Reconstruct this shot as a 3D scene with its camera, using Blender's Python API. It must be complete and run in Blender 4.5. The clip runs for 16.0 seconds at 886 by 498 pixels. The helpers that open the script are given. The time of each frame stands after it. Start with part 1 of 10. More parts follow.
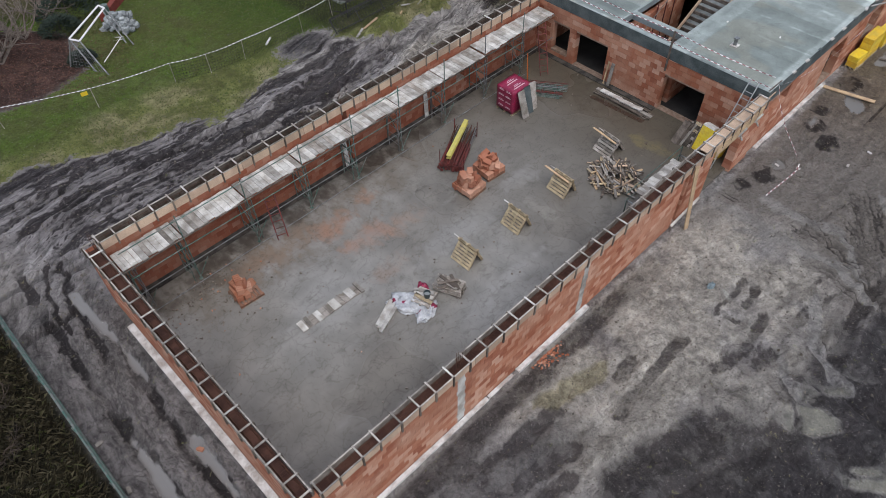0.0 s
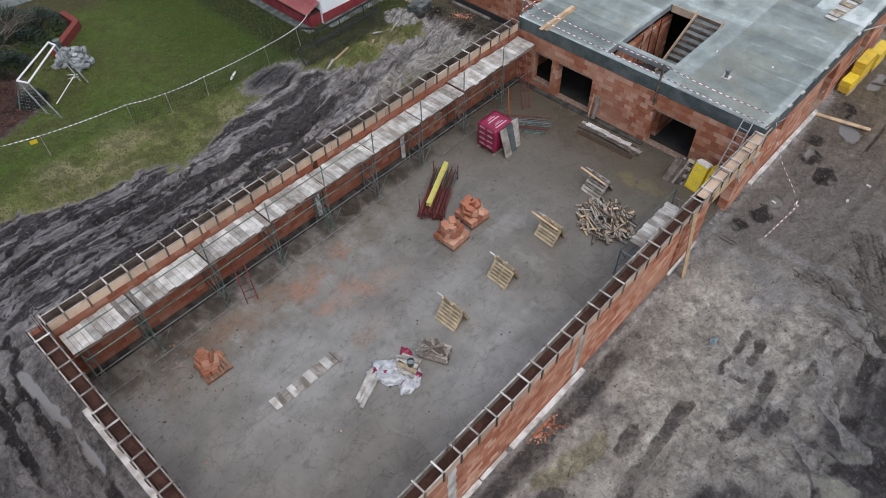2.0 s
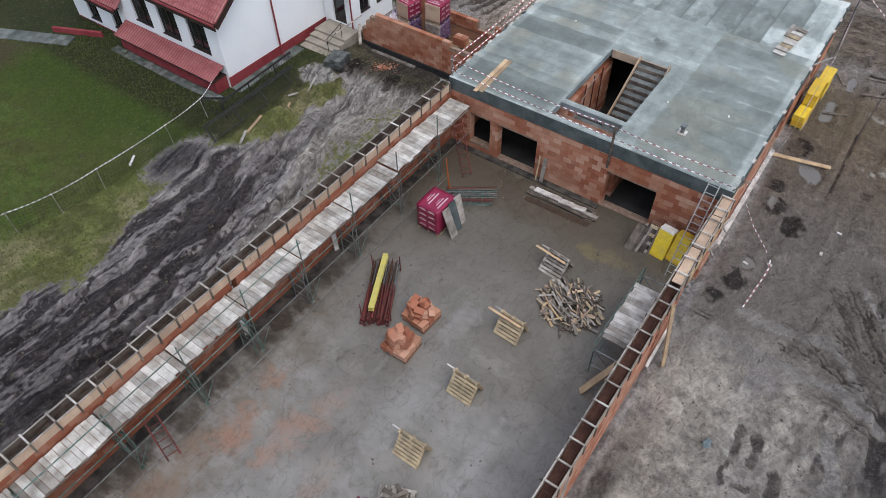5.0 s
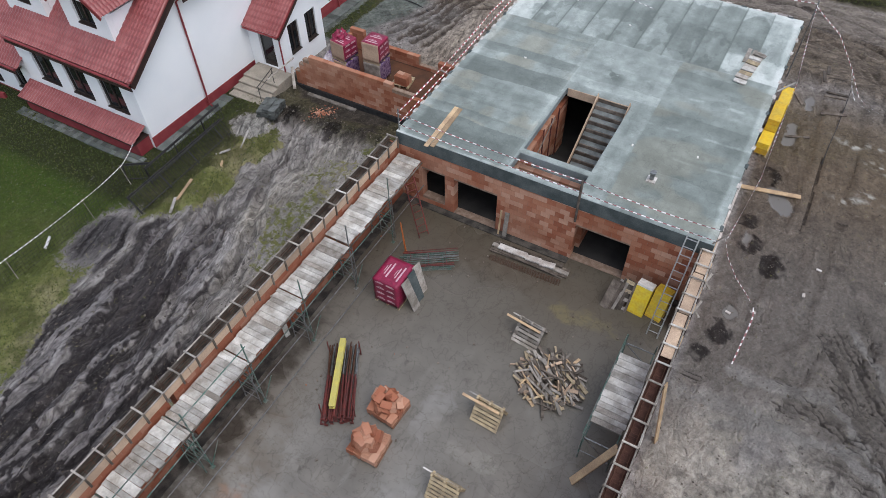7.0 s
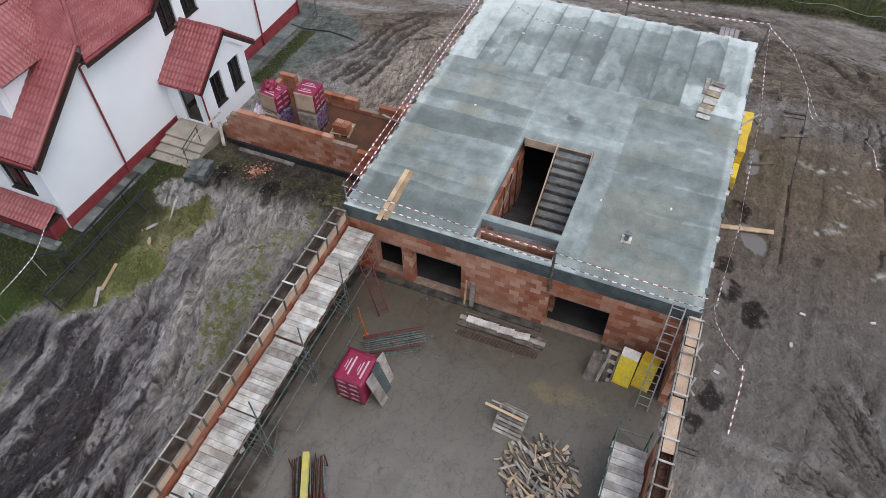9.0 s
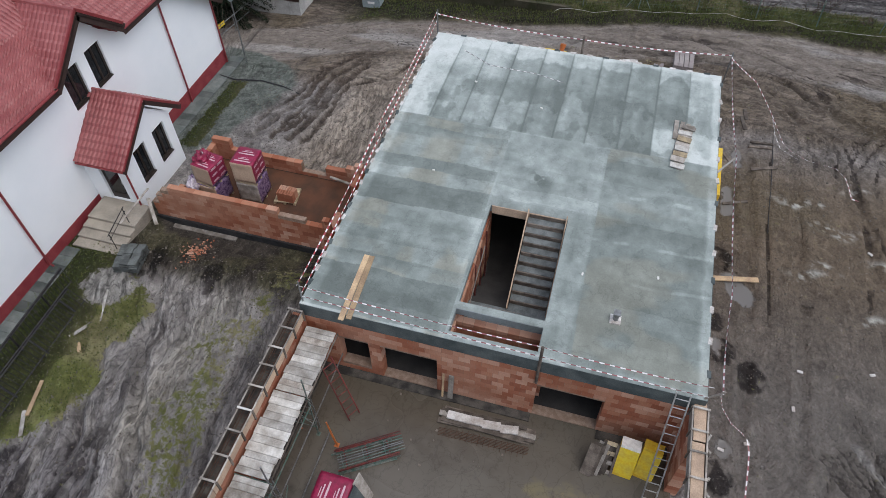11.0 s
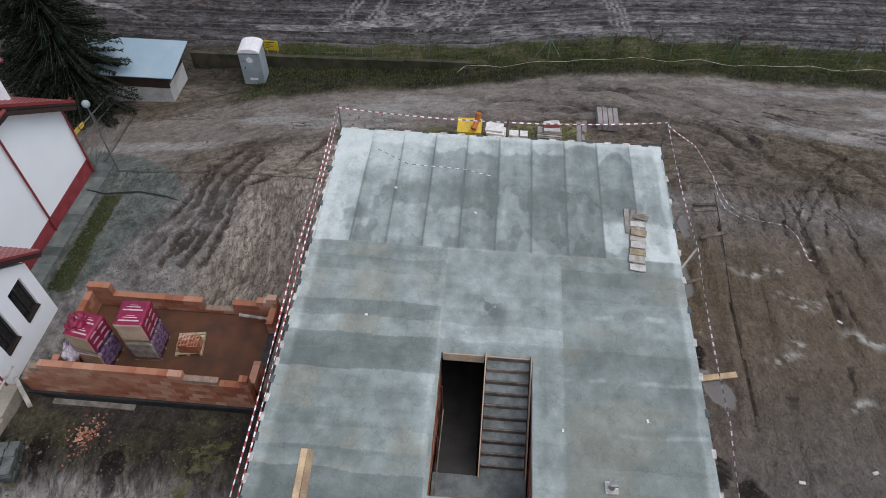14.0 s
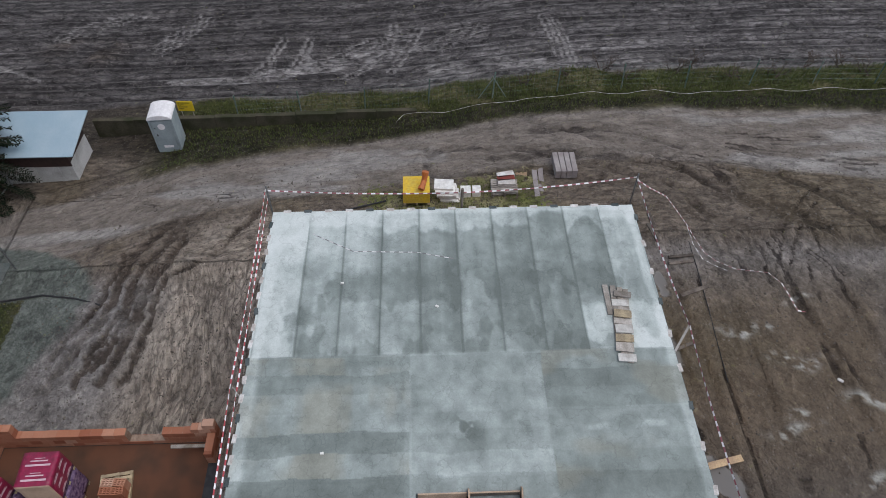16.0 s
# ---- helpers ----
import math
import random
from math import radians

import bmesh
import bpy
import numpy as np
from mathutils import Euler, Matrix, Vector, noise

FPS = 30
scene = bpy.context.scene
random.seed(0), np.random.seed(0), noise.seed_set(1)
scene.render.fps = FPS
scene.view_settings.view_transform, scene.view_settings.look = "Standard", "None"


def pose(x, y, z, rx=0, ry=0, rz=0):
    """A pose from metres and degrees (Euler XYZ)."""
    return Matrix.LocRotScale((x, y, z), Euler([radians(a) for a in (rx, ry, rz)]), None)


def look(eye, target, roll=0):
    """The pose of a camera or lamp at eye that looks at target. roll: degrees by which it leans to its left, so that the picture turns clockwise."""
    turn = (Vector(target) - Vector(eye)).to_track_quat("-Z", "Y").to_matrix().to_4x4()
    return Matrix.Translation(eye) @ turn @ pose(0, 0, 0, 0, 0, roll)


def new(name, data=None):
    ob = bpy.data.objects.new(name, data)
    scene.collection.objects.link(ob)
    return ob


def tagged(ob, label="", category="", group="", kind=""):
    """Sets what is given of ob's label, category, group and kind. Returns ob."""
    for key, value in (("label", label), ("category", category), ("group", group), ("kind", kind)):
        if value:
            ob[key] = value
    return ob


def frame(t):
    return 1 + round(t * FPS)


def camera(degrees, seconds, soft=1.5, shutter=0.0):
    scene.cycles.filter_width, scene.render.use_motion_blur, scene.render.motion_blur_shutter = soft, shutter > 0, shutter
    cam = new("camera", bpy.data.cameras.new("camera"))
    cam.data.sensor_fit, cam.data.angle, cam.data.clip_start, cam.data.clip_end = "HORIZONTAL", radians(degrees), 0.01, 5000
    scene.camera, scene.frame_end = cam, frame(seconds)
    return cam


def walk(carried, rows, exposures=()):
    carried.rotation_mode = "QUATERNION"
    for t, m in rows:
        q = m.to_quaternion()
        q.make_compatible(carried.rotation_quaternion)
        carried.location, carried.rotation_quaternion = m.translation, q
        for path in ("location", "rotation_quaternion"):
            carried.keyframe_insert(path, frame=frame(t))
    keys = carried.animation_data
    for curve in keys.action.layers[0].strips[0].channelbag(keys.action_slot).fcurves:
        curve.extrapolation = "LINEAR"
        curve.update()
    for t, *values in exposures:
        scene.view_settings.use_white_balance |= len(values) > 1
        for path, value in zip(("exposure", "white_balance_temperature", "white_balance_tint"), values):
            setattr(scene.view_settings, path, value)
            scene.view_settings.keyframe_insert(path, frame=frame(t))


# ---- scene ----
cam = camera(65.6, 16.0, soft=0.3)
PATH = [
    (0, (-0.052, 0.054, 21.229), (0.848, 0.999, 19.713), -1.2),
    (0.5, (0.363, 0.535, 21.231), (1.277, 1.467, 19.715), -1.0),
    (1, (0.866, 1.057, 21.208), (1.79, 1.98, 19.693), -1.0),
    (1.5, (1.389, 1.618, 21.196), (2.323, 2.532, 19.682), -1.0),
    (2, (1.957, 2.189, 21.161), (2.901, 3.094, 19.647), -1.0),
    (2.5, (2.53, 2.753, 21.136), (3.485, 3.647, 19.623), -1.0),
    (3, (3.117, 3.311, 21.144), (4.084, 4.193, 19.633), -1.0),
    (3.5, (3.775, 3.892, 21.124), (4.762, 4.753, 19.612), -1.0),
    (4, (4.444, 4.51, 21.099), (5.455, 5.34, 19.586), -1.0),
    (6.5, (7.882, 7.366, 20.987), (8.997, 8.054, 19.476), -1.1),
    (7, (8.634, 7.962, 20.986), (9.767, 8.615, 19.473), -1.0),
    (7.5, (9.394, 8.467, 20.981), (10.544, 9.091, 19.468), -1.2),
    (8, (10.16, 8.991, 21.059), (11.323, 9.58, 19.542), -1.2),
    (8.5, (11.0, 9.641, 21.106), (12.178, 10.186, 19.585), -1.0),
    (9, (11.891, 10.227, 21.183), (13.078, 10.731, 19.654), -0.7),
    (11.5, (16.21, 12.624, 21.337), (17.452, 12.952, 19.803), -0.4),
    (12, (17.107, 13.044, 21.41), (18.356, 13.335, 19.875), -0.2),
    (12.5, (18.08, 13.447, 21.472), (19.339, 13.691, 19.937), -0.2),
    (13, (19.028, 13.846, 21.522), (20.295, 14.04, 19.987), 0.2),
    (13.5, (20.037, 14.172, 21.518), (21.312, 14.318, 19.985), 0.4),
    (14, (21.194, 14.393, 21.472), (22.472, 14.497, 19.938), 0.4),
    (14.5, (22.293, 14.551, 21.379), (23.575, 14.618, 19.845), 0.4),
    (15, (23.409, 14.673, 21.254), (24.694, 14.701, 19.722), 0.4),
    (15.5, (24.497, 14.815, 21.089), (25.786, 14.803, 19.56), 0.4),
    (16, (25.545, 14.916, 20.953), (26.835, 14.865, 19.425), 0.4),
]
walk(cam, [(t, look(eye, target, roll)) for t, eye, target, roll in PATH], [(0.0, 0.63), (7.0, 0.66), (11.5, 0.5), (14.0, 0.375), (16.0, 0.325)])

# ---- world and light: an overcast winter sky ----
world = bpy.data.worlds.new("sky")
scene.world = world
world.use_nodes = True
wn, wl = world.node_tree.nodes, world.node_tree.links
wn.clear()
sky = wn.new("ShaderNodeTexSky")
sky.sky_type = "NISHITA"
sky.sun_disc = False
sky.sun_elevation, sky.sun_rotation = radians(64), radians(200)
sky.dust_density, sky.air_density, sky.ozone_density = 1.5, 1.0, 2.0
pale = wn.new("ShaderNodeHueSaturation")
pale.inputs["Saturation"].default_value = 0.52
back = wn.new("ShaderNodeBackground")
back.inputs["Strength"].default_value = 0.15
wout = wn.new("ShaderNodeOutputWorld")
wl.new(sky.outputs[0], pale.inputs["Color"])
wl.new(pale.outputs[0], back.inputs["Color"])
wl.new(back.outputs[0], wout.inputs["Surface"])
sun = new("sun", bpy.data.lights.new("sun", "SUN"))
sun.data.energy, sun.data.angle, sun.data.color = 0.9, radians(50), (1.0, 0.98, 0.95)
sun.matrix_world = look((0, 0, 50), (8, 20, 0))


# ---- small tools ----
class MB:
    """Collects vertices and faces for one mesh."""

    def __init__(self):
        self.v, self.f, self.m = [], [], []

    def add(self, vs, fs, mi=0):
        n = len(self.v)
        self.v += [tuple(p) for p in vs]
        self.f += [tuple(n + i for i in q) for q in fs]
        self.m += [mi] * len(fs)

    def box(self, x0, x1, y0, y1, z0, z1, mi=0, at=None):
        vs = [Vector((x, y, z)) for z in (z0, z1) for y in (y0, y1) for x in (x0, x1)]
        if at is not None:
            vs = [at @ p for p in vs]
        self.add(vs, ((0, 2, 3, 1), (4, 5, 7, 6), (0, 1, 5, 4), (2, 6, 7, 3), (0, 4, 6, 2), (1, 3, 7, 5)), mi)

    def bar(self, a, b, r, n=6, mi=0, r2=None):
        a, b = Vector(a), Vector(b)
        r2 = r if r2 is None else r2
        q = (b - a).to_track_quat("Z", "Y")
        ring = [q @ Vector((math.cos(2 * math.pi * i / n), math.sin(2 * math.pi * i / n), 0)) for i in range(n)]
        vs = [a + p * r for p in ring] + [b + p * r2 for p in ring]
        fs = [(i, (i + 1) % n, n + (i + 1) % n, n + i) for i in range(n)]
        self.add(vs, fs + [tuple(range(n))[::-1], tuple(range(n, 2 * n))], mi)

    def beam(self, a, b, w, h, mi=0):
        """A squared timber from a to b, w wide and h thick."""
        a, b = Vector(a), Vector(b)
        d = (b - a)
        q = d.to_track_quat("Y", "Z").to_matrix().to_4x4()
        self.box(-w / 2, w / 2, 0, d.length, -h / 2, h / 2, mi, Matrix.Translation(a) @ q)

    def tube(self, pts, r, n=6, mi=0):
        """One bent pipe through all the points."""
        pts = [Vector(q) for q in pts]
        rings = []
        for i, q in enumerate(pts):
            d = (pts[min(i + 1, len(pts) - 1)] - pts[max(i - 1, 0)]).normalized()
            s = d.cross(Vector((0.13, 0.21, 0.97))).normalized()
            t = d.cross(s)
            rings += [q + s * r * math.cos(2 * math.pi * k / n) + t * r * math.sin(2 * math.pi * k / n) for k in range(n)]
        fs = [(i * n + k, i * n + (k + 1) % n, (i + 1) * n + (k + 1) % n, (i + 1) * n + k) for i in range(len(pts) - 1) for k in range(n)]
        self.add(rings, fs + [tuple(range(n))[::-1], tuple(range(len(rings) - n, len(rings)))], mi)

    def weld(self):
        """Joins what touches, so that the part is one piece."""
        seen, new_v, remap = {}, [], []
        for q in self.v:
            k = tuple(round(c, 4) for c in q)
            if k not in seen:
                seen[k] = len(new_v)
                new_v.append(q)
            remap.append(seen[k])
        faces, mats, used = [], [], {}
        for f, m in zip(self.f, self.m):
            g = []
            for i in f:
                if remap[i] not in g:
                    g.append(remap[i])
            if len(g) > 2:
                used.setdefault(tuple(sorted(g)), []).append((tuple(g), m))
        for k, fs in used.items():
            if len(fs) == 1:
                faces.append(fs[0][0]); mats.append(fs[0][1])
        self.v, self.f, self.m = new_v, faces, mats
        return self

    def mesh(self, name, mats, smooth=False):
        me = bpy.data.meshes.new(name)
        me.from_pydata(self.v, [], self.f)
        for one in mats if isinstance(mats, (list, tuple)) else (mats,):
            me.materials.append(one)
        me.polygons.foreach_set("material_index", self.m)
        if smooth:
            me.polygons.foreach_set("use_smooth", [True] * len(self.f))
        me.update()
        return me


def part(name, mb, mats, parent=None, label="", smooth=False, m=None):
    ob = new(name, mb.mesh(name, mats, smooth))
    if parent is not None:
        ob.parent = parent
    if m is not None:
        ob.matrix_basis = m
    return tagged(ob, label)


def thing(name, label, category, group="", kind="", m=None):
    ob = new(name)
    ob.empty_display_size = 0.2
    if m is not None:
        ob.matrix_basis = m
    return tagged(ob, label, category, group, kind)


def one(name, mb, mats, label, category, group="", kind="", m=None, smooth=False):
    return tagged(part(name, mb, mats, None, "", smooth, m), label, category, group, kind)


def sstep(a, b, x):
    t = np.clip((np.asarray(x, float) - a) / (b - a), 0, 1)
    return t * t * (3 - 2 * t)


def lattice(x, y, seed):
    """Smooth value noise, 0 to 1, on arrays."""
    xi, yi = np.floor(x).astype(np.int64), np.floor(y).astype(np.int64)
    fx, fy = x - xi, y - yi
    fx, fy = fx * fx * (3 - 2 * fx), fy * fy * (3 - 2 * fy)

    def h(i, j):
        n = (i * 374761393 + j * 668265263 + seed * 1442695041) & 0xFFFFFFFF
        n = ((n ^ (n >> 13)) * 1274126177) & 0xFFFFFFFF
        return ((n ^ (n >> 16)) & 0xFFFF) / 65535.0

    return (h(xi, yi) * (1 - fx) + h(xi + 1, yi) * fx) * (1 - fy) + (h(xi, yi + 1) * (1 - fx) + h(xi + 1, yi + 1) * fx) * fy


def fbm(x, y, seed, octaves=4):
    s, a, t = 0.0, 0.5, 0.0
    for k in range(octaves):
        s = s + a * lattice(x * 2 ** k + 17.3 * k, y * 2 ** k - 9.1 * k, seed + k)
        t, a = t + a, a * 0.5
    return s / t


def creases(x, y, seed, octaves=3):
    """Branching creases, 0 to 1: near 1 on thin winding lines."""
    s, a, t = 0.0, 0.6, 0.0
    for k in range(octaves):
        s = s + a * (1 - np.abs(2 * lattice(x * 2 ** k + 7.7 * k, y * 2 ** k + 3.1 * k, seed + k) - 1)) ** 2
        t, a = t + a, a * 0.55
    return s / t


def lie(x, y):
    """The lie of the land: it falls away to the north and the east."""
    x, y = np.asarray(x, float), np.asarray(y, float)
    n = -0.05 * np.clip(y - 7.5, 0, 28) * sstep(-3, 15, x)
    e = -0.03 * np.clip(x - 30, 0, 24) * sstep(4, 20, y)
    return n + e - 0.08


def gz(x, y):
    return float(lie(x, y))


# ---- materials ----
def graph(name, rough=0.8, metal=0.0):
    m = bpy.data.materials.new(name)
    m.use_nodes = True
    t = m.node_tree
    b = t.nodes["Principled BSDF"]
    b.inputs["Roughness"].default_value = rough
    b.inputs["Metallic"].default_value = metal
    b.inputs["Specular IOR Level"].default_value = 0.4
    return m, t, b


def node(t, kind, **inputs):
    n = t.nodes.new(kind)
    for k, v in inputs.items():
        n.inputs[k.replace("_", " ")].default_value = v
    return n


def noise_of(t, scale, detail=4.0, stretch=None, obj=False):
    src = t.nodes.new("ShaderNodeTexCoord") if obj else t.nodes.new("ShaderNodeNewGeometry")
    out = src.outputs["Object"] if obj else src.outputs["Position"]
    if stretch:
        mp = t.nodes.new("ShaderNodeMapping")
        mp.inputs["Scale"].default_value = stretch
        t.links.new(out, mp.inputs["Vector"])
        out = mp.outputs[0]
    n = node(t, "ShaderNodeTexNoise", Scale=scale, Detail=detail)
    t.links.new(out, n.inputs["Vector"])
    return n.outputs["Fac"]


def ramp_of(t, fac, stops):
    r = t.nodes.new("ShaderNodeValToRGB")
    e = r.color_ramp.elements
    while len(e) < len(stops):
        e.new(0.5)
    for k, (pos, c) in zip(e, stops):
        k.position = pos
        k.color = (*c, 1) if len(c) == 3 else c
    t.links.new(fac, r.inputs["Fac"])
    return r.outputs["Color"]


def mix_of(t, fac, a, b, mode="MIX"):
    m = t.nodes.new("ShaderNodeMix")
    m.data_type, m.blend_type = "RGBA", mode
    for sock, v in ((m.inputs[0], fac), (m.inputs[6], a), (m.inputs[7], b)):
        if hasattr(v, "is_linked"):
            t.links.new(v, sock)
        else:
            sock.default_value = v if isinstance(v, (int, float)) else (*v, 1)
    return m.outputs[2]


def bump_of(t, b, height, strength, dist=0.02):
    n = node(t, "ShaderNodeBump", Strength=strength, Distance=dist)
    t.links.new(height, n.inputs["Height"])
    t.links.new(n.outputs[0], b.inputs["Normal"])


def plain(name, c, c2, rough=0.7, metal=0.0, scale=6.0, fine=60.0, bump=0.15, stretch=None, piece=0.0, obj=False):
    """A surface whose colour wanders from c to c2 at two scales; piece: how much single pieces differ."""
    m, t, b = graph(name, rough, metal)
    if rough > 0.65:
        b.inputs["Specular IOR Level"].default_value = 0.2
    big = noise_of(t, scale, 5.0, stretch, obj)
    small = noise_of(t, fine, 3.0, stretch, obj)
    col = ramp_of(t, big, ((0.38, c), (0.62, c2)))
    col = mix_of(t, 0.35, col, ramp_of(t, small, ((0.36, (0.32, 0.32, 0.32)), (0.64, (0.68, 0.68, 0.68)))), "OVERLAY")
    if piece:
        info = t.nodes.new("ShaderNodeObjectInfo")
        col = mix_of(t, piece, col, ramp_of(t, info.outputs["Random"], ((0.0, (0.12, 0.12, 0.12)), (1.0, (0.9, 0.9, 0.9)))), "OVERLAY")
    t.links.new(col, b.inputs["Base Color"])
    if bump:
        bump_of(t, b, small, bump)
    return m


def clay(name, island=False, soaked_shaded=0.0):
    """Hollow clay block: orange to salmon, piece by piece, with dust and damp; the last mix darkens it for wet and
    shade.
    """
    m, t, b = graph(name, 0.85)
    b.inputs["Specular IOR Level"].default_value = 0.2
    if island:
        rnd = t.nodes.new("ShaderNodeNewGeometry").outputs["Random Per Island"]
    else:
        rnd = t.nodes.new("ShaderNodeObjectInfo").outputs["Random"]
    col = ramp_of(t, rnd, ((0.0, (0.27, 0.095, 0.055)), (0.3, (0.35, 0.135, 0.08)), (0.55, (0.41, 0.18, 0.11)), (0.8, (0.46, 0.24, 0.16)), (1.0, (0.54, 0.33, 0.24))))
    dust = noise_of(t, 0.45, 3.0)
    col = mix_of(t, ramp_of(t, dust, ((0.5, (0, 0, 0)), (0.68, (0.6, 0.6, 0.6)))), col, (0.5, 0.3, 0.21))
    damp = noise_of(t, 0.3, 4.0, (1, 1, 2.5))
    col = mix_of(t, ramp_of(t, damp, ((0.45, (0, 0, 0)), (0.65, (0.5, 0.5, 0.5)))), col, (0.24, 0.075, 0.035))
    if soaked_shaded:
        col = mix_of(t, soaked_shaded, col, (0.2, 0.055, 0.03))
    comb = noise_of(t, 70.0, 2.0, (1, 1, 0.12))
    col = mix_of(t, 0.3, col, ramp_of(t, comb, ((0.3, (0.33, 0.33, 0.33)), (0.7, (0.66, 0.66, 0.66)))), "OVERLAY")
    t.links.new(col, b.inputs["Base Color"])
    bump_of(t, b, comb, 0.35, 0.01)
    return m


CLAY, CLAY_REST = clay("clay block"), clay("clay block courses", True)
# darker copy for the north wall: wet, plus scaffold shade in the colour
CLAY_WET_SHADED, CLAY_WET_SHADED_REST = clay("rain-soaked clay block", False, 0.55), clay("rain-soaked clay block courses", True, 0.55)
MORTAR = plain("grey mortar", (0.3, 0.22, 0.17), (0.22, 0.15, 0.11), 0.95)
TIMBER = plain("raw spruce board", (0.5, 0.36, 0.22), (0.36, 0.25, 0.16), 0.8, scale=2.0, fine=30.0, stretch=(1, 1, 1), piece=0.35)
TIMBER_GREY = plain("weathered grey board", (0.34, 0.31, 0.28), (0.2, 0.175, 0.15), 0.85, scale=3.0, fine=25.0, piece=0.5)
TIMBER_DARK = plain("dark wet board", (0.075, 0.06, 0.05), (0.15, 0.125, 0.105), 0.7, scale=3.0, fine=25.0, piece=0.5)
TIMBER_PALE = plain("pale limed plank", (0.52, 0.5, 0.47), (0.3, 0.275, 0.245), 0.85, scale=2.5, fine=20.0, piece=0.35)
TIMBER_ROSE = plain("faded shuttering board", (0.47, 0.345, 0.25), (0.36, 0.26, 0.19), 0.8, scale=1.5, fine=30.0, piece=0.3)
PALLET = plain("pallet wood", (0.46, 0.37, 0.24), (0.3, 0.24, 0.165), 0.85, scale=4.0, fine=30.0, piece=0.3)
REBAR = plain("rusty steel bar", (0.07, 0.035, 0.025), (0.12, 0.06, 0.04), 0.7, 0.3)
STEEL_GREEN = plain("green painted tube", (0.05, 0.115, 0.092), (0.17, 0.18, 0.165), 0.5, 0.2, piece=0.3)
STEEL_GREY = plain("galvanised tube", (0.28, 0.29, 0.29), (0.17, 0.17, 0.17), 0.45, 0.7)
STEEL_RED = plain("red oxide tube", (0.16, 0.035, 0.03), (0.09, 0.03, 0.028), 0.6, 0.1, piece=0.4)
IRON = plain("black wrought iron", (0.022, 0.022, 0.024), (0.045, 0.042, 0.04), 0.5, 0.4)
ALU = plain("dull aluminium", (0.5, 0.5, 0.5), (0.36, 0.36, 0.36), 0.4, 0.7)
TAR = plain("black bitumen", (0.018, 0.018, 0.02), (0.035, 0.035, 0.037), 0.6)
STRIP = plain("chalky insulation edge", (0.62, 0.6, 0.58), (0.38, 0.34, 0.31), 0.9, scale=2.5, fine=18.0)
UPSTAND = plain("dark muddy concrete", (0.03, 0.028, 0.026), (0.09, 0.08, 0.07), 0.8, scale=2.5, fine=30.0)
BED_RED = plain("damp crushed clay bed", (0.05, 0.024, 0.02), (0.095, 0.045, 0.034), 0.8, scale=2.0, fine=30.0)
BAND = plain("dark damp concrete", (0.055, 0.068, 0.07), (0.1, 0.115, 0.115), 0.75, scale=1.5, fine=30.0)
FOAM = plain("yellow wrapped insulation", (0.7, 0.47, 0.03), (0.58, 0.41, 0.06), 0.45, scale=3.0, fine=12.0, bump=0.3, piece=0.25)
FOAM_WHITE = plain("white foam", (0.75, 0.73, 0.7), (0.6, 0.58, 0.55), 0.6)
FILM_RED = plain("crimson shrink film", (0.27, 0.016, 0.058), (0.19, 0.018, 0.048), 0.3, scale=5.0, fine=14.0, bump=0.5)
FILM_CLEAR = plain("cloudy plastic film", (0.55, 0.5, 0.55), (0.32, 0.26, 0.34), 0.2, scale=5.0, fine=12.0, bump=0.6)
FILM_VIOLET = plain("violet printed film", (0.09, 0.05, 0.12), (0.22, 0.15, 0.24), 0.25, scale=7.0, fine=14.0, bump=0.6)
WHITE = plain("white print", (0.75, 0.72, 0.72), (0.65, 0.62, 0.62), 0.5, bump=0)
PRINT_PINK = plain("pale pink print", (0.6, 0.42, 0.46), (0.5, 0.34, 0.38), 0.5, bump=0)
PLASTER = plain("white render", (0.8, 0.82, 0.84), (0.84, 0.855, 0.87), 0.9, scale=0.5, fine=80.0, bump=0.08)
PLINTH = plain("wine red plinth render", (0.22, 0.035, 0.042), (0.26, 0.05, 0.055), 0.8, scale=2.0, fine=50.0)
GUTTER = plain("wine red painted metal", (0.19, 0.028, 0.032), (0.23, 0.04, 0.043), 0.35, scale=3.0, bump=0)
SOFFIT = plain("dark brown soffit", (0.03, 0.016, 0.014), (0.045, 0.025, 0.02), 0.6)
FRAME = plain("dark brown window frame", (0.022, 0.016, 0.014), (0.035, 0.026, 0.022), 0.4, bump=0)
TAPE_RED = plain("red barrier film", (0.3, 0.1, 0.11), (0.24, 0.09, 0.1), 0.4, bump=0)
TAPE_BRIGHT = plain("fresh red barrier film", (0.36, 0.05, 0.06), (0.3, 0.05, 0.06), 0.4, bump=0)
TAPE_WHITE = plain("white barrier film", (0.78, 0.76, 0.76), (0.68, 0.66, 0.66), 0.4, bump=0)
TAPE_GREY = plain("grey barrier film", (0.2, 0.19, 0.19), (0.28, 0.27, 0.27), 0.5, bump=0)
ROAD_STONE = plain("grey stone setts", (0.2, 0.215, 0.215), (0.31, 0.325, 0.325), 0.85, scale=3.0, fine=20.0, piece=0.4)
PAVER_DARK = plain("wet mossy paving", (0.085, 0.098, 0.092), (0.14, 0.15, 0.142), 0.8, scale=1.5, fine=25.0, piece=0.45)
STONE_BEIGE = plain("beige stone steps", (0.34, 0.3, 0.25), (0.25, 0.225, 0.19), 0.8, scale=1.5, fine=25.0)
LIGHT_BLUE = plain("pale blue sheet metal", (0.3, 0.4, 0.46), (0.36, 0.45, 0.5), 0.35, 0.2, scale=0.8, bump=0.05)
LOO_GREY = plain("grey plastic shell", (0.24, 0.28, 0.29), (0.3, 0.34, 0.35), 0.5, scale=2.0, bump=0.05)
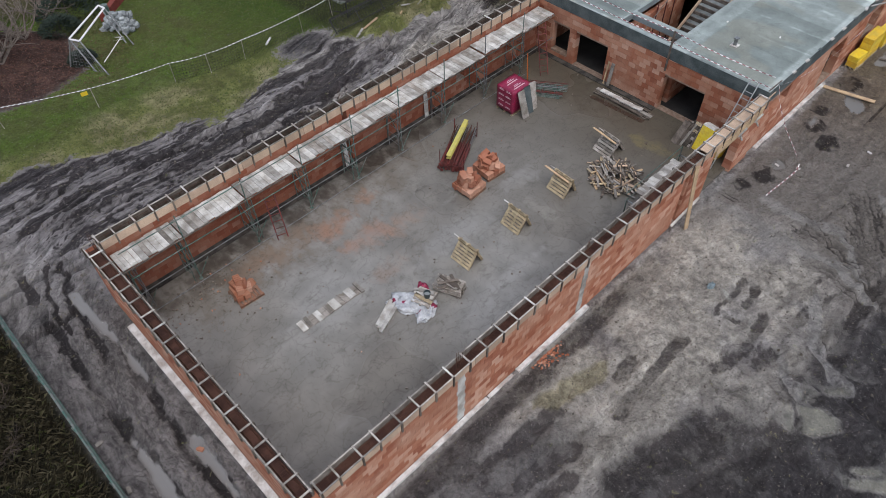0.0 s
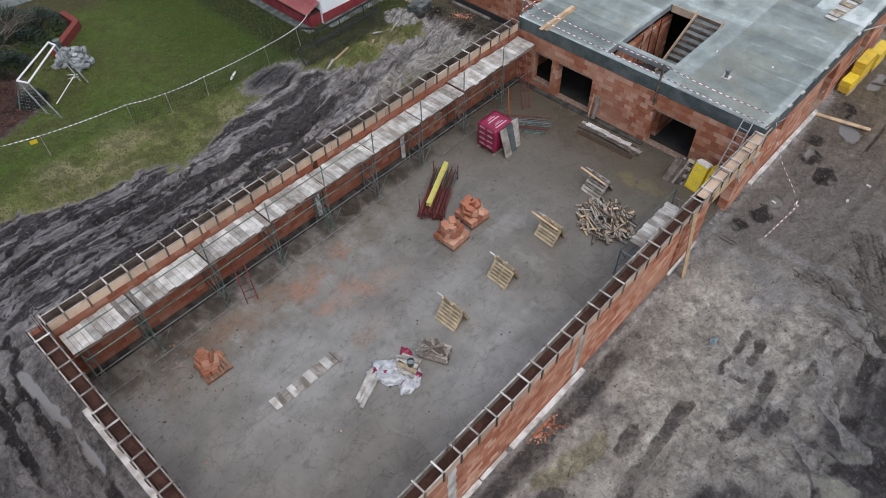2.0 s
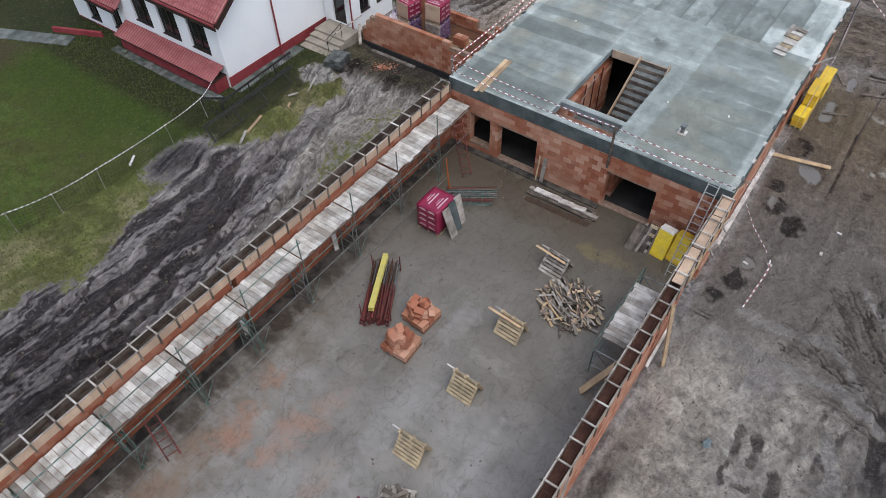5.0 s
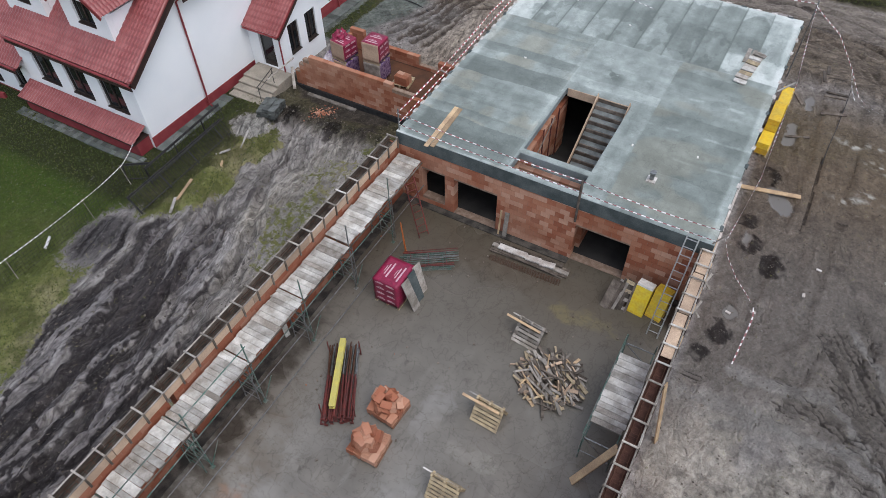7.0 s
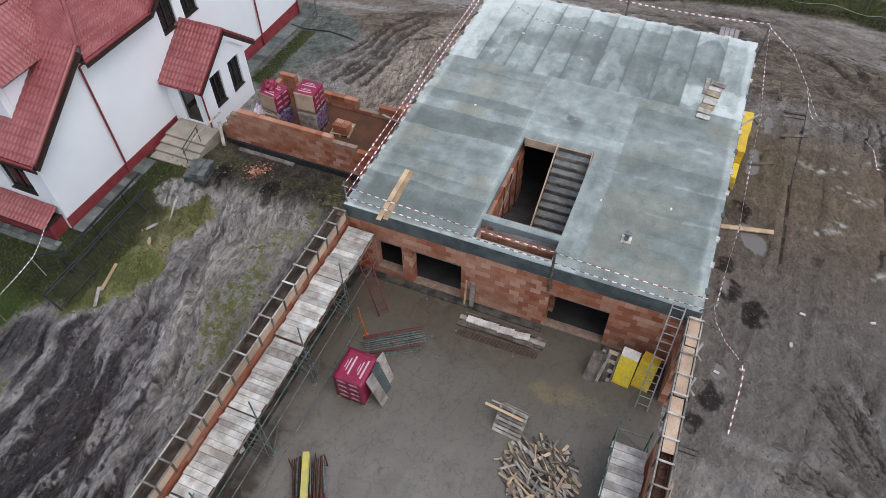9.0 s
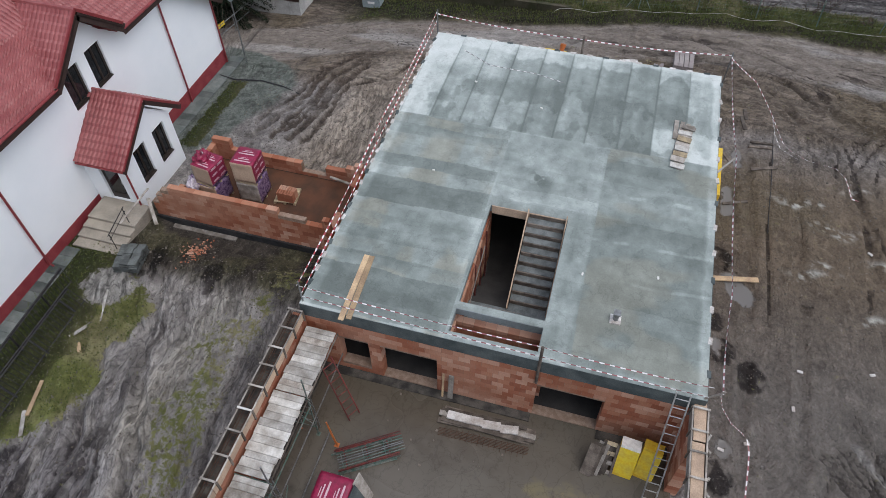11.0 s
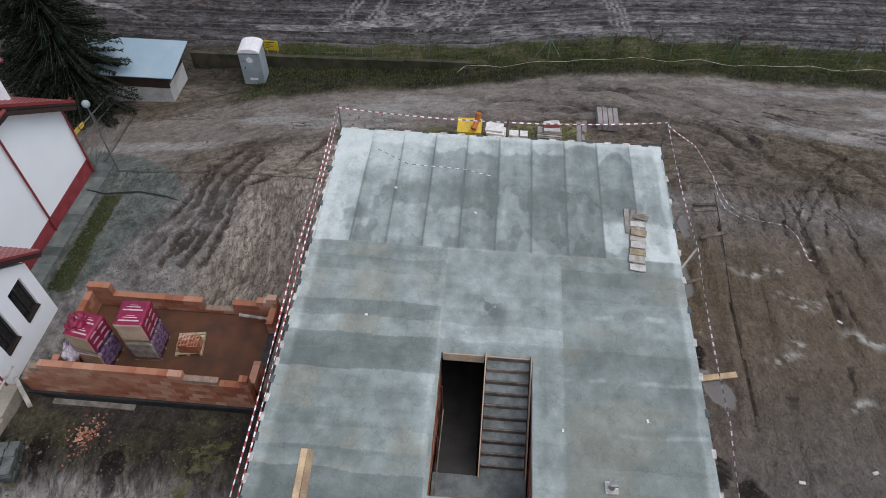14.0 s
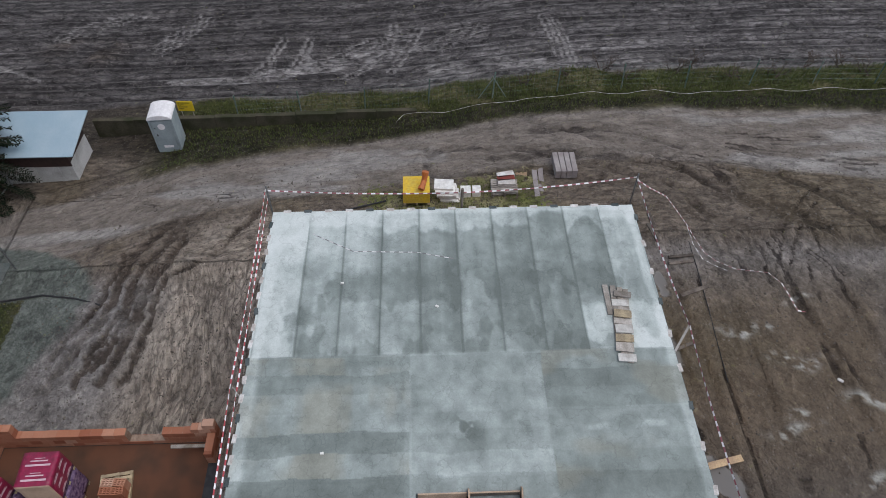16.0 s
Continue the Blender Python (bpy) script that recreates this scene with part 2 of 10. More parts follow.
YELLOW = plain("yellow sign paint", (0.72, 0.5, 0.02), (0.66, 0.46, 0.03), 0.5, bump=0)
BLACK = plain("black print", (0.02, 0.02, 0.02), (0.03, 0.03, 0.03), 0.6, bump=0)
BARK = plain("bark", (0.06, 0.045, 0.035), (0.11, 0.085, 0.07), 0.9)
NEEDLES = plain("dark spruce needles", (0.005, 0.009, 0.005), (0.01, 0.017, 0.009), 0.9, scale=2.0)
next(n for n in NEEDLES.node_tree.nodes if n.type == "BSDF_PRINCIPLED").inputs["Specular IOR Level"].default_value = 0.08
SHRUB = plain("dry twigs", (0.1, 0.075, 0.06), (0.055, 0.042, 0.035), 0.9)
TWIG = plain("grey-brown bare twigs", (0.2, 0.165, 0.14), (0.12, 0.095, 0.08), 0.9)
JUNIPER = plain("bluish juniper", (0.028, 0.042, 0.032), (0.045, 0.058, 0.045), 0.8)
PIPE_ORANGE = plain("orange sewer pipe", (0.5, 0.14, 0.03), (0.42, 0.13, 0.04), 0.5, bump=0)
OLD_WALL = plain("mossy old concrete", (0.07, 0.06, 0.042), (0.034, 0.036, 0.018), 0.9, scale=1.2, fine=15.0)
SHED_WALL = plain("dirty white panel wall", (0.5, 0.49, 0.47), (0.34, 0.33, 0.31), 0.85, scale=1.2, fine=20.0)
# near-black so that the colour itself carries the gloom indoors
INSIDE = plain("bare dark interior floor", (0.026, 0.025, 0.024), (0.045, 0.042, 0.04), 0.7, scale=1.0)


def glass_mat():
    m, t, b = graph("window glass", 0.06)
    b.inputs["Base Color"].default_value = (0.012, 0.014, 0.016, 1)
    b.inputs["Specular IOR Level"].default_value = 0.6
    return m


GLASS = glass_mat()


def roof_metal():
    """Wine red sheet pressed into tile waves."""
    m, t, b = graph("red pressed metal roofing", 0.3, 0.0)
    big = noise_of(t, 1.2, 4.0)
    t.links.new(ramp_of(t, big, ((0.36, (0.225, 0.056, 0.056)), (0.64, (0.29, 0.09, 0.088)))), b.inputs["Base Color"])
    return m


ROOF_RED = roof_metal()


def hall_floor_mat():
    """Power-floated concrete, wet in sheets, with a brick-dust stain and scaffold shade in the colour."""
    m, t, b = graph("wet floated concrete", 0.4)
    big = noise_of(t, 0.16, 2.5)
    mid = noise_of(t, 0.9, 9.0)
    streak = noise_of(t, 1.0, 5.0, (0.5, 1.4, 1))
    col = ramp_of(t, big, ((0.36, (0.16, 0.145, 0.127)), (0.5, (0.2, 0.188, 0.17)), (0.64, (0.236, 0.228, 0.216))))
    col = mix_of(t, 0.4, col, ramp_of(t, mid, ((0.38, (0.34, 0.34, 0.34)), (0.62, (0.65, 0.65, 0.65)))), "OVERLAY")
    col = mix_of(t, ramp_of(t, streak, ((0.6, (0, 0, 0)), (0.75, (0.3, 0.3, 0.3)))), col, (0.33, 0.32, 0.31))
    geo = t.nodes.new("ShaderNodeNewGeometry")
    sep = t.nodes.new("ShaderNodeSeparateXYZ")
    t.links.new(geo.outputs["Position"], sep.inputs[0])
    drift = t.nodes.new("ShaderNodeMath"); drift.operation = "MULTIPLY_ADD"; drift.inputs[1].default_value = 12.0
    t.links.new(big, drift.inputs[0]); t.links.new(sep.outputs[0], drift.inputs[2])
    east = node(t, "ShaderNodeMapRange", From_Min=20.5, From_Max=30.5, To_Min=0.0, To_Max=0.94)
    t.links.new(drift.outputs[0], east.inputs[0])
    col = mix_of(t, east.outputs[0], col, (0.088, 0.073, 0.054))

    dev = t.nodes.new("ShaderNodeMath"); dev.operation = "SUBTRACT"; dev.inputs[1].default_value = 0.45
    t.links.new(mid, dev.inputs[0])
    off = dev.outputs[0]
    ragged = t.nodes.new("ShaderNodeMath"); ragged.operation = "SUBTRACT"; ragged.inputs[1].default_value = 0.44
    t.links.new(noise_of(t, 2.6, 8.0, (1.4, 0.8, 1)), ragged.inputs[0])

    def spot(cx, cy, rx, ry):
        out = []
        for sock, c, r in ((sep.outputs[0], cx, rx), (sep.outputs[1], cy, ry)):
            a = t.nodes.new("ShaderNodeMath"); a.operation = "SUBTRACT"; a.inputs[1].default_value = c
            t.links.new(sock, a.inputs[0])
            d = t.nodes.new("ShaderNodeMath"); d.operation = "DIVIDE"; d.inputs[1].default_value = r
            t.links.new(a.outputs[0], d.inputs[0])
            p = t.nodes.new("ShaderNodeMath"); p.operation = "POWER"; p.inputs[1].default_value = 2
            t.links.new(d.outputs[0], p.inputs[0])
            out.append(p.outputs[0])
        s = t.nodes.new("ShaderNodeMath"); s.operation = "ADD"
        t.links.new(out[0], s.inputs[0]); t.links.new(out[1], s.inputs[1])
        w = t.nodes.new("ShaderNodeMath"); w.operation = "MULTIPLY_ADD"; w.inputs[1].default_value = 2.6
        t.links.new(off, w.inputs[0]); t.links.new(s.outputs[0], w.inputs[2])
        f = t.nodes.new("ShaderNodeMath"); f.operation = "MULTIPLY_ADD"; f.inputs[1].default_value = 2.2
        t.links.new(ragged.outputs[0], f.inputs[0]); t.links.new(w.outputs[0], f.inputs[2])
        return f.outputs[0]

    # stains and wet spots; those at the north wall foot also paint scaffold shade
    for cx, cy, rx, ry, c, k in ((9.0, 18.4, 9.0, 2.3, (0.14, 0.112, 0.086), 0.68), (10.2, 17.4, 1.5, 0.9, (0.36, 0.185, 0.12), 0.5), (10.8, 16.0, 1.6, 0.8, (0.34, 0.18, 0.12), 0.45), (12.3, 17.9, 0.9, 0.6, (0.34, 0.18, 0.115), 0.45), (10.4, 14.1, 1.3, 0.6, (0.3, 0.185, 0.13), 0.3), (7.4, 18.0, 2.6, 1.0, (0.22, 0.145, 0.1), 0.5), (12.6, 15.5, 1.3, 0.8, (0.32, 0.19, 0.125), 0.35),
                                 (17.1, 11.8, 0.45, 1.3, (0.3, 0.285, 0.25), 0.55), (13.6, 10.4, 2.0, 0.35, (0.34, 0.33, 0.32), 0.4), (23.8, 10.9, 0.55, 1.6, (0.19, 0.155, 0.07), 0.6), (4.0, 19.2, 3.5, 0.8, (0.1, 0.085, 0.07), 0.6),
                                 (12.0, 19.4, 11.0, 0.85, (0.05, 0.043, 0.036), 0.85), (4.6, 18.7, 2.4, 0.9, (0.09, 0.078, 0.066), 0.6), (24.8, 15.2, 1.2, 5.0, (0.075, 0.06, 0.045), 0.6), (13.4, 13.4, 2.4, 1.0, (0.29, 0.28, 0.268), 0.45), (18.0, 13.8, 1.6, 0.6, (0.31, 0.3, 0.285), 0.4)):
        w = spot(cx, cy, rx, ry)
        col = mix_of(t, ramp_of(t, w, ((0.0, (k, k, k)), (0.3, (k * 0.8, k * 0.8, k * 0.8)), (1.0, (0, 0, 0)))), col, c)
    dark = noise_of(t, 1.7, 6.0, (0.7, 1.3, 1))
    col = mix_of(t, ramp_of(t, dark, ((0.6, (0, 0, 0)), (0.72, (0.5, 0.5, 0.5)))), col, (0.09, 0.08, 0.07))
    for scale, stretch in ((0.7, (1.0, 1.8, 1)), (1.9, (1.5, 0.8, 1))):
        scratch = noise_of(t, scale, 10.0, stretch)
        col = mix_of(t, 0.55, col, ramp_of(t, scratch, ((0.486, (1, 1, 1)), (0.5, (0.6, 0.58, 0.55)), (0.514, (1, 1, 1)))), "MULTIPLY")
    speck = noise_of(t, 11.0, 3.0)
    col = mix_of(t, ramp_of(t, speck, ((0.7, (0, 0, 0)), (0.76, (0.7, 0.7, 0.7)))), col, (0.06, 0.05, 0.042))
    t.links.new(col, b.inputs["Base Color"])
    t.links.new(ramp_of(t, big, ((0.35, (0.22, 0.22, 0.22)), (0.6, (0.5, 0.5, 0.5)))), b.inputs["Roughness"])
    bump_of(t, b, mid, 0.05, 0.02)
    return m


HALL_FLOOR = hall_floor_mat()


def slab_mat(name="cast roof slab", sheet=False):
    """Filigree slab: grey concrete, damp in blotches; the screed sheet brings its lanes with it."""
    m, t, b = graph(name, 0.6)
    big, mid, fine = noise_of(t, 0.5, 7.0), noise_of(t, 2.2, 8.0), noise_of(t, 22.0, 4.0)
    if sheet:
        a = t.nodes.new("ShaderNodeAttribute"); a.attribute_name = "pale"
        s = t.nodes.new("ShaderNodeMath"); s.operation = "MULTIPLY_ADD"; s.inputs[1].default_value = 0.22
        t.links.new(mid, s.inputs[0]); t.links.new(a.outputs["Fac"], s.inputs[2])
        col = ramp_of(t, s.outputs[0], ((0.18, (0.125, 0.144, 0.138)), (0.36, (0.195, 0.224, 0.217)), (0.5, (0.285, 0.32, 0.316)), (0.62, (0.41, 0.45, 0.447)), (0.8, (0.53, 0.565, 0.565))))
        w = t.nodes.new("ShaderNodeAttribute"); w.attribute_name = "ochre"
        col = mix_of(t, w.outputs["Fac"], col, (0.25, 0.235, 0.185))
        col = mix_of(t, 1.0, col, (1.0, 1.0, 0.965), "MULTIPLY")
    else:
        col = ramp_of(t, big, ((0.34, (0.165, 0.183, 0.18)), (0.5, (0.225, 0.25, 0.255)), (0.66, (0.3, 0.33, 0.34))))
    for stretch in ((0.5, 1.6, 1),):
        brush = noise_of(t, 1.1, 9.0, stretch)
        col = mix_of(t, 0.15, col, ramp_of(t, brush, ((0.36, (0.34, 0.34, 0.34)), (0.64, (0.66, 0.66, 0.66)))), "OVERLAY")
    vein = noise_of(t, 1.3, 12.0)
    line = ramp_of(t, vein, ((0.485, (1, 1, 1)), (0.5, (0.62, 0.62, 0.62)), (0.515, (1, 1, 1))))
    col = mix_of(t, 0.45, col, line, "MULTIPLY")
    col = mix_of(t, 0.24, col, ramp_of(t, mid, ((0.35, (0.34, 0.34, 0.34)), (0.65, (0.66, 0.66, 0.66)))), "OVERLAY")
    col = mix_of(t, 0.22, col, ramp_of(t, fine, ((0.36, (0.34, 0.34, 0.34)), (0.7, (0.66, 0.66, 0.66)))), "OVERLAY")
    t.links.new(col, b.inputs["Base Color"])
    t.links.new(ramp_of(t, mid, ((0.3, (0.35, 0.35, 0.35)), (0.7, (0.7, 0.7, 0.7)))), b.inputs["Roughness"])
    bump_of(t, b, mid, 0.15, 0.03)
    return m


SCREED = slab_mat("damp screed lanes", True)
SLAB = slab_mat()


def soil_mat():
    """Soil, mud, grass and field; tone, damp, turf and wetness come with the sheet and are broken up here. Damp also
    carries relief shade.
    """
    m, t, b = graph("churned building ground", 0.9)
    b.inputs["Specular IOR Level"].default_value = 0.16

    def attr(name):
        a = t.nodes.new("ShaderNodeAttribute")
        a.attribute_name = name
        return a

    def calc(op, *terms):
        n = t.nodes.new("ShaderNodeMath")
        n.operation = op
        for s, v in zip(n.inputs, terms):
            if hasattr(v, "is_linked"):
                t.links.new(v, s)
            else:
                s.default_value = v
        return n.outputs[0]

    def edge(fac, nse, reach, lo, hi):
        s = calc("ADD", fac, calc("MULTIPLY", calc("SUBTRACT", nse, 0.5), reach))
        r = node(t, "ShaderNodeMapRange", From_Min=lo, From_Max=hi)
        r.interpolation_type = "SMOOTHSTEP"
        t.links.new(s, r.inputs[0])
        return r.outputs[0]

    def rugged(scale, detail, rough, stretch=None, turn=0.0):
        geo = t.nodes.new("ShaderNodeNewGeometry")
        mp = t.nodes.new("ShaderNodeMapping")
        mp.inputs["Scale"].default_value = stretch or (1, 1, 1)
        mp.inputs["Rotation"].default_value = (0, 0, turn)
        t.links.new(geo.outputs["Position"], mp.inputs["Vector"])
        n = node(t, "ShaderNodeTexNoise", Scale=scale, Detail=detail, Roughness=rough, Distortion=0.4)
        t.links.new(mp.outputs[0], n.inputs["Vector"])
        return n.outputs["Fac"]

    def sharp(n, k):
        c = t.nodes.new("ShaderNodeClamp")
        t.links.new(calc("ADD", calc("MULTIPLY", calc("SUBTRACT", n, 0.5), k), 0.5), c.inputs[0])
        return c.outputs[0]

    def along(su, sv, detail, rough):
        mp = t.nodes.new("ShaderNodeMapping")
        mp.inputs["Scale"].default_value = (su, sv, 1)
        t.links.new(attr("flow").outputs["Vector"], mp.inputs["Vector"])
        n = node(t, "ShaderNodeTexNoise", Scale=1.0, Detail=detail, Roughness=rough, Distortion=0.7)
        t.links.new(mp.outputs[0], n.inputs["Vector"])
        return n.outputs["Fac"]

    def grey(lo, hi):
        return ((0.0, (lo, lo, lo)), (1.0, (hi, hi, hi)))

    lumps, clod, grit = sharp(rugged(0.75, 12.0, 0.7), 3.2), sharp(rugged(3.6, 10.0, 0.72), 3.0), sharp(rugged(15.0, 5.0, 0.75), 2.2)
    drag, comb = sharp(along(0.42, 1.6, 6.0, 0.58), 3.0), sharp(along(1.6, 5.0, 5.0, 0.6), 2.4)
    def plates(su, sv, flow):
        src = attr("flow").outputs["Vector"] if flow else t.nodes.new("ShaderNodeNewGeometry").outputs["Position"]
        shake = node(t, "ShaderNodeTexNoise", Scale=1.6, Detail=5.0, Roughness=0.65)
        t.links.new(src, shake.inputs["Vector"])
        add = t.nodes.new("ShaderNodeVectorMath"); add.operation = "MULTIPLY_ADD"
        add.inputs[1].default_value = (0.9, 0.9, 0)
        t.links.new(shake.outputs["Color"], add.inputs[0]); t.links.new(src, add.inputs[2])
        mp = t.nodes.new("ShaderNodeMapping")
        mp.inputs["Scale"].default_value = (su, sv, 0)
        t.links.new(add.outputs[0], mp.inputs["Vector"])
        v = node(t, "ShaderNodeTexVoronoi", Scale=1.0)
        t.links.new(mp.outputs[0], v.inputs["Vector"])
        s = t.nodes.new("ShaderNodeSeparateColor")
        t.links.new(v.outputs["Color"], s.inputs[0])
        return s.outputs[0]

    plate = calc("ADD", calc("MULTIPLY", plates(0.75, 2.8, True), attr("churn").outputs["Fac"]), calc("MULTIPLY", plates(2.4, 2.4, False), calc("SUBTRACT", 1.0, attr("churn").outputs["Fac"])))
    sep_f = t.nodes.new("ShaderNodeSeparateXYZ")
    t.links.new(attr("flow").outputs["Vector"], sep_f.inputs[0])
    pebble = sharp(rugged(8.0, 6.0, 0.8), 3.0)
    damp, turf, wet, churn = attr("damp").outputs["Fac"], attr("turf").outputs["Fac"], attr("wet").outputs["Fac"], attr("churn").outputs["Fac"]
    tone = attr("tone").outputs["Color"]
    still = calc("SUBTRACT", 1.0, churn)
    nse = calc("ADD", calc("MULTIPLY", drag, churn), calc("MULTIPLY", lumps, still))
    small = calc("ADD", calc("MULTIPLY", comb, churn), calc("MULTIPLY", clod, still))
    col = mix_of(t, 0.6, tone, ramp_of(t, nse, grey(0.2, 0.84)), "OVERLAY")
    nse = calc("ADD", calc("MULTIPLY", nse, 0.62), calc("MULTIPLY", plate, 0.38))
    ridge = calc("SINE", calc("ADD", calc("MULTIPLY", sep_f.outputs[1], 14.0), calc("MULTIPLY", drag, 2.6)), 0.0)
    furrow = calc("MULTIPLY", calc("ADD", calc("MULTIPLY", ridge, 0.5), 0.5), attr("plough").outputs["Fac"])
    col = mix_of(t, calc("MULTIPLY", furrow, 0.7), col, (0.034, 0.03, 0.031))
    col = mix_of(t, 0.4, col, ramp_of(t, plate, grey(0.3, 0.72)), "OVERLAY")
    nd = calc("ADD", calc("MULTIPLY", nse, 0.62), calc("MULTIPLY", small, 0.38))
    d = edge(damp, nd, 0.8, 0.3, 0.72)
    def crack(n, k):
        c = t.nodes.new("ShaderNodeClamp")
        t.links.new(calc("MULTIPLY", calc("ABSOLUTE", calc("SUBTRACT", n, 0.5), 0.0), k), c.inputs[0])
        return c.outputs[0]

    seam = calc("ADD", calc("MULTIPLY", calc("MULTIPLY", crack(along(0.5, 1.5, 2.5, 0.5), 15.0), crack(along(1.0, 2.6, 2.0, 0.45), 11.0)), churn),
                calc("MULTIPLY", calc("MULTIPLY", crack(rugged(0.8, 3.0, 0.5), 18.0), crack(rugged(1.9, 2.5, 0.5), 14.0)), still))
    # creases and hollows darken: damp, with the relief's shade put into the colour
    seam_c = ramp_of(t, seam, ((0.0, (0.28, 0.27, 0.28)), (0.5, (1, 1, 1))))
    col = mix_of(t, calc("ADD", calc("MULTIPLY", churn, 0.65), 0.2), col, seam_c, "MULTIPLY")
    calm = attr("calm").outputs["Fac"]
    col = mix_of(t, calc("MULTIPLY", calm, 0.52), col, tone)
    soaked_shaded = mix_of(t, 1.0, col, (0.15, 0.138, 0.146), "MULTIPLY")
    col = mix_of(t, calc("MULTIPLY", d, 0.95), col, soaked_shaded)
    flake = ramp_of(t, small, grey(0.62, 1.42))
    col = mix_of(t, calc("MULTIPLY_ADD", calm, -0.25, 0.45), col, flake, "MULTIPLY")
    col = mix_of(t, edge(turf, clod, 1.0, 0.3, 0.7), col, attr("sward").outputs["Color"])
    col = mix_of(t, calc("MULTIPLY", calc("ADD", calc("MULTIPLY", churn, 0.4), 0.34), calc("MULTIPLY_ADD", calm, -0.5, 1.0)), col, ramp_of(t, small, grey(0.16, 0.86)), "OVERLAY")
    pit = ramp_of(t, pebble, ((0.7, (1, 1, 1)), (0.8, (0.42, 0.42, 0.42))))
    col = mix_of(t, 0.5, col, pit, "MULTIPLY")
    chip = ramp_of(t, pebble, ((0.14, (0.34, 0.33, 0.32)), (0.22, (0, 0, 0))))
    col = mix_of(t, chip, col, (0.42, 0.39, 0.36))
    col = mix_of(t, 0.22, col, ramp_of(t, grit, grey(0.2, 0.82)), "OVERLAY")
    pool = node(t, "ShaderNodeMapRange", From_Min=0.72, From_Max=0.9)
    t.links.new(wet, pool.inputs[0])
    col = mix_of(t, pool.outputs[0], col, tone)
    t.links.new(col, b.inputs["Base Color"])
    sheen = calc("MAXIMUM", wet, calc("MULTIPLY", calc("MULTIPLY", d, damp), 0.62))
    rough = node(t, "ShaderNodeMapRange", From_Min=0.25, From_Max=0.95, To_Min=0.95, To_Max=0.05)
    t.links.new(sheen, rough.inputs[0])
    t.links.new(rough.outputs[0], b.inputs["Roughness"])
    h = calc("ADD", calc("ADD", calc("MULTIPLY", nse, 1.2), calc("MULTIPLY", seam, 0.5)), calc("ADD", calc("MULTIPLY", small, 0.8), calc("MULTIPLY", pebble, 0.4)))
    n = node(t, "ShaderNodeBump", Distance=0.12)
    st = node(t, "ShaderNodeMapRange", From_Min=0.6, From_Max=0.95, To_Min=1.0, To_Max=0.0)
    t.links.new(wet, st.inputs[0])
    t.links.new(st.outputs[0], n.inputs["Strength"])
    t.links.new(h, n.inputs["Height"])
    t.links.new(n.outputs[0], b.inputs["Normal"])
    return m


SOIL = soil_mat()


def grass_mat():
    m, t, b = graph("winter grass blade", 0.8)
    b.inputs["Specular IOR Level"].default_value = 0.2
    rnd = t.nodes.new("ShaderNodeNewGeometry").outputs["Random Per Island"]
    col = ramp_of(t, rnd, ((0.0, (0.06, 0.085, 0.02)), (0.5, (0.095, 0.115, 0.03)), (0.85, (0.125, 0.13, 0.042)), (1.0, (0.165, 0.15, 0.065))))
    near = noise_of(t, 0.35, 3.0)
    col = mix_of(t, ramp_of(t, near, ((0.42, (0, 0, 0)), (0.6, (0.5, 0.5, 0.5)))), col, (0.08, 0.11, 0.028))
    t.links.new(col, b.inputs["Base Color"])
    return m


GRASS_MAT = grass_mat()


# ---- the ground: one sheet to the horizon ----
def near_line(X, Y, pts, sx=0.0):
    """Distance of each grid point from a polyline, and how far along it lies."""
    best, along, run = np.full(X.shape, 1e9), np.zeros(X.shape), 0.0
    for (ax, ay), (bx, by) in zip(pts[:-1], pts[1:]):
        dx, dy = bx - ax, by - ay
        L = math.hypot(dx, dy)
        t = np.clip(((X - ax) * dx + (Y - ay) * dy) / (L * L), 0, 1)
        d = np.hypot(X - ax - t * dx, Y - ay - t * dy)
        side = np.sign((X - ax) * dy - (Y - ay) * dx)
        along = np.where(d < np.abs(best), run + t * L, along)
        best = np.where(d < np.abs(best), d * np.where(side == 0, 1, side), best)
        run += L
    return best, along


FIELD_FANS = (((57.1, 24.3), (58.0, 23.5), (59.2, 23.1), (60.6, 22.7)), ((57.5, 23.0), (58.9, 23.2), (60.6, 22.7)), ((57.3, 22.0), (59.1, 21.5), (60.5, 21.2)), ((57.8, 20.7), (58.9, 21.4), (60.5, 21.2)), ((56.5, 19.1), (57.4, 17.9), (58.9, 16.6), (61.2, 16.4)), ((56.7, 16.6), (59.3, 15.4), (60.7, 14.9)))
FIELD_TURNS = (((57.0, 28.6), (56.8, 25.1), (57.4, 21.7), (58.4, 19.2), (59.7, 17.3), (60.4, 15.4)), ((56.9, 24.5), (57.6, 20.4), (58.4, 17.3), (58.9, 14.6)), ((59.5, 40.5), (59.0, 38.3), (58.1, 36.4)), ((61.6, 36.2), (63.1, 34.3), (64.2, 32.1)), ((60.0, 30.0), (61.4, 29.0), (63.5, 27.7)), ((56.4, 14.6), (56.7, 12.6), (56.4, 9.5), (56.0, 7.8)), ((58.3, 14.4), (59.4, 12.8), (60.3, 11.4)), ((60.2, 7.6), (57.9, 7.3), (56.3, 7.2)))


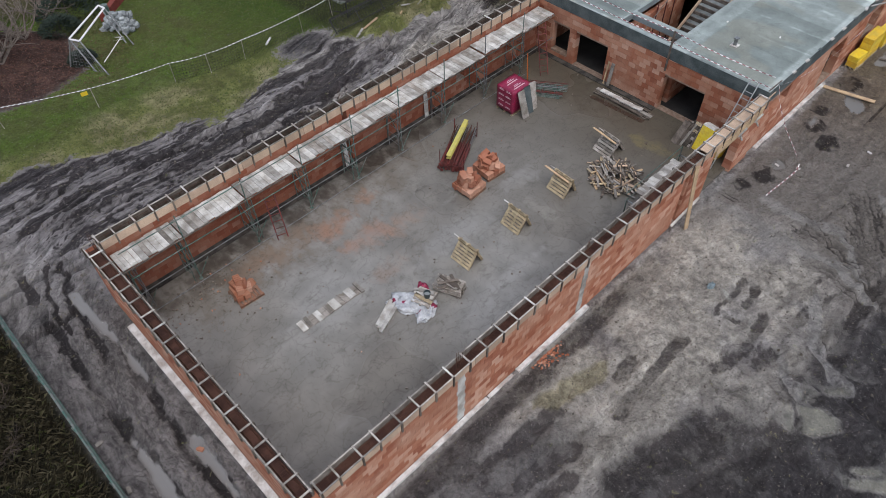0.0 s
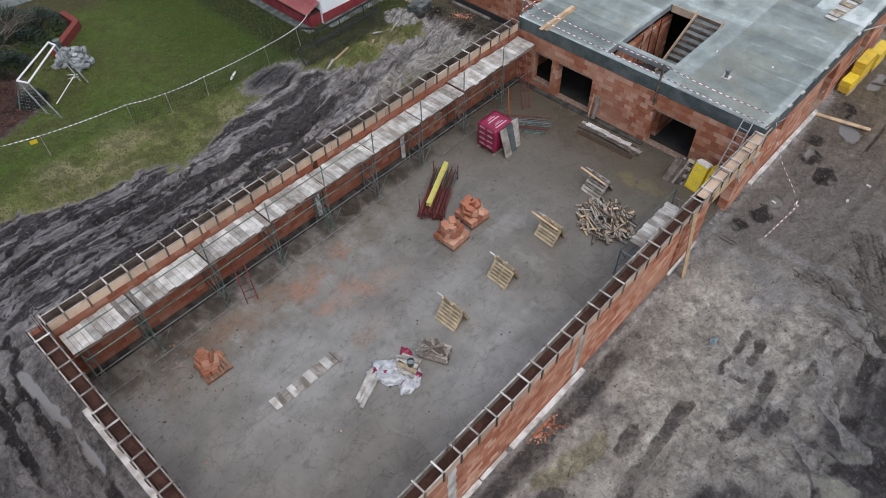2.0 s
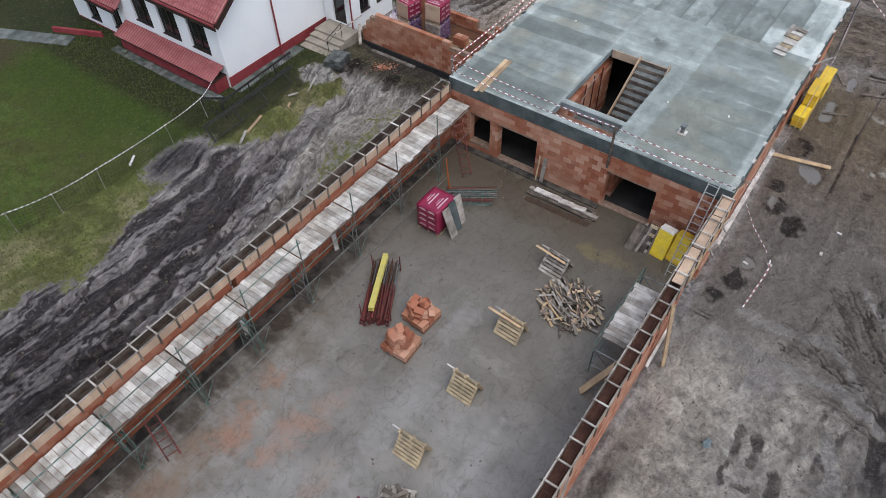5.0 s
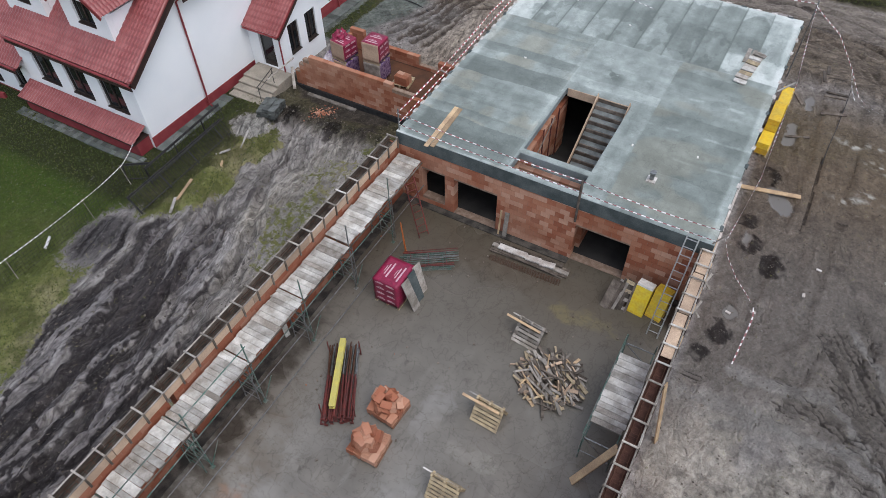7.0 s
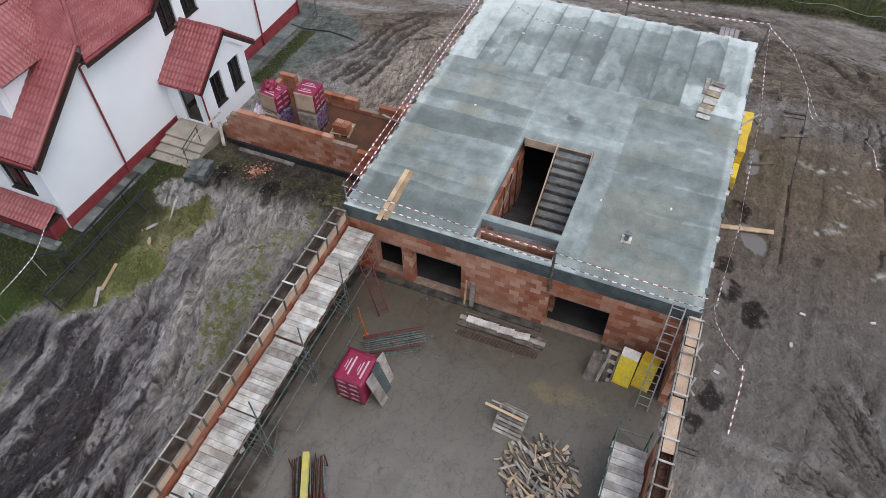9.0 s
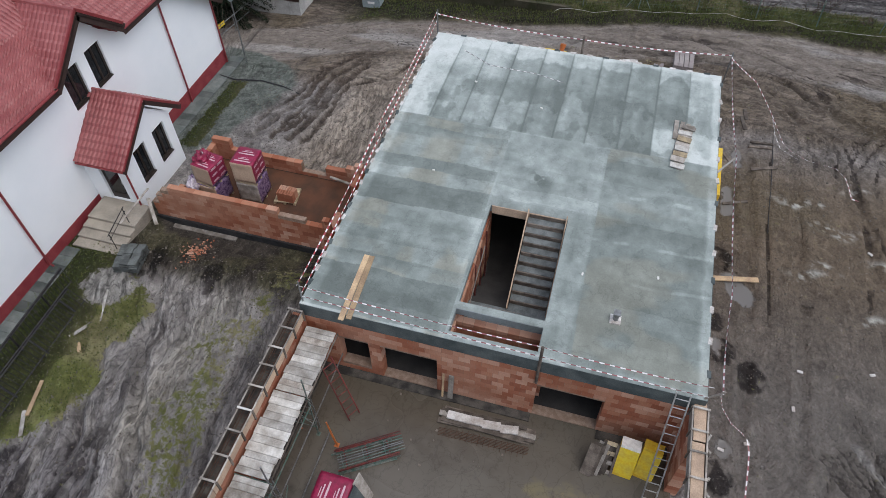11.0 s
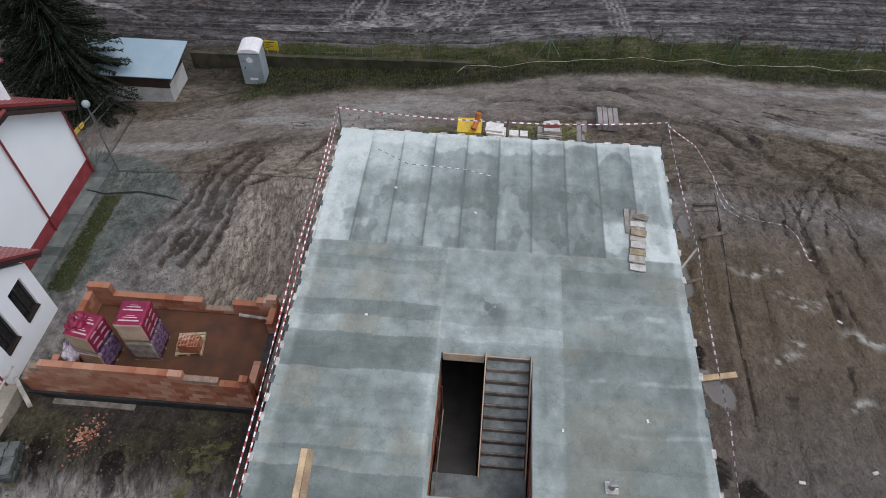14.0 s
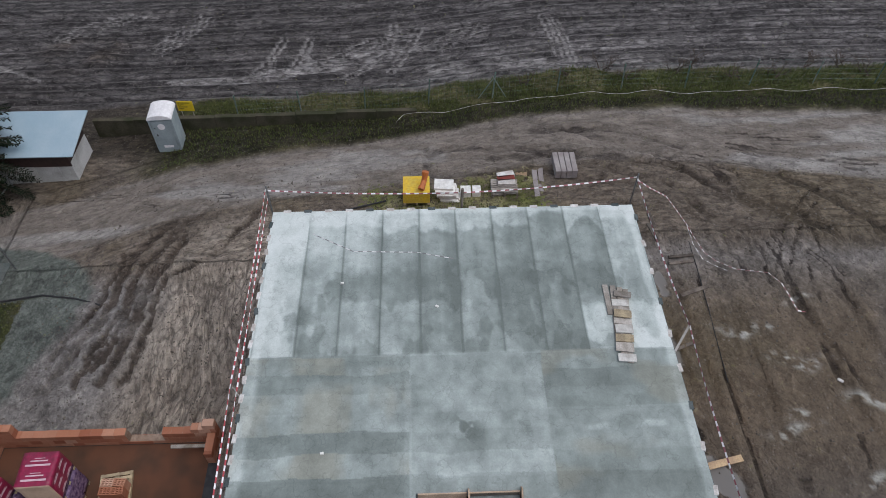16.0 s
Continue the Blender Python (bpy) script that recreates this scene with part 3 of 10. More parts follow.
def build_ground():
    fx, fy = np.arange(-8, 58.01, 0.095), np.arange(-10, 46.01, 0.095)
    grow = np.array([0.4, 1, 2, 3.5, 6, 10, 16, 25, 40, 65, 110, 200, 400, 800])
    xs = np.concatenate((fx[0] - grow[::-1], fx, np.arange(58.12, 65.0, 0.13), 65.0 + grow))
    ys = np.concatenate((fy[0] - grow[::-1], fy, fy[-1] + grow))
    X, Y = np.meshgrid(xs, ys)
    Z = lie(X, Y)
    n_big, n_mid, n_fine = fbm(X / 6, Y / 6, 3), fbm(X / 1.7, Y / 1.7, 11), fbm(X / 0.55, Y / 0.55, 23)
    wob = (fbm(X / 2.5, Y / 2.5, 41) - 0.5) * 3.0 + (fbm(X / 0.6, Y / 0.6, 43) - 0.5) * 1.0

    # zones
    edge_n = np.interp(X, (-8, 1, 3, 6.9, 10.3, 13.3, 16, 19, 21, 22.4, 23.6, 25, 27, 28, 29, 31, 60), (30.5, 30.2, 30.9, 29.6, 28.8, 28.7, 29.8, 30.2, 29.4, 28.5, 27.8, 27.8, 28.0, 28.5, 30, 33, 33))
    grass = sstep(-0.45, 0.45, Y + wob * 0.8 - edge_n) * sstep(31.5, 29.0, X)
    black = np.exp(-(((X - 18.7) / 2.0 + wob * 0.08) ** 2 + ((Y - 31.1) / 1.1 + wob * 0.12) ** 2) ** 2)
    grass = grass * (1 - 0.9 * black)
    grass = grass * (1 - sstep(1.3, 0.7, np.hypot((X - 27.9) / 0.9, (Y - 30.2) / 1.1) + wob * 0.3))
    mulch = sstep(0.5, -0.5, np.hypot((X - 3.0) / 6.5, (Y - 40.5) / 4.6) * 5 - 5 + wob * 0.4) * sstep(34.6, 36.2, Y + 0.4 * X - 2)
    d_olive, _ = near_line(X, Y, ((21.4, 23.6), (23.5, 24.1), (26.3, 24.0), (28.1, 23.5), (30.2, 23.4)))
    d_pale, _ = near_line(X, Y, ((20.4, 24.9), (22.6, 25.4), (25.4, 25.2), (27.2, 24.9), (28.6, 24.7), (29.6, 25.3)))
    d_rut, _ = near_line(X, Y, ((18.5, 26.0), (21.0, 26.5), (24.1, 26.9), (26.2, 26.8), (27.3, 26.9), (28.4, 26.3), (29.6, 26.2)))
    patch = sstep(0.46, 0.58, fbm(X / 1.6, Y / 1.6, 77)) * np.maximum(
        sstep(20.6, 21.0, Y) * sstep(23.2, 22.0, Y) * sstep(6, 14, X) * sstep(25, 22, X),
        0.9 * sstep(20.6, 21.4, Y) * sstep(28.5, 26, Y + 0.15 * (X - 26)) * sstep(22.5, 25, X) * sstep(31.5, 29, X))
    grass = np.maximum(grass, patch * 0.7 * sstep(22.5, 21.0, X))
    grass = np.maximum(grass, 0.55 * sstep(1.15, 0.2, np.abs(d_olive) + wob * 0.4 + (n_mid - 0.5) * 2.4 + (n_fine - 0.5) * 1.4))
    strip = sstep(36.4, 36.8, X) * sstep(42.6, 42.2, X + wob * 0.1) * sstep(31.0, 31.25, Y + wob * 0.08) * sstep(32.25, 32.0, Y)
    tail = sstep(42.8, 43.4, X) * sstep(48.6, 47.2, X + wob * 0.4) * sstep(9.0, 10.2, Y + wob * 0.3) * sstep(18.2, 16.8, Y + wob * 0.4)
    grass = np.maximum(grass, np.maximum(0.8 * strip, 0.62 * tail))
    west = sstep(-1.55, -1.95, X + wob * 0.12)
    north_mud = sstep(20.3, 20.8, Y) * (1 - np.clip(grass, 0, 1)) * sstep(32.5, 29.5, X) * sstep(0.5, 4.0, X + 0.4 * (Y - 21))
    road_c = np.interp(Y, (-40, -8, 0, 5, 11, 16, 22, 26, 30, 34, 60), (48.8, 48.9, 49.7, 50.2, 50.1, 49.5, 49.2, 48.4, 46.6, 45.2, 44))
    road_w = np.interp(Y, (-40, -8, 5, 16, 26, 34), (2.9, 2.3, 1.6, 1.5, 1.5, 1.9))
    road = sstep(0.35, -0.25, np.abs(X - road_c) - road_w + wob * 0.15)
    bank = sstep(0.0, 0.5, X - road_c - road_w + wob * 0.12) * sstep(55.6, 54.6, X + wob * 0.35) * sstep(29.5, 26, Y)
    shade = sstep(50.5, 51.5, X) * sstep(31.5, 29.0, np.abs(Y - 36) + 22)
    field = sstep(54.9, 55.6, X + wob * 0.25)
    east = sstep(42.2, 44.0, X + wob * 0.3) * (1 - field)
    yard_edge = np.interp(X, (36.0, 36.9, 38.7, 41.2, 42.7, 44.0, 45.0, 45.5), (31.2, 30.6, 29.7, 28.7, 28.4, 29.2, 31.4, 34.0))
    yard = sstep(-0.3, 0.35, Y - yard_edge + wob * 0.3 + (n_fine - 0.5) * 0.7) * sstep(36.0, 36.7, X) * sstep(45.9, 45.3, X) * sstep(34.5, 33.5, Y)

    # churned mud: long ridges dragged along the way of travel
    u = X * math.cos(0.12) + Y * math.sin(0.12)
    # the lane turns round the hall's corner: u runs along it, v across
    bend = np.arctan2(Y - 17.0, 6.0 - X)
    turn_r = np.hypot(X - 6.0, Y - 17.0)
    v = np.where(X > 6, Y - 17.0 - 0.012 * np.clip(X - 15, 0, 16) ** 2, np.where(Y > 17, turn_r, 6.0 - X)) + 0.25 * np.sin(u / 5.0) + (fbm(X / 6, Y / 6, 91) - 0.5) * 1.6
    u = np.where(X > 6, X - 6.0, np.where(Y > 17, (bend - math.pi / 2) * 6.0, -6.0 * math.pi / 2 - (17.0 - Y)))
    shake_u, shake_v = (fbm(X / 1.4, Y / 1.4, 97) - 0.5) * 2.6, (fbm(X / 1.1, Y / 1.1, 99) - 0.5) * 0.55
    uu_, vv_ = u + shake_u, v + shake_v
    crack = np.maximum(creases(uu_ / 6.5, vv_ / 0.8, 51), 0.92 * creases(uu_ / 3.2, vv_ / 0.42, 55))
    crack = np.maximum(crack, 0.86 * creases(uu_ / 2.2, vv_ / 0.27, 59, 2))
    crack = crack * np.where((X < 2.2) & (Y < 24), 0.25, 1.0)
    drag = 1 - crack
    groove = sstep(0.66, 0.86, crack) * sstep(0.34, 0.5, fbm(u / 2.6, v / 1.6, 61, 3) + 0.06)
    crest = sstep(0.5, 0.32, crack) * sstep(0.4, 0.6, n_mid + 0.05)
    sweep = Y + 0.028 * np.clip(X - 15, 0, 14) ** 2
    drag_s = 0.75 * fbm((X + 0.3 * Y) / 9.0, (sweep - 0.1 * X) / 0.55, 57, 4) + 0.25 * n_mid
    dark = np.zeros(X.shape)
    wet = np.zeros(X.shape)
    passage = np.maximum(north_mud * sstep(28.5, 25.0, X), sstep(1.9, 1.5, X) * (1 - west) * sstep(27, 24, Y))
    Z = Z + north_mud * ((drag - 0.5) * 0.22 + (n_fine - 0.5) * 0.12) + passage * (0.04 * crest - 0.08 * groove)
    pale_z = (0.55 + 0.45 * sstep(0.44, 0.56, fbm(X / 3.2, Y / 2.2, 133))) * sstep(26.0, 23.0, Y - 0.55 * np.clip(X - 19, 0, 9)) * sstep(14, 20, X) * sstep(29.5, 27.5, X)
    # troughs between ridges: damp plus painted relief shade
    dark = np.maximum(dark, (1 - 0.8 * pale_z) * north_mud * (0.16 + 0.66 * sstep(0.52, 0.25, drag)) * (0.5 + 0.65 * sstep(31, 20, X + (Y - 22) * 1.1 + wob * 2.5)))
    south = sstep(7.4, 7.0, Y) * sstep(44, 38, X)
    Z = Z + south * ((n_mid - 0.5) * 0.14 + (n_fine - 0.5) * 0.14)
    dark = np.maximum(dark, south * sstep(30, 24, X) * 0.16 * sstep(0.5, 0.36, 0.55 * n_big + 0.45 * n_mid))
    dark = np.maximum(dark, south * sstep(7.0, 2.5, np.abs(X - 9.5) * 0.5 + wob * 0.5) * sstep(5.9, 6.6, Y + wob * 0.3) * 0.62)
    dark = np.maximum(dark, south * sstep(19.5, 12.0, X + 1.1 * Y + wob * 1.2) * (0.12 + 0.3 * sstep(0.58, 0.42, drag_s)))
    dark = np.maximum(dark, south * sstep(17, 20.5, X + wob) * sstep(34, 26, X) * sstep(6.2, 4.0, Y) * (0.08 + 0.5 * sstep(0.53, 0.43, drag_s) * sstep(4.5, 1.5, Y + wob * 0.5)))
    dark = np.maximum(dark, passage * groove * 0.85)
    wet = np.maximum(wet, 0.3 * passage * crest)
    lump = creases((X + wob * 0.2) / 2.4, (sweep + wob * 0.2) / 1.3, 225)
    dark = np.maximum(dark, south * sstep(32, 27, X) * 0.42 * sstep(0.55, 0.8, lump) * sstep(4.6, 2.6, Y - 0.18 * np.abs(X - 19) + wob * 0.6))
    Z = Z - 0.07 * south * sstep(0.5, 0.8, lump) * sstep(32, 27, X)
    wet = np.maximum(wet, 0.4 * dark)

    # trodden smooth before the gateway and along the slab
    calm = south * sstep(21.0, 24.0, X + 0.5 * (Y - 3) + wob * 0.8) * (0.75 + 0.25 * sstep(0.55, 0.4, n_mid))
    calm = np.maximum(calm, 0.85 * road)
    dark = dark * (1 - 0.85 * calm)
    Z = Z - calm * south * ((n_mid - 0.5) * 0.08 + (n_fine - 0.5) * 0.09)
    # wheel ruts: points, half width, depth, wheel spacing (0: one rut), darkness
    ruts_north = (
        (((-4, 21.6), (3, 22.3), (12, 23.6), (20, 25.6), (28, 29.0)), 0.3, 0.14, 1.9, 0.72),
        (((-3, 24.5), (5, 24.8), (13, 25.4), (19, 27.6), (24, 29.4)), 0.3, 0.14, 1.9, 0.66),
        (((0, 27.6), (6, 26.6), (14, 26.4), (22, 27.4), (28, 30.0)), 0.26, 0.12, 1.8, 0.6),
        (((8, 22.0), (16, 22.8), (22, 24.2), (27, 27.0), (28.6, 29.5)), 0.26, 0.12, 1.8, 0.6),
    )
    ruts_south = (
        (((10, -3.5), (15, -1.6), (22, -1.0), (30, -1.8)), 0.34, 0.14, 2.0, 0.7),
        (((26, 0.5), (32, -0.6), (40, -0.2), (47, 3.0), (50.6, 10)), 0.3, 0.08, 1.9, 0.5),
        (((27, 4.6), (34, 4.3), (41, 4.4), (46, 5.6), (49.5, 11)), 0.26, 0.06, 1.9, 0.4),
        (((44, -3), (47.5, 1.0), (49.6, 6), (50.4, 14)), 0.3, 0.1, 1.8, 0.65),
        (((44.5, 1.0), (47, 4), (48.6, 9), (49.2, 14)), 0.25, 0.08, 1.7, 0.6),
    )
    ruts_east = (
        (((52.2, -9), (51.6, 4), (51.2, 12), (50.0, 20), (48.6, 26), (46, 32)), 0.22, 0.04, 1.7, 0.35),
        (((49.0, -9), (50.0, 4), (49.8, 12), (48.8, 20), (47.0, 26), (44.5, 32)), 0.22, 0.04, 1.7, 0.35),
        (((50.5, -20), (50.6, 2), (50.5, 12), (49.4, 21), (47.6, 27), (45, 33)), 0.2, 0.04, 1.6, 0.3),
    )
    for pts, hw, depth, gap, dk in ruts_north + ruts_south + ruts_east:
        d0, along = near_line(X, Y, pts)
        d0 = d0 + wob * (0.22 if pts[0][0] > 34 else 0.12) + (n_fine - 0.5) * 0.3
        for off in ((-gap / 2, gap / 2) if gap else (0,)):
            d = np.abs(d0 - off)
            fade = sstep(0.34, 0.56, fbm(along / 2.2, d0 * 0 + off, 67) + 0.1)
            pit = sstep(hw, hw * 0.55, d) * fade
            rim = np.exp(-((d - hw * 1.35) / (hw * 0.4)) ** 2) * fade
            lug = 0.5 + 0.5 * np.sin(along * 2 * math.pi / 0.32 + np.abs(d) * 9)
            Z = Z - depth * pit * (0.9 + 0.1 * lug) + depth * 0.55 * rim * (0.6 + 0.8 * n_fine)
            dark = np.maximum(dark, dk * pit * (0.5 + 0.5 * n_mid))
            wet = np.maximum(wet, 0.55 * dk * pit * sstep(0.42, 0.6, n_mid))
    # single marks: where a bucket scraped, where wheels slid, sank or left a thin groove
    def stroke(pts, hw, rag=0.5):
        """Mask of a ragged band along pts, hw to either side."""
        px_, py_ = [p[0] for p in pts], [p[1] for p in pts]
        i0, i1 = np.searchsorted(xs, (min(px_) - 1.5, max(px_) + 1.5))
        j0, j1 = np.searchsorted(ys, (min(py_) - 1.5, max(py_) + 1.5))
        w = (slice(j0, j1), slice(i0, i1))
        d, run = near_line(X[w], Y[w], pts)
        d = np.abs(d + wob[w] * 0.09 * rag + (n_fine[w] - 0.5) * 0.35 * rag)
        m = np.zeros(X.shape)
        m[w] = sstep(hw * 1.25, hw * 0.8, d)
        return m

    scrapes = ((((19.9, 3.8), (17.6, 3.8)), 0.13), (((19.8, 3.4), (18.8, 3.2)), 0.16), (((17.8, 3.4), (17.9, 2.9)), 0.17), (((18.8, 2.4), (16.8, 2.3), (15.6, 2.5)), 0.2), (((15.7, 4.0), (13.5, 3.9), (11.6, 3.8)), 0.22), (((13.7, 4.8), (12.8, 4.8)), 0.25), (((17.6, 1.4), (16.8, 1.6)), 0.25))
    bogs = ((((8.2, 5.7), (9.3, 5.5), (10.2, 5.4)), 0.3), (((6.3, 6.0), (7.5, 5.7), (8.5, 5.4)), 0.25), (((7.5, 4.5), (8.8, 4.4), (9.7, 4.2)), 0.3), (((7.6, 3.8), (8.7, 3.6)), 0.3), (((10.7, 1.4), (13.2, 0.4), (16.2, -0.3)), 0.3))
    slides = ((((20.8, 1.5), (19.1, 0.6), (18.3, -0.2), (17.9, -1.1)), 0.22), (((17.8, 1.3), (16.8, 0.4), (16.3, -0.7)), 0.16), (((22.1, 5.4), (22.9, 3.5), (23.0, 1.7), (22.0, -0.1)), 0.2), (((24.4, 5.4), (24.3, 4.4), (24.5, 3.5), (24.8, 2.4)), 0.28), (((22.8, 6.7), (22.9, 5.4), (22.9, 4.1), (22.9, 2.8)), 0.28), (((24.6, 2.1), (24.2, 1.6), (23.4, 1.0)), 0.15), (((28.0, 2.0), (27.3, 1.3), (26.1, 0.7)), 0.15), (((22.9, 2.3), (23.3, 1.5), (23.0, 0.5)), 0.15))
    grooves_gate = ((((27.4, 3.1), (26.4, 2.4), (25.3, 1.8), (24.2, 1.1)), 0.08), (((27.7, 2.6), (26.5, 1.9), (25.2, 1.0), (24.6, 0.5)), 0.08), (((27.3, 2.8), (25.9, 2.1), (24.9, 1.5)), 0.06), (((27.6, 2.3), (26.2, 1.4), (25.1, 0.6)), 0.08), (((24.7, 5.1), (24.7, 4.1), (24.6, 3.5)), 0.06), (((23.1, 5.1), (22.9, 3.5), (22.9, 2.0)), 0.08), (((24.1, 3.7), (23.8, 2.6), (23.5, 1.2)), 0.08), (((24.6, 1.7), (23.6, 1.0), (22.8, 0.4)), 0.07), (((27.3, 2.7), (26.1, 2.2), (24.8, 1.9), (24.1, 1.2)), 0.07), (((27.6, 1.9), (26.2, 1.4), (25.3, 0.7)), 0.08), (((29.0, 2.0), (27.8, 1.4), (25.8, 0.9)), 0.07), (((23.4, 7.0), (23.7, 5.3), (23.6, 2.9)), 0.08), (((22.6, 4.1), (24.8, 3.3), (27.2, 2.8)), 0.05))
    grooves_bend = ((((24.4, 3.3), (23.3, 1.3), (21.9, -0.8)), 0.09), (((24.9, 2.8), (23.8, 0.9), (23.3, -0.2)), 0.07), (((25.5, 2.6), (24.7, 0.8)), 0.07), (((20.3, 0.9), (19.0, 0.4), (17.9, -0.7), (17.3, -2.0)), 0.08), (((22.0, 4.3), (22.4, 2.3), (21.7, 0.2)), 0.08), (((19.7, 1.4), (18.1, 1.0), (16.8, -0.0), (16.6, -1.3)), 0.08))
    grooves_road = ((((47.7, 3.5), (45.5, 2.0), (42.7, 1.5), (39.9, 1.8)), 0.1), (((48.0, 2.5), (45.6, 1.0), (42.8, 0.6)), 0.09), (((47.2, 4.5), (45.0, 3.1), (42.0, 2.5), (39.2, 2.6)), 0.1), (((41.5, 4.4), (36.8, 4.6), (32.2, 4.7)), 0.07), (((42.2, 3.1), (35.9, 3.3)), 0.06), (((41.9, -0.1), (38.8, 0.3), (35.8, -0.1)), 0.12), (((48.7, 4.3), (47.7, -0.0), (46.8, -3.9)), 0.1))
    grooves_turn = ((((48.4, 4.6), (47.9, 2.4), (46.6, 1.4), (44.2, 1.3), (42.4, 1.0), (41.2, 1.0)), 0.09), (((48.4, 3.9), (47.6, 1.9), (45.6, 1.4), (43.6, 1.3)), 0.08), (((48.3, 5.1), (47.4, 3.3), (45.6, 2.2), (43.6, 1.9), (42.7, 1.9)), 0.08), (((47.4, 5.0), (46.3, 3.8), (44.6, 3.2), (43.0, 2.9)), 0.08), (((48.4, 2.7), (47.4, 1.2), (45.6, 0.7)), 0.1), (((41.5, 1.3), (44.2, 0.0), (45.9, -1.6), (46.6, -2.9)), 0.09))
    grooves_back = ((((41.2, 1.0), (43.6, -0.3), (45.4, -1.8)), 0.1), (((44.6, -0.9), (43.0, -1.0), (41.5, -1.4)), 0.1), (((42.7, -0.4), (41.8, -1.0), (39.8, -1.1)), 0.1), (((41.5, 0.9), (39.8, 0.8), (38.6, 0.6), (36.0, 0.7), (33.8, 1.0)), 0.2), (((48.7, 0.3), (47.6, -1.9), (47.0, -5.2)), 0.26), (((49.1, 1.0), (48.3, -1.9), (47.7, -5.5)), 0.16), (((49.3, -1.2), (48.8, -3.7), (48.4, -5.8)), 0.14), (((49.9, 0.8), (49.5, -3.1), (49.2, -6.2)), 0.12), (((47.5, 28.2), (47.6, 25.8), (48.0, 23.5)), 0.1), (((48.1, 31.6), (48.3, 28.7), (48.5, 25.5)), 0.1))
    ruts_lane = ((((0.14, 25.6), (-0.43, 24.4), (-0.54, 22.5), (-0.55, 20.0), (-0.53, 17.3), (-0.45, 14.3), (-0.4, 11.9), (-0.3, 6.0)), 0.2), (((0.63, 24.2), (-0.07, 22.9), (-0.18, 20.4)), 0.12), (((1.04, 23.9), (0.6, 21.8), (0.41, 19.1), (0.74, 16.1), (0.72, 13.4), (0.68, 11.3), (0.8, 6.0)), 0.18))
    ruts_yard = ((((46.4, 26.1), (44.6, 27.3), (41.3, 27.6), (38.1, 28.9)), 0.19), (((46.2, 25.6), (43.5, 26.8), (41.3, 27.0), (38.3, 27.8)), 0.17), (((45.4, 25.4), (43.1, 26.2), (40.5, 26.4), (38.4, 26.9)), 0.2), (((44.6, 27.7), (42.0, 28.0), (39.5, 28.9)), 0.13), (((43.2, 25.7), (40.0, 25.8), (38.2, 26.2)), 0.15), (((42.8, 26.6), (40.6, 26.75), (38.9, 27.3)), 0.12), (((47.6, 24.4), (46.2, 25.4), (44.8, 25.6)), 0.13), (((46.8, 22.2), (44.7, 23.6), (43.5, 25.3)), 0.12))
    # the sunken corner: black slurry, with murky water between ridges of mud
    slurry = south * sstep(2.4, 0.2, Y - np.interp(X, (5, 9, 11, 13, 15, 17, 19, 22, 26, 30), (1.5, 2.2, 1.9, 0.9, 0.2, -0.4, -0.6, -1.0, -1.6, -3)) + wob * 0.55 + (n_mid - 0.5) * 2.4)
    slurry = np.maximum(slurry, 0.75 * south * sstep(1.2, 0.4, np.abs(Y - 5.0 + 0.12 * (X - 8)) + wob * 0.3 + (n_mid - 0.5) * 1.6 - 0.4) * sstep(12.5, 9.0, X))
    slurry = slurry * (0.85 + 0.15 * sstep(0.35, 0.7, creases(X / 1.5, Y / 1.5, 215)))
    dark = np.maximum(dark, 0.72 * slurry)
    wet = np.maximum(wet, 0.6 * slurry)
    Z = Z - 0.06 * slurry + 0.2 * slurry * (n_fine - 0.5)
    p_, q_ = X * 0.56 - Y * 0.83, X * 0.83 + Y * 0.56
    bed = np.hypot((X - 16.2) / 2.8, (Y + 2.3) / 2.6)
    water = sstep(1.15, 0.8, bed + wob * 0.12) * sstep(0.5, 0.32, creases(p_ / 2.4 + wob * 0.2, (q_ + wob * 0.2) / 1.1, 205, 2))
    smear, pit, thin = np.zeros(X.shape), np.zeros(X.shape), np.zeros(X.shape)
    for pts, hw in slides:
        smear = np.maximum(smear, stroke(pts, hw, 0.8))
    for pts, hw in scrapes:
        pit = np.maximum(pit, stroke(pts, hw * 1.05, 1.1))
    pit = np.maximum(pit, 0.55 * stroke(((19.6, 5.5), (18.7, 5.35)), 0.3))
    for pts, hw in grooves_gate + grooves_bend + grooves_road + grooves_turn + grooves_back:
        for off in (0.0, 0.55 * hw + 0.16):
            thin = np.maximum(thin, stroke([(x + off, y - off * 0.4) for x, y in pts], hw * 0.55, 0.5) * sstep(0.36, 0.6, n_mid + 0.05))
    bog = np.zeros(X.shape)
    for pts, hw in bogs:
        bog = np.maximum(bog, stroke(pts, hw, 1.0))
    # treads and footprints
    for k in range(46):
        fx_, fy_ = (22.2 + 2.2 * lattice(np.array(k * 1.7), np.array(3.0), 7), 4.4 - 4.2 * lattice(np.array(k * 2.3), np.array(9.0), 8)) if k % 2 else (42.4 + 4.0 * lattice(np.array(k * 1.3), np.array(5.0), 9), 1.8 - 3.2 * lattice(np.array(k * 2.9), np.array(2.0), 6))
        pit = np.maximum(pit, 0.8 * stroke(((float(fx_), float(fy_)), (float(fx_) + 0.22, float(fy_) - 0.08)), 0.07, 0.3))
    dark = dark * (1 - 0.9 * smear)
    dark = np.maximum(dark, np.maximum(0.56 * pit, np.maximum(0.56 * thin, 0.66 * bog)))
    wet = np.maximum(wet, np.maximum(0.55 * smear, 0.72 * bog))
    Z = Z - 0.06 * pit - 0.07 * thin - 0.05 * bog - 0.02 * smear
    trail = np.zeros(X.shape)
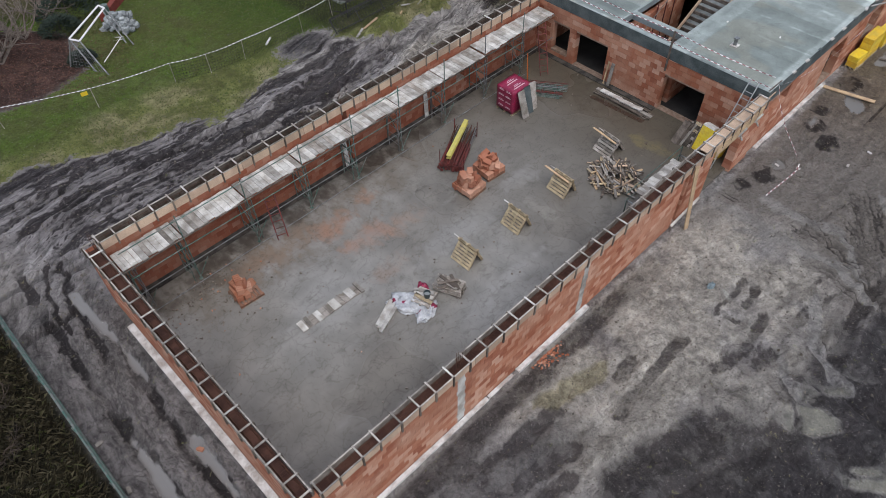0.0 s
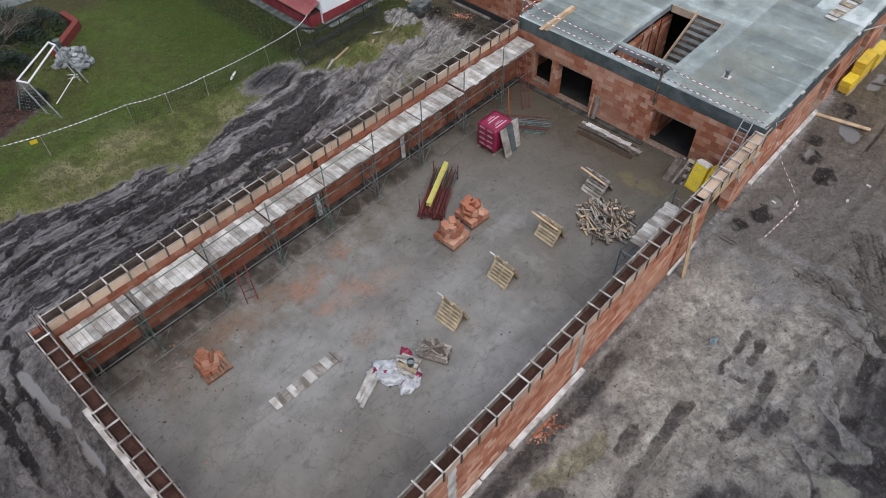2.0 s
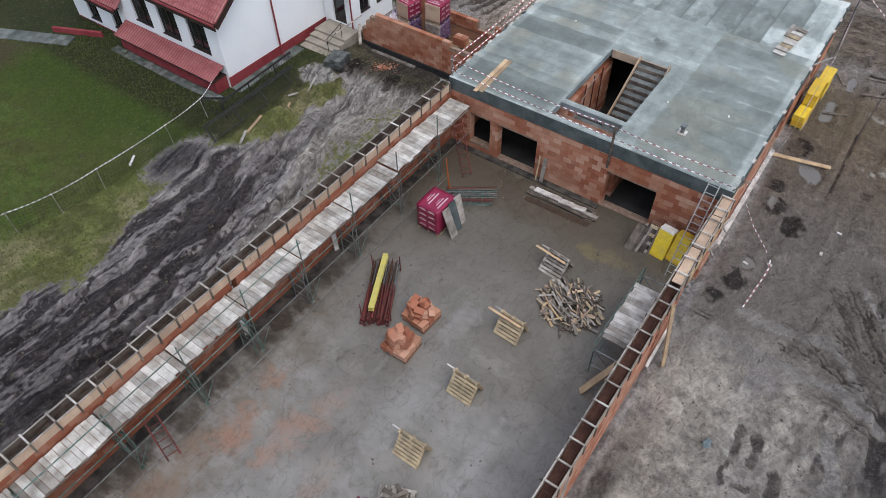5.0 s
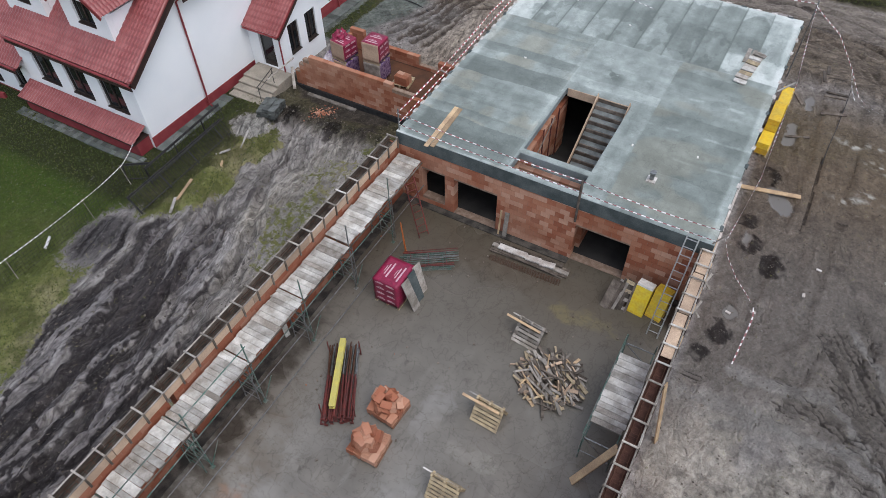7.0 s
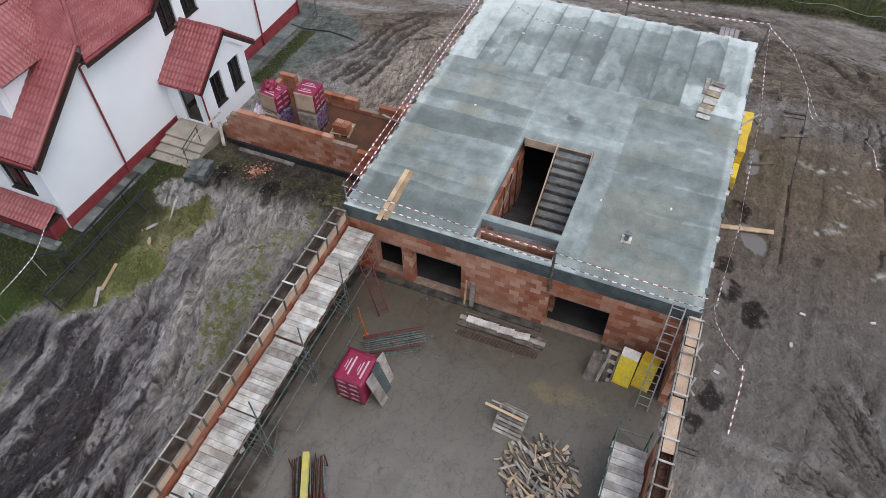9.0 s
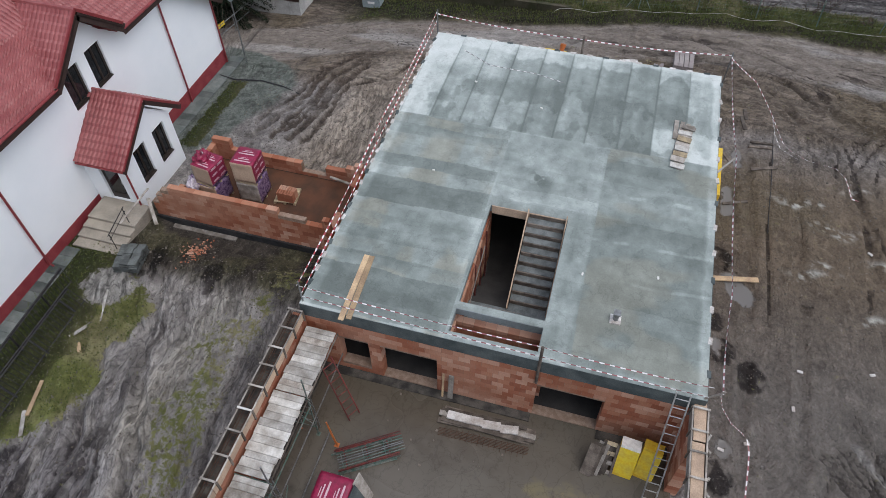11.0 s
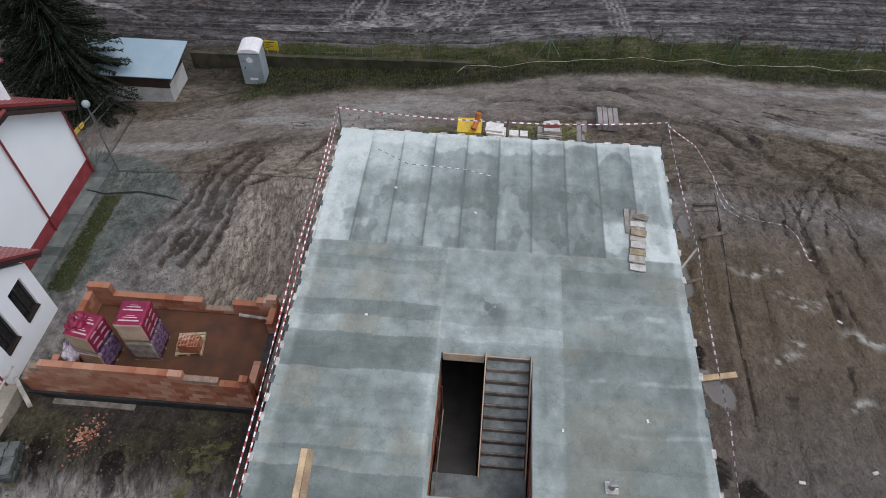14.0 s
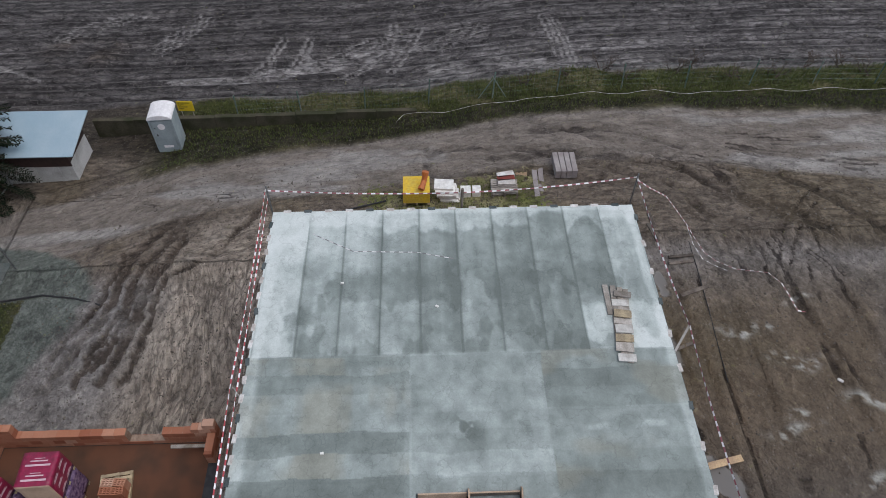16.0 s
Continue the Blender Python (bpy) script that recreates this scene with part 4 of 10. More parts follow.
    for pts, hw in ruts_lane:
        trail = np.maximum(trail, stroke(pts, hw, 1.5) * (0.6 + 0.4 * sstep(0.35, 0.6, n_mid)))
    dark = np.maximum(dark, 0.76 * trail)
    wet = np.maximum(wet, 0.5 * trail)
    Z = Z - 0.13 * trail
    # soft wet churn against the walls
    for bx, by, br in ((30.7, 6.3, 0.8), (29.9, 5.3, 0.7), (25.7, 6.3, 0.7), (24.6, 6.6, 0.5), (33.6, 3.2, 0.35), (31.8, 6.6, 0.6), (35.0, 6.4, 0.6)):
        k = sstep(1.2, 0.7, np.hypot((X - bx) / (br * 1.3), (Y - by) / br) + wob * 0.35 + (n_fine - 0.5) * 1.3)
        dark = np.maximum(dark, 0.75 * k * (0.55 + 0.45 * sstep(0.4, 0.6, n_fine)))
        calm = calm * (1 - k)
        wet = np.maximum(wet, 0.45 * k)
        Z = Z + k * (n_fine - 0.55) * 0.2
    murk = water
    # field furrows run north to south beyond the road
    fur = np.sin((X + 0.25 * np.sin(Y / 9.0)) * 2 * math.pi / 0.62)
    Z = Z + field * (0.07 * fur + 0.25 * (n_big - 0.5))
    Z = Z + bank * (0.16 + 0.25 * (n_mid - 0.5)) + grass * ((n_fine - 0.5) * 0.09)
    Z = Z + east * (1 - road) * (n_mid - 0.5) * 0.14 + (1 - north_mud) * (1 - field) * (n_fine - 0.5) * 0.03
    heap = sstep(33.5, 36, X) * sstep(47, 45, X) * sstep(20.5, 21.5, Y) * sstep(27.5, 25, Y + (X - 36) * 0.1)
    Z = Z + heap * ((n_mid - 0.4) * 0.35 + (n_fine - 0.5) * 0.22 - 0.12 * creases(X / 1.6, Y / 1.2, 245))
    dark = np.maximum(dark, 0.34 * heap * sstep(0.55, 0.8, creases((X + wob * 0.2) / 1.3, (Y + wob * 0.2) / 1.3, 247)))

    # colours
    def c(*rgb):
        return np.array(rgb)[None, None, :]

    def over(base, k, col):
        k = np.clip(k, 0, 1)[..., None]
        return base * (1 - k) + col * k

    tone = c(0.29, 0.265, 0.25) + 0 * X[..., None]
    tone = over(tone, sstep(0.42, 0.62, n_big), c(0.34, 0.315, 0.3))
    sandy = south * sstep(8.0, 5.5, np.hypot((X - 16.0) / 1.1, (Y - 4.0) * 1.4) + wob * 0.7)
    tone = over(tone, 0.9 * sandy * sstep(0.3, 0.55, n_mid + 0.1), c(0.42, 0.38, 0.33))
    tone = over(tone, north_mud * 0.85, c(0.33, 0.306, 0.302))
    tone = over(tone, north_mud * 0.85 * np.maximum(sstep(18, 10, X + wob), 0.5 * sstep(24.5, 26.5, Y - 0.55 * np.clip(X - 19, 0, 9) + wob * 0.4)), c(0.225, 0.206, 0.206))
    tone = over(tone, north_mud * 0.7 * sstep(12, 18, X + wob) * sstep(25.8, 22.8, Y - 0.55 * np.clip(X - 19, 0, 9)), c(0.39, 0.362, 0.342))
    tone = over(tone, north_mud * 0.85 * sstep(0.44, 0.56, fbm(X / 3.2, Y / 2.2, 133)) * sstep(26.5, 24.5, Y) * sstep(15, 20, X) * sstep(28.5, 26.5, X), c(0.37, 0.338, 0.305))
    streak_p = fbm((u + shake_u) / 5.0, vv_ / 0.42, 301, 3)
    streak_d = fbm((u + shake_u) / 6.0, vv_ / 0.5, 307, 3)
    tone = over(tone, north_mud * 0.75 * sstep(0.53, 0.64, streak_p) * sstep(6, 16, X), c(0.37, 0.342, 0.318))
    dark = np.maximum(dark, north_mud * 0.7 * sstep(0.46, 0.36, streak_d) * (1 - 0.6 * pale_z))
    tone = over(tone, passage * crest * (0.35 + 0.4 * sstep(8, 16, X)), c(0.36, 0.338, 0.338))
    yard_n = north_mud * sstep(20.5, 22.5, X)
    tone = over(tone, yard_n * 0.8 * sstep(23.6, 22.9, Y + wob * 0.3), c(0.16, 0.145, 0.145))
    tone = over(tone, yard_n * 0.9 * sstep(1.3, 0.4, np.abs(d_pale) + wob * 0.3), c(0.37, 0.342, 0.306))
    dark = np.where(yard_n > 0.5, np.maximum(dark * sstep(0.3, 1.0, np.abs(d_pale)), 0.8 * sstep(0.6, 0.25, np.abs(d_rut) + wob * 0.2 + (n_fine - 0.5) * 0.5) * (0.25 + 0.75 * sstep(0.56, 0.46, drag))), dark)
    dark = dark * (1 - 0.35 * yard_n * sstep(29.5, 28.0, X))
    brown = np.maximum(south * sstep(28, 35, X), east) * (1 - road)
    tone = over(tone, 0.88 * south * sstep(19.5, 23.5, X + wob * 0.8) * (1 - sandy), c(0.185, 0.162, 0.142))
    tone = over(tone, 0.85 * brown, c(0.165, 0.128, 0.096))
    tone = over(tone, 0.8 * south * sstep(33, 36, X) * sstep(7.0, 4.5, Y + wob * 0.5), c(0.2, 0.152, 0.108))
    tone = over(tone, 0.7 * brown * sstep(0.5, 0.66, fbm(X / 3.5, Y / 3.5, 151)) * (X > 36), c(0.15, 0.118, 0.08))
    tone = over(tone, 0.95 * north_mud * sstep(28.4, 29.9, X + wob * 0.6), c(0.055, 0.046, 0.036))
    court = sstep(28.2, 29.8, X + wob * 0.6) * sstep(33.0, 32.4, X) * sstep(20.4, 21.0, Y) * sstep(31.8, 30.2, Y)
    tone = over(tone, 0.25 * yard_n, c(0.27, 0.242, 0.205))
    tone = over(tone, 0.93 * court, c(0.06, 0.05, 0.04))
    tone = over(tone, 0.6 * court * sstep(0.5, 0.62, n_mid), c(0.1, 0.094, 0.05))
    tone = over(tone, heap * 0.95, c(0.36, 0.3, 0.245))
    tone = over(tone, heap * 0.6 * sstep(0.5, 0.65, n_mid), c(0.41, 0.352, 0.295))
    for pts, hw in ruts_yard:
        k = stroke(pts, hw, 1.6) * (0.45 + 0.55 * sstep(0.36, 0.58, n_mid))
        tone = over(tone, 0.9 * k, c(0.085, 0.065, 0.052))
        Z = Z - 0.12 * k
    tone = over(tone, sstep(1.2, 0.6, np.hypot((X - 27.9) / 0.9, (Y - 30.2) / 1.1) + wob * 0.35) * 0.9, c(0.36, 0.345, 0.32))
    tone = over(tone, 0.75 * smear, c(0.3, 0.28, 0.26))
    tone = over(tone, slurry * 0.6, c(0.2, 0.188, 0.19))
    tone = over(tone, 0.9 * stroke(((10.2, 5.9), (11.6, 5.6), (12.6, 5.4)), 0.35, 1.4), c(0.3, 0.265, 0.18))
    white = np.zeros(X.shape)
    for wx, wy, wr in ((39.1, 3.5, 0.75), (39.05, 2.5, 0.5), (37.75, 1.9, 0.9), (35.1, 3.1, 0.7), (36.2, -0.2, 0.9), (35.6, 2.4, 0.5), (33.4, 1.0, 0.6), (40.4, 0.9, 0.5), (18.8, 3.9, 0.35)):
        white = np.maximum(white, np.exp(-(((X - wx - 0.2 * np.sin(Y * 3)) / (wr * 0.24)) ** 2 + ((Y - wy) / (wr * 0.9)) ** 2)) * sstep(0.46, 0.56, fbm(X / 0.24, Y / 0.24, 233, 3)))
    tone = over(tone, np.clip(white * 1.1, 0, 1), c(0.6, 0.58, 0.52))
    tone = over(tone, road, c(0.255, 0.218, 0.188))
    tone = over(tone, road * sstep(0.55, 0.7, fbm(X / 1.0, Y / 5.0, 171)), c(0.36, 0.33, 0.305))
    tone = over(tone, yard * 0.92, c(0.155, 0.175, 0.155))
    g1 = c(0.205, 0.22, 0.075) + 0 * tone
    g1 = over(g1, sstep(0.4, 0.6, n_mid), c(0.34, 0.31, 0.165))
    g1 = over(g1, sstep(32.2, 34.2, Y + wob * 0.6 - 0.1 * X + 1.5) * 0.85, c(0.085, 0.14, 0.022))
    g1 = over(g1, 0.5 * sstep(0.5, 0.64, fbm(X / 1.0, Y / 1.0, 311)), c(0.115, 0.115, 0.045))
    g1 = over(g1, 0.5 * sstep(0.55, 0.66, fbm(X / 0.5, Y / 0.5, 313)), c(0.09, 0.1, 0.035))
    g1 = over(g1, sstep(0.5, 0.68, n_big) * 0.35, c(0.12, 0.11, 0.045))
    g1 = over(g1, 0.85 * sstep(14, 20, X + wob) * sstep(31.0, 32.0, Y), c(0.058, 0.1, 0.016))
    # dark grass tone about the railings paints the shade under them
    g1 = over(g1, 0.8 * sstep(20.2, 21.2, X) * sstep(29.6, 30.4, Y + wob * 0.2), c(0.034, 0.036, 0.017))
    g1 = over(g1, 0.85 * sstep(45.0, 46.6, Y + wob * 0.8) * sstep(22.0, 19.5, X + wob), c(0.085, 0.07, 0.036))
    pale_bit = sstep(1.2, 0.6, np.hypot((X - 22.6) / 1.9, (Y - 28.9 + 0.55 * (X - 22.6)) / 0.6) + wob * 0.3)
    tone = over(tone, 0.85 * pale_bit, c(0.31, 0.29, 0.265))
    dark = dark * (1 - 0.7 * pale_bit)
    tone = over(tone, 0.75 * black * sstep(0.3, 0.6, n_mid + 0.15), c(0.04, 0.037, 0.038))
    dark = np.maximum(dark, 0.4 * black)
    tone = over(tone, mulch, c(0.075, 0.042, 0.034))
    tone = over(tone, bank, c(0.06, 0.066, 0.022))
    tone = over(tone, bank * sstep(0.5, 0.62, n_mid), c(0.11, 0.1, 0.048))
    tone = over(tone, bank * sstep(53.2, 52.4, X + wob * 0.2) * 0.8, c(0.03, 0.026, 0.02))
    # shade round the spruce and shed, painted into the soil tone
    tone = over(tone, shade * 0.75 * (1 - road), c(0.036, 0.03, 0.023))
    tone = over(tone, field, c(0.185, 0.17, 0.167))
    tone = over(tone, field * 0.8 * sstep(59.0, 56.5, X + wob * 0.8 + 0.12 * np.abs(Y - 8)) * sstep(24, 19, Y + wob), c(0.3, 0.28, 0.272))
    tone = over(tone, 0.8 * field * sstep(13, 20, Y + wob * 1.5), c(0.115, 0.104, 0.1))
    tone = over(tone, field * sstep(0.6, 0.45, fbm(X / 2.0, Y / 9.0, 191)) * 0.5, c(0.13, 0.119, 0.116))
    track = np.zeros(X.shape)
    for pts in FIELD_FANS + FIELD_TURNS:
        for off in (-0.17, 0.17) if pts in FIELD_FANS else (-0.42, -0.1, 0.2, 0.55):
            k = stroke([(x + off * 0.6, y + off) for x, y in pts], 0.09, 0.5) * sstep(0.3, 0.6, n_mid + 0.12)
            tone = over(tone, field * k * 0.7, c(0.3, 0.28, 0.27))
            track = np.maximum(track, k)
            Z = Z - field * k * 0.03
    mound = np.exp(-(((X - 60.3) / 1.6) ** 2 + ((Y - 34.3) / 2.4) ** 2) ** 2) * sstep(0.35, 0.6, n_mid + 0.1)
    tone = over(tone, 0.6 * field * mound, c(0.13, 0.1, 0.075))
    Z = Z + 0.25 * field * mound
    lane = sstep(1.9, 1.2, X) * (1 - west) * sstep(25.5, 21.0, Y + wob)
    tone = over(tone, 0.9 * lane, c(0.165, 0.15, 0.145))
    tone = over(tone, 0.6 * lane * sstep(1.1, 1.5, X), c(0.11, 0.1, 0.098))
    dark = np.maximum(dark, 0.2 * lane)
    tone = over(tone, west, c(0.016, 0.015, 0.01))
    tone = over(tone, west * sstep(0.5, 0.66, n_mid), c(0.04, 0.037, 0.024))
    # puddles lie level and mirror the sky
    for px, py, rx, ry, lv, ang in ((0.8, 20.8, 0.2, 1.7, -0.02, 0.05), (-0.58, 13.0, 0.2, 1.3, -0.08, 0.0), (0.92, 11.7, 0.18, 1.3, -0.06, 0.0), (0.96, 17.3, 0.12, 0.8, -0.06, 0.0),
                                    (33.3, 5.5, 0.9, 0.4, 0.0, 0.2), (26.8, 6.15, 0.4, 0.28, 0.0, 0.2), (31.0, 6.5, 0.7, 0.35, 0, 0.0), 
                                    (38.6, 6.2, 0.9, 0.25, 0, 0.0), (41.2, 5.9, 0.6, 0.25, 0, 0.0), (33.6, 5.9, 0.8, 0.35, 0, 0.1)):
        a = (X - px) * math.cos(ang) + (Y - py) * math.sin(ang)
        e = -(X - px) * math.sin(ang) + (Y - py) * math.cos(ang)
        k = sstep(1.15, 0.9, np.hypot(a / rx, e / ry) + wob * (0.3 if px < 2 else 0.7) + (n_mid - 0.5) * 1.6 + (n_fine - 0.5) * 1.4)
        Z = Z * (1 - k) + (gz(px, py) - 0.07 + lv) * k
        wet = np.maximum(wet, k)
        dark = dark * (1 - k)
        tone = over(tone, k, c(0.19, 0.182, 0.178) if px < 2 else c(0.16, 0.15, 0.142))
    k = murk
    Z = Z * (1 - k) + (-0.19) * k
    wet, dark = np.maximum(wet, 0.8 * k), dark * (1 - k)
    tone = over(tone, k, c(0.15, 0.142, 0.12))
    # what is built over stays below the floors
    under = (X > 1.7) & (X < 42.4) & (Y > 7.4) & (Y < 20.6) & ((X < 26.4) | (Y < 20.3))
    Z = np.where(under, np.minimum(Z, -0.14), Z)
    dug = sstep(29.6, 31.6, X) * sstep(32.6, 32.3, X) * sstep(20.9, 22.2, Y) * sstep(31.2, 29.8, Y)
    Z = Z * (1 - dug) + (-1.82 + 0.12 * n_fine) * dug
    annex = (X > 32.2) & (X < 36.2) & (Y > 20.0) & (Y < 29.6)
    Z = np.where(annex, np.minimum(Z, -1.05), Z)

    nx, ny = len(xs), len(ys)
    idx = np.arange(nx * ny).reshape(ny, nx)
    quads = np.stack((idx[:-1, :-1], idx[:-1, 1:], idx[1:, 1:], idx[1:, :-1]), -1).reshape(-1, 4)
    me = bpy.data.meshes.new("ground")
    me.vertices.add(nx * ny)
    me.vertices.foreach_set("co", np.stack((X, Y, Z), -1).ravel())
    me.loops.add(quads.size)
    me.loops.foreach_set("vertex_index", quads.ravel())
    me.polygons.add(len(quads))
    me.polygons.foreach_set("loop_start", np.arange(0, quads.size, 4))
    me.polygons.foreach_set("use_smooth", np.ones(len(quads), bool))
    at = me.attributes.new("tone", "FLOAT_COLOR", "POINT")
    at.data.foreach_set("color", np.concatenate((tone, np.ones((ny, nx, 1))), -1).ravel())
    ag = me.attributes.new("sward", "FLOAT_COLOR", "POINT")
    ag.data.foreach_set("color", np.concatenate((g1, np.ones((ny, nx, 1))), -1).ravel())
    for nm, val in (("damp", dark), ("calm", calm), ("plough", field * (1 - 0.9 * track)), ("turf", grass * (1 - mulch) * (1 - black)), ("churn", np.maximum.reduce((north_mud * 0.8, south * 0.22 * (1 - sandy), road * 0.75, heap * 0.8, field * 0.85, 0.6 * sstep(1.9, 1.5, X) * (1 - west), east * 0.6)))):
        af = me.attributes.new(nm, "FLOAT", "POINT")
        af.data.foreach_set("value", np.clip(val, 0, 1).ravel())
    aw = me.attributes.new("wet", "FLOAT", "POINT")
    aw.data.foreach_set("value", wet.ravel())
    fl = np.stack((X, Y + 0.028 * np.clip(X - 15, 0, 14) ** 2 + wob * 0.15, 0 * X), -1)
    for k, uu, vv in ((Y > 18, u, v), ((X < 1.7) & (Y < 23.5), u, v), ((X > 44) & (Y < 33), Y, X - road_c), (X > road_c + road_w + 1.4, Y, X + 0.25 * np.sin(Y / 9.0))):
        fl = np.where(k[..., None], np.stack((uu, vv, 0 * X), -1), fl)
    av = me.attributes.new("flow", "FLOAT_VECTOR", "POINT")
    av.data.foreach_set("vector", fl.ravel())
    me.materials.append(SOIL)
    me.update(calc_edges=True)
    me.validate()
    tagged(new("ground", me), "rutted wet mud, winter grass and ploughed field", "ground", kind="structure")

    # tufts of grass, too many to count
    rng = np.random.default_rng(5)
    mb_v, mb_f = [], []
    inner = grass * (1 - mulch)
    inner = np.maximum(inner, bank * 0.9)
    ok = np.argwhere((inner > 0.55) & (X > -8) & (X < 57) & (Y > -10) & (Y < 46))
    pick = ok[rng.integers(0, len(ok), 52000)]
    for j, i in pick:
        px, py, pz = X[j, i] + rng.uniform(-0.1, 0.1), Y[j, i] + rng.uniform(-0.1, 0.1), Z[j, i] - 0.01
        tall = rng.uniform(0.05, 0.12) * (1.6 if X[j, i] > 51 or X[j, i] < -1.5 else 1.0)
        for k in range(2):
            a = rng.uniform(0, 6.28)
            w, l = 0.02, rng.uniform(0.02, 0.07)
            n = len(mb_v)
            mb_v += [(px - w * math.sin(a), py + w * math.cos(a), pz), (px + w * math.sin(a), py - w * math.cos(a), pz), (px + l * math.cos(a), py + l * math.sin(a), pz + tall)]
            mb_f.append((n, n + 1, n + 2))
    gm = bpy.data.meshes.new("grass")
    gm.from_pydata(mb_v, [], mb_f)
    gm.materials.append(GRASS_MAT)
    tagged(new("grass", gm), "short yellowish winter grass in tufts", "grass", kind="stuff")
    return X, Y, Z


GX, GY, GZ = build_ground()


def ground_at(x, y):
    """The sheet's true height at a place."""
    i = min(max(int(np.searchsorted(GX[0], x)), 1), GX.shape[1] - 1)
    j = min(max(int(np.searchsorted(GY[:, 0], y)), 1), GY.shape[0] - 1)
    return float(GZ[j - 1:j + 1, i - 1:i + 1].mean())


# ---- structure ----
WX0, WX1 = 1.8, 2.2          # west wall of the hall
SY0, SY1 = 7.5, 7.88         # south wall
NY0, NY1 = 20.1, 20.5        # north wall
HX = 26.32                   # the house's front wall
TOP = 2.85                   # head of the block walls
FORM = 3.22                  # top of the shuttering

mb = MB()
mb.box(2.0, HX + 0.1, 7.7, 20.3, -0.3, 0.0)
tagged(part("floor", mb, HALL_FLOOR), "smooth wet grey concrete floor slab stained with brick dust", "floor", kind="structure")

SLOTS = []   # walls whose blocks are laid at the end of the file


def wall(name, axis, a0, a1, b0, b1, z0, z1, openings, label, keep=300, pick=None, rough_top=False):
    """A block wall along axis ('x' or 'y') from a0 to a1, b0..b1 thick; its core is set back behind the blocks."""
    mb = MB()
    cuts = sorted(openings)
    e = 0.012

    def put(p, q, u, v):
        if q - p > 0.001 and v - u > 0.001:
            if axis == "x":
                mb.box(p, q, b0 + e, b1 - e, u, v)
            else:
                mb.box(b0 + e, b1 - e, p, q, u, v)

    x = a0 + e
    for o0, o1, oz0, oz1 in cuts:
        put(x, o0 - e, z0, z1 - e)
        put(o0 - e, o1 + e, z0, oz0 - e)
        put(o0 - e, o1 + e, oz1 + e, z1 - e)
        x = o1 + e
    put(x, a1 - e, z0, z1 - e)
    ob = tagged(part(name, mb, MORTAR), label, "wall", kind="structure")
    SLOTS.append((ob, axis, a0, a1, b0, b1, z0, z1, cuts, keep, pick, rough_top))
    return ob


wall_south = wall("wall_south", "x", WX0, 22.3, SY0, SY1, -0.12, TOP, [(7.55, 7.85, -0.2, TOP), (13.85, 14.1, -0.2, TOP), (20.15, 20.42, 0.1, TOP)],
                  "orange clay block wall of the roofless hall, damp below", pick=(4.0, 16.0))
wall_west = wall("wall_west", "y", SY1, NY0, WX0, WX1, -0.12, TOP, [], "orange clay block end wall under ring beam shuttering", pick=(9.0, 18.0))
wall_north = wall("wall_north", "x", WX0, HX - 0.02, NY0, NY1, -0.7, TOP, [(20.2, 20.75, 0.9, 1.9), (13.2, 13.45, 0, TOP)], "damp orange clay block wall, darkened for shade behind the scaffold", pick=(4.0, 18.0))
pier = wall("wall_pier", "x", 24.85, HX - 0.02, SY0 + 0.02, SY1 + 0.02, -0.12, TOP, [], "short clay block pier beside the open gateway")
front = wall("wall_front", "y", 7.62, 20.17, HX, HX + 0.38, -0.12, 2.8,
             [(10.25, 12.37, 0.05, 1.9), (15.66, 17.6, 0.05, 1.9), (18.02, 19.08, 0.38, 1.9)], "orange clay block house front with two dark doorways", pick=(7.0, 21.0))
wall("wall_house_south", "x", HX + 0.38, 42.15, 7.62, 8.0, -0.12, 2.66, [(27.2, 29.0, 1.75, 2.4), (33.1, 34.9, 0.05, 2.2), (37.5, 39.3, 0.9, 2.3)], "orange clay block side wall of the slab-roofed house", pick=(26.0, 37.0))
wall("wall_house_north", "x", HX + 0.38, 42.15, 19.79, 20.17, -1.2, 2.66, [], "orange clay block wall facing the white house", keep=60)
wall("wall_house_east", "y", 8.0, 19.79, 41.77, 42.15, -1.0, 2.66, [], "orange clay block wall facing the dirt road", keep=40)
wall("wall_stair_north", "x", 27.0, 32.6, 15.34, 15.58, 0.0, 2.66, [], "clay block partition beside the stairwell", keep=150)
wall("wall_stair_south", "x", 27.0, 32.6, 12.26, 12.5, 0.0, 2.66, [], "clay block partition beside the concrete stairs", keep=80)
wall("wall_shaft", "y", 12.5, 15.34, 27.5, 27.74, 0.0, 2.66, [], "clay block wall of the narrow shaft", keep=80)
wall("wall_cross", "y", 8.0, 12.26, 32.3, 32.54, 0.0, 2.66, [(9.5, 10.6, 0.0, 2.05)], "inner clay block cross wall", keep=20)
wall("wall_cross", "y", 15.58, 19.79, 31.0, 31.24, 0.0, 2.66, [(17.0, 18.0, 0.0, 2.05)], "inner clay block cross wall", keep=20)

# concrete posts cast between the toothed blocks
for x0, x1, z1 in ((7.55, 7.85, FORM - 0.1), (13.85, 14.1, FORM - 0.1)):
    mb = MB()
    mb.box(x0, x1, SY0 + 0.03, SY1 - 0.02, -0.1, z1 - 0.25)
    for k in range(11):
        w = 0.05 if k % 2 else 0.01
        mb.box(x0 - w, x1 + w, SY0 - 0.004 + 0.003 * (k % 2), SY1 - 0.03, 0.02 + 0.25 * k, 0.262 + 0.25 * k)
    tagged(part("trim", mb, TIMBER_PALE), "pale concrete post cast into the block wall", "post", kind="structure")

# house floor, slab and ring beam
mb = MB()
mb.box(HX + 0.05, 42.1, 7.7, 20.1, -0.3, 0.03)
tagged(part("floor_house", mb, INSIDE), "bare concrete floor inside the house, indoor shade in its colour", "floor", kind="structure")
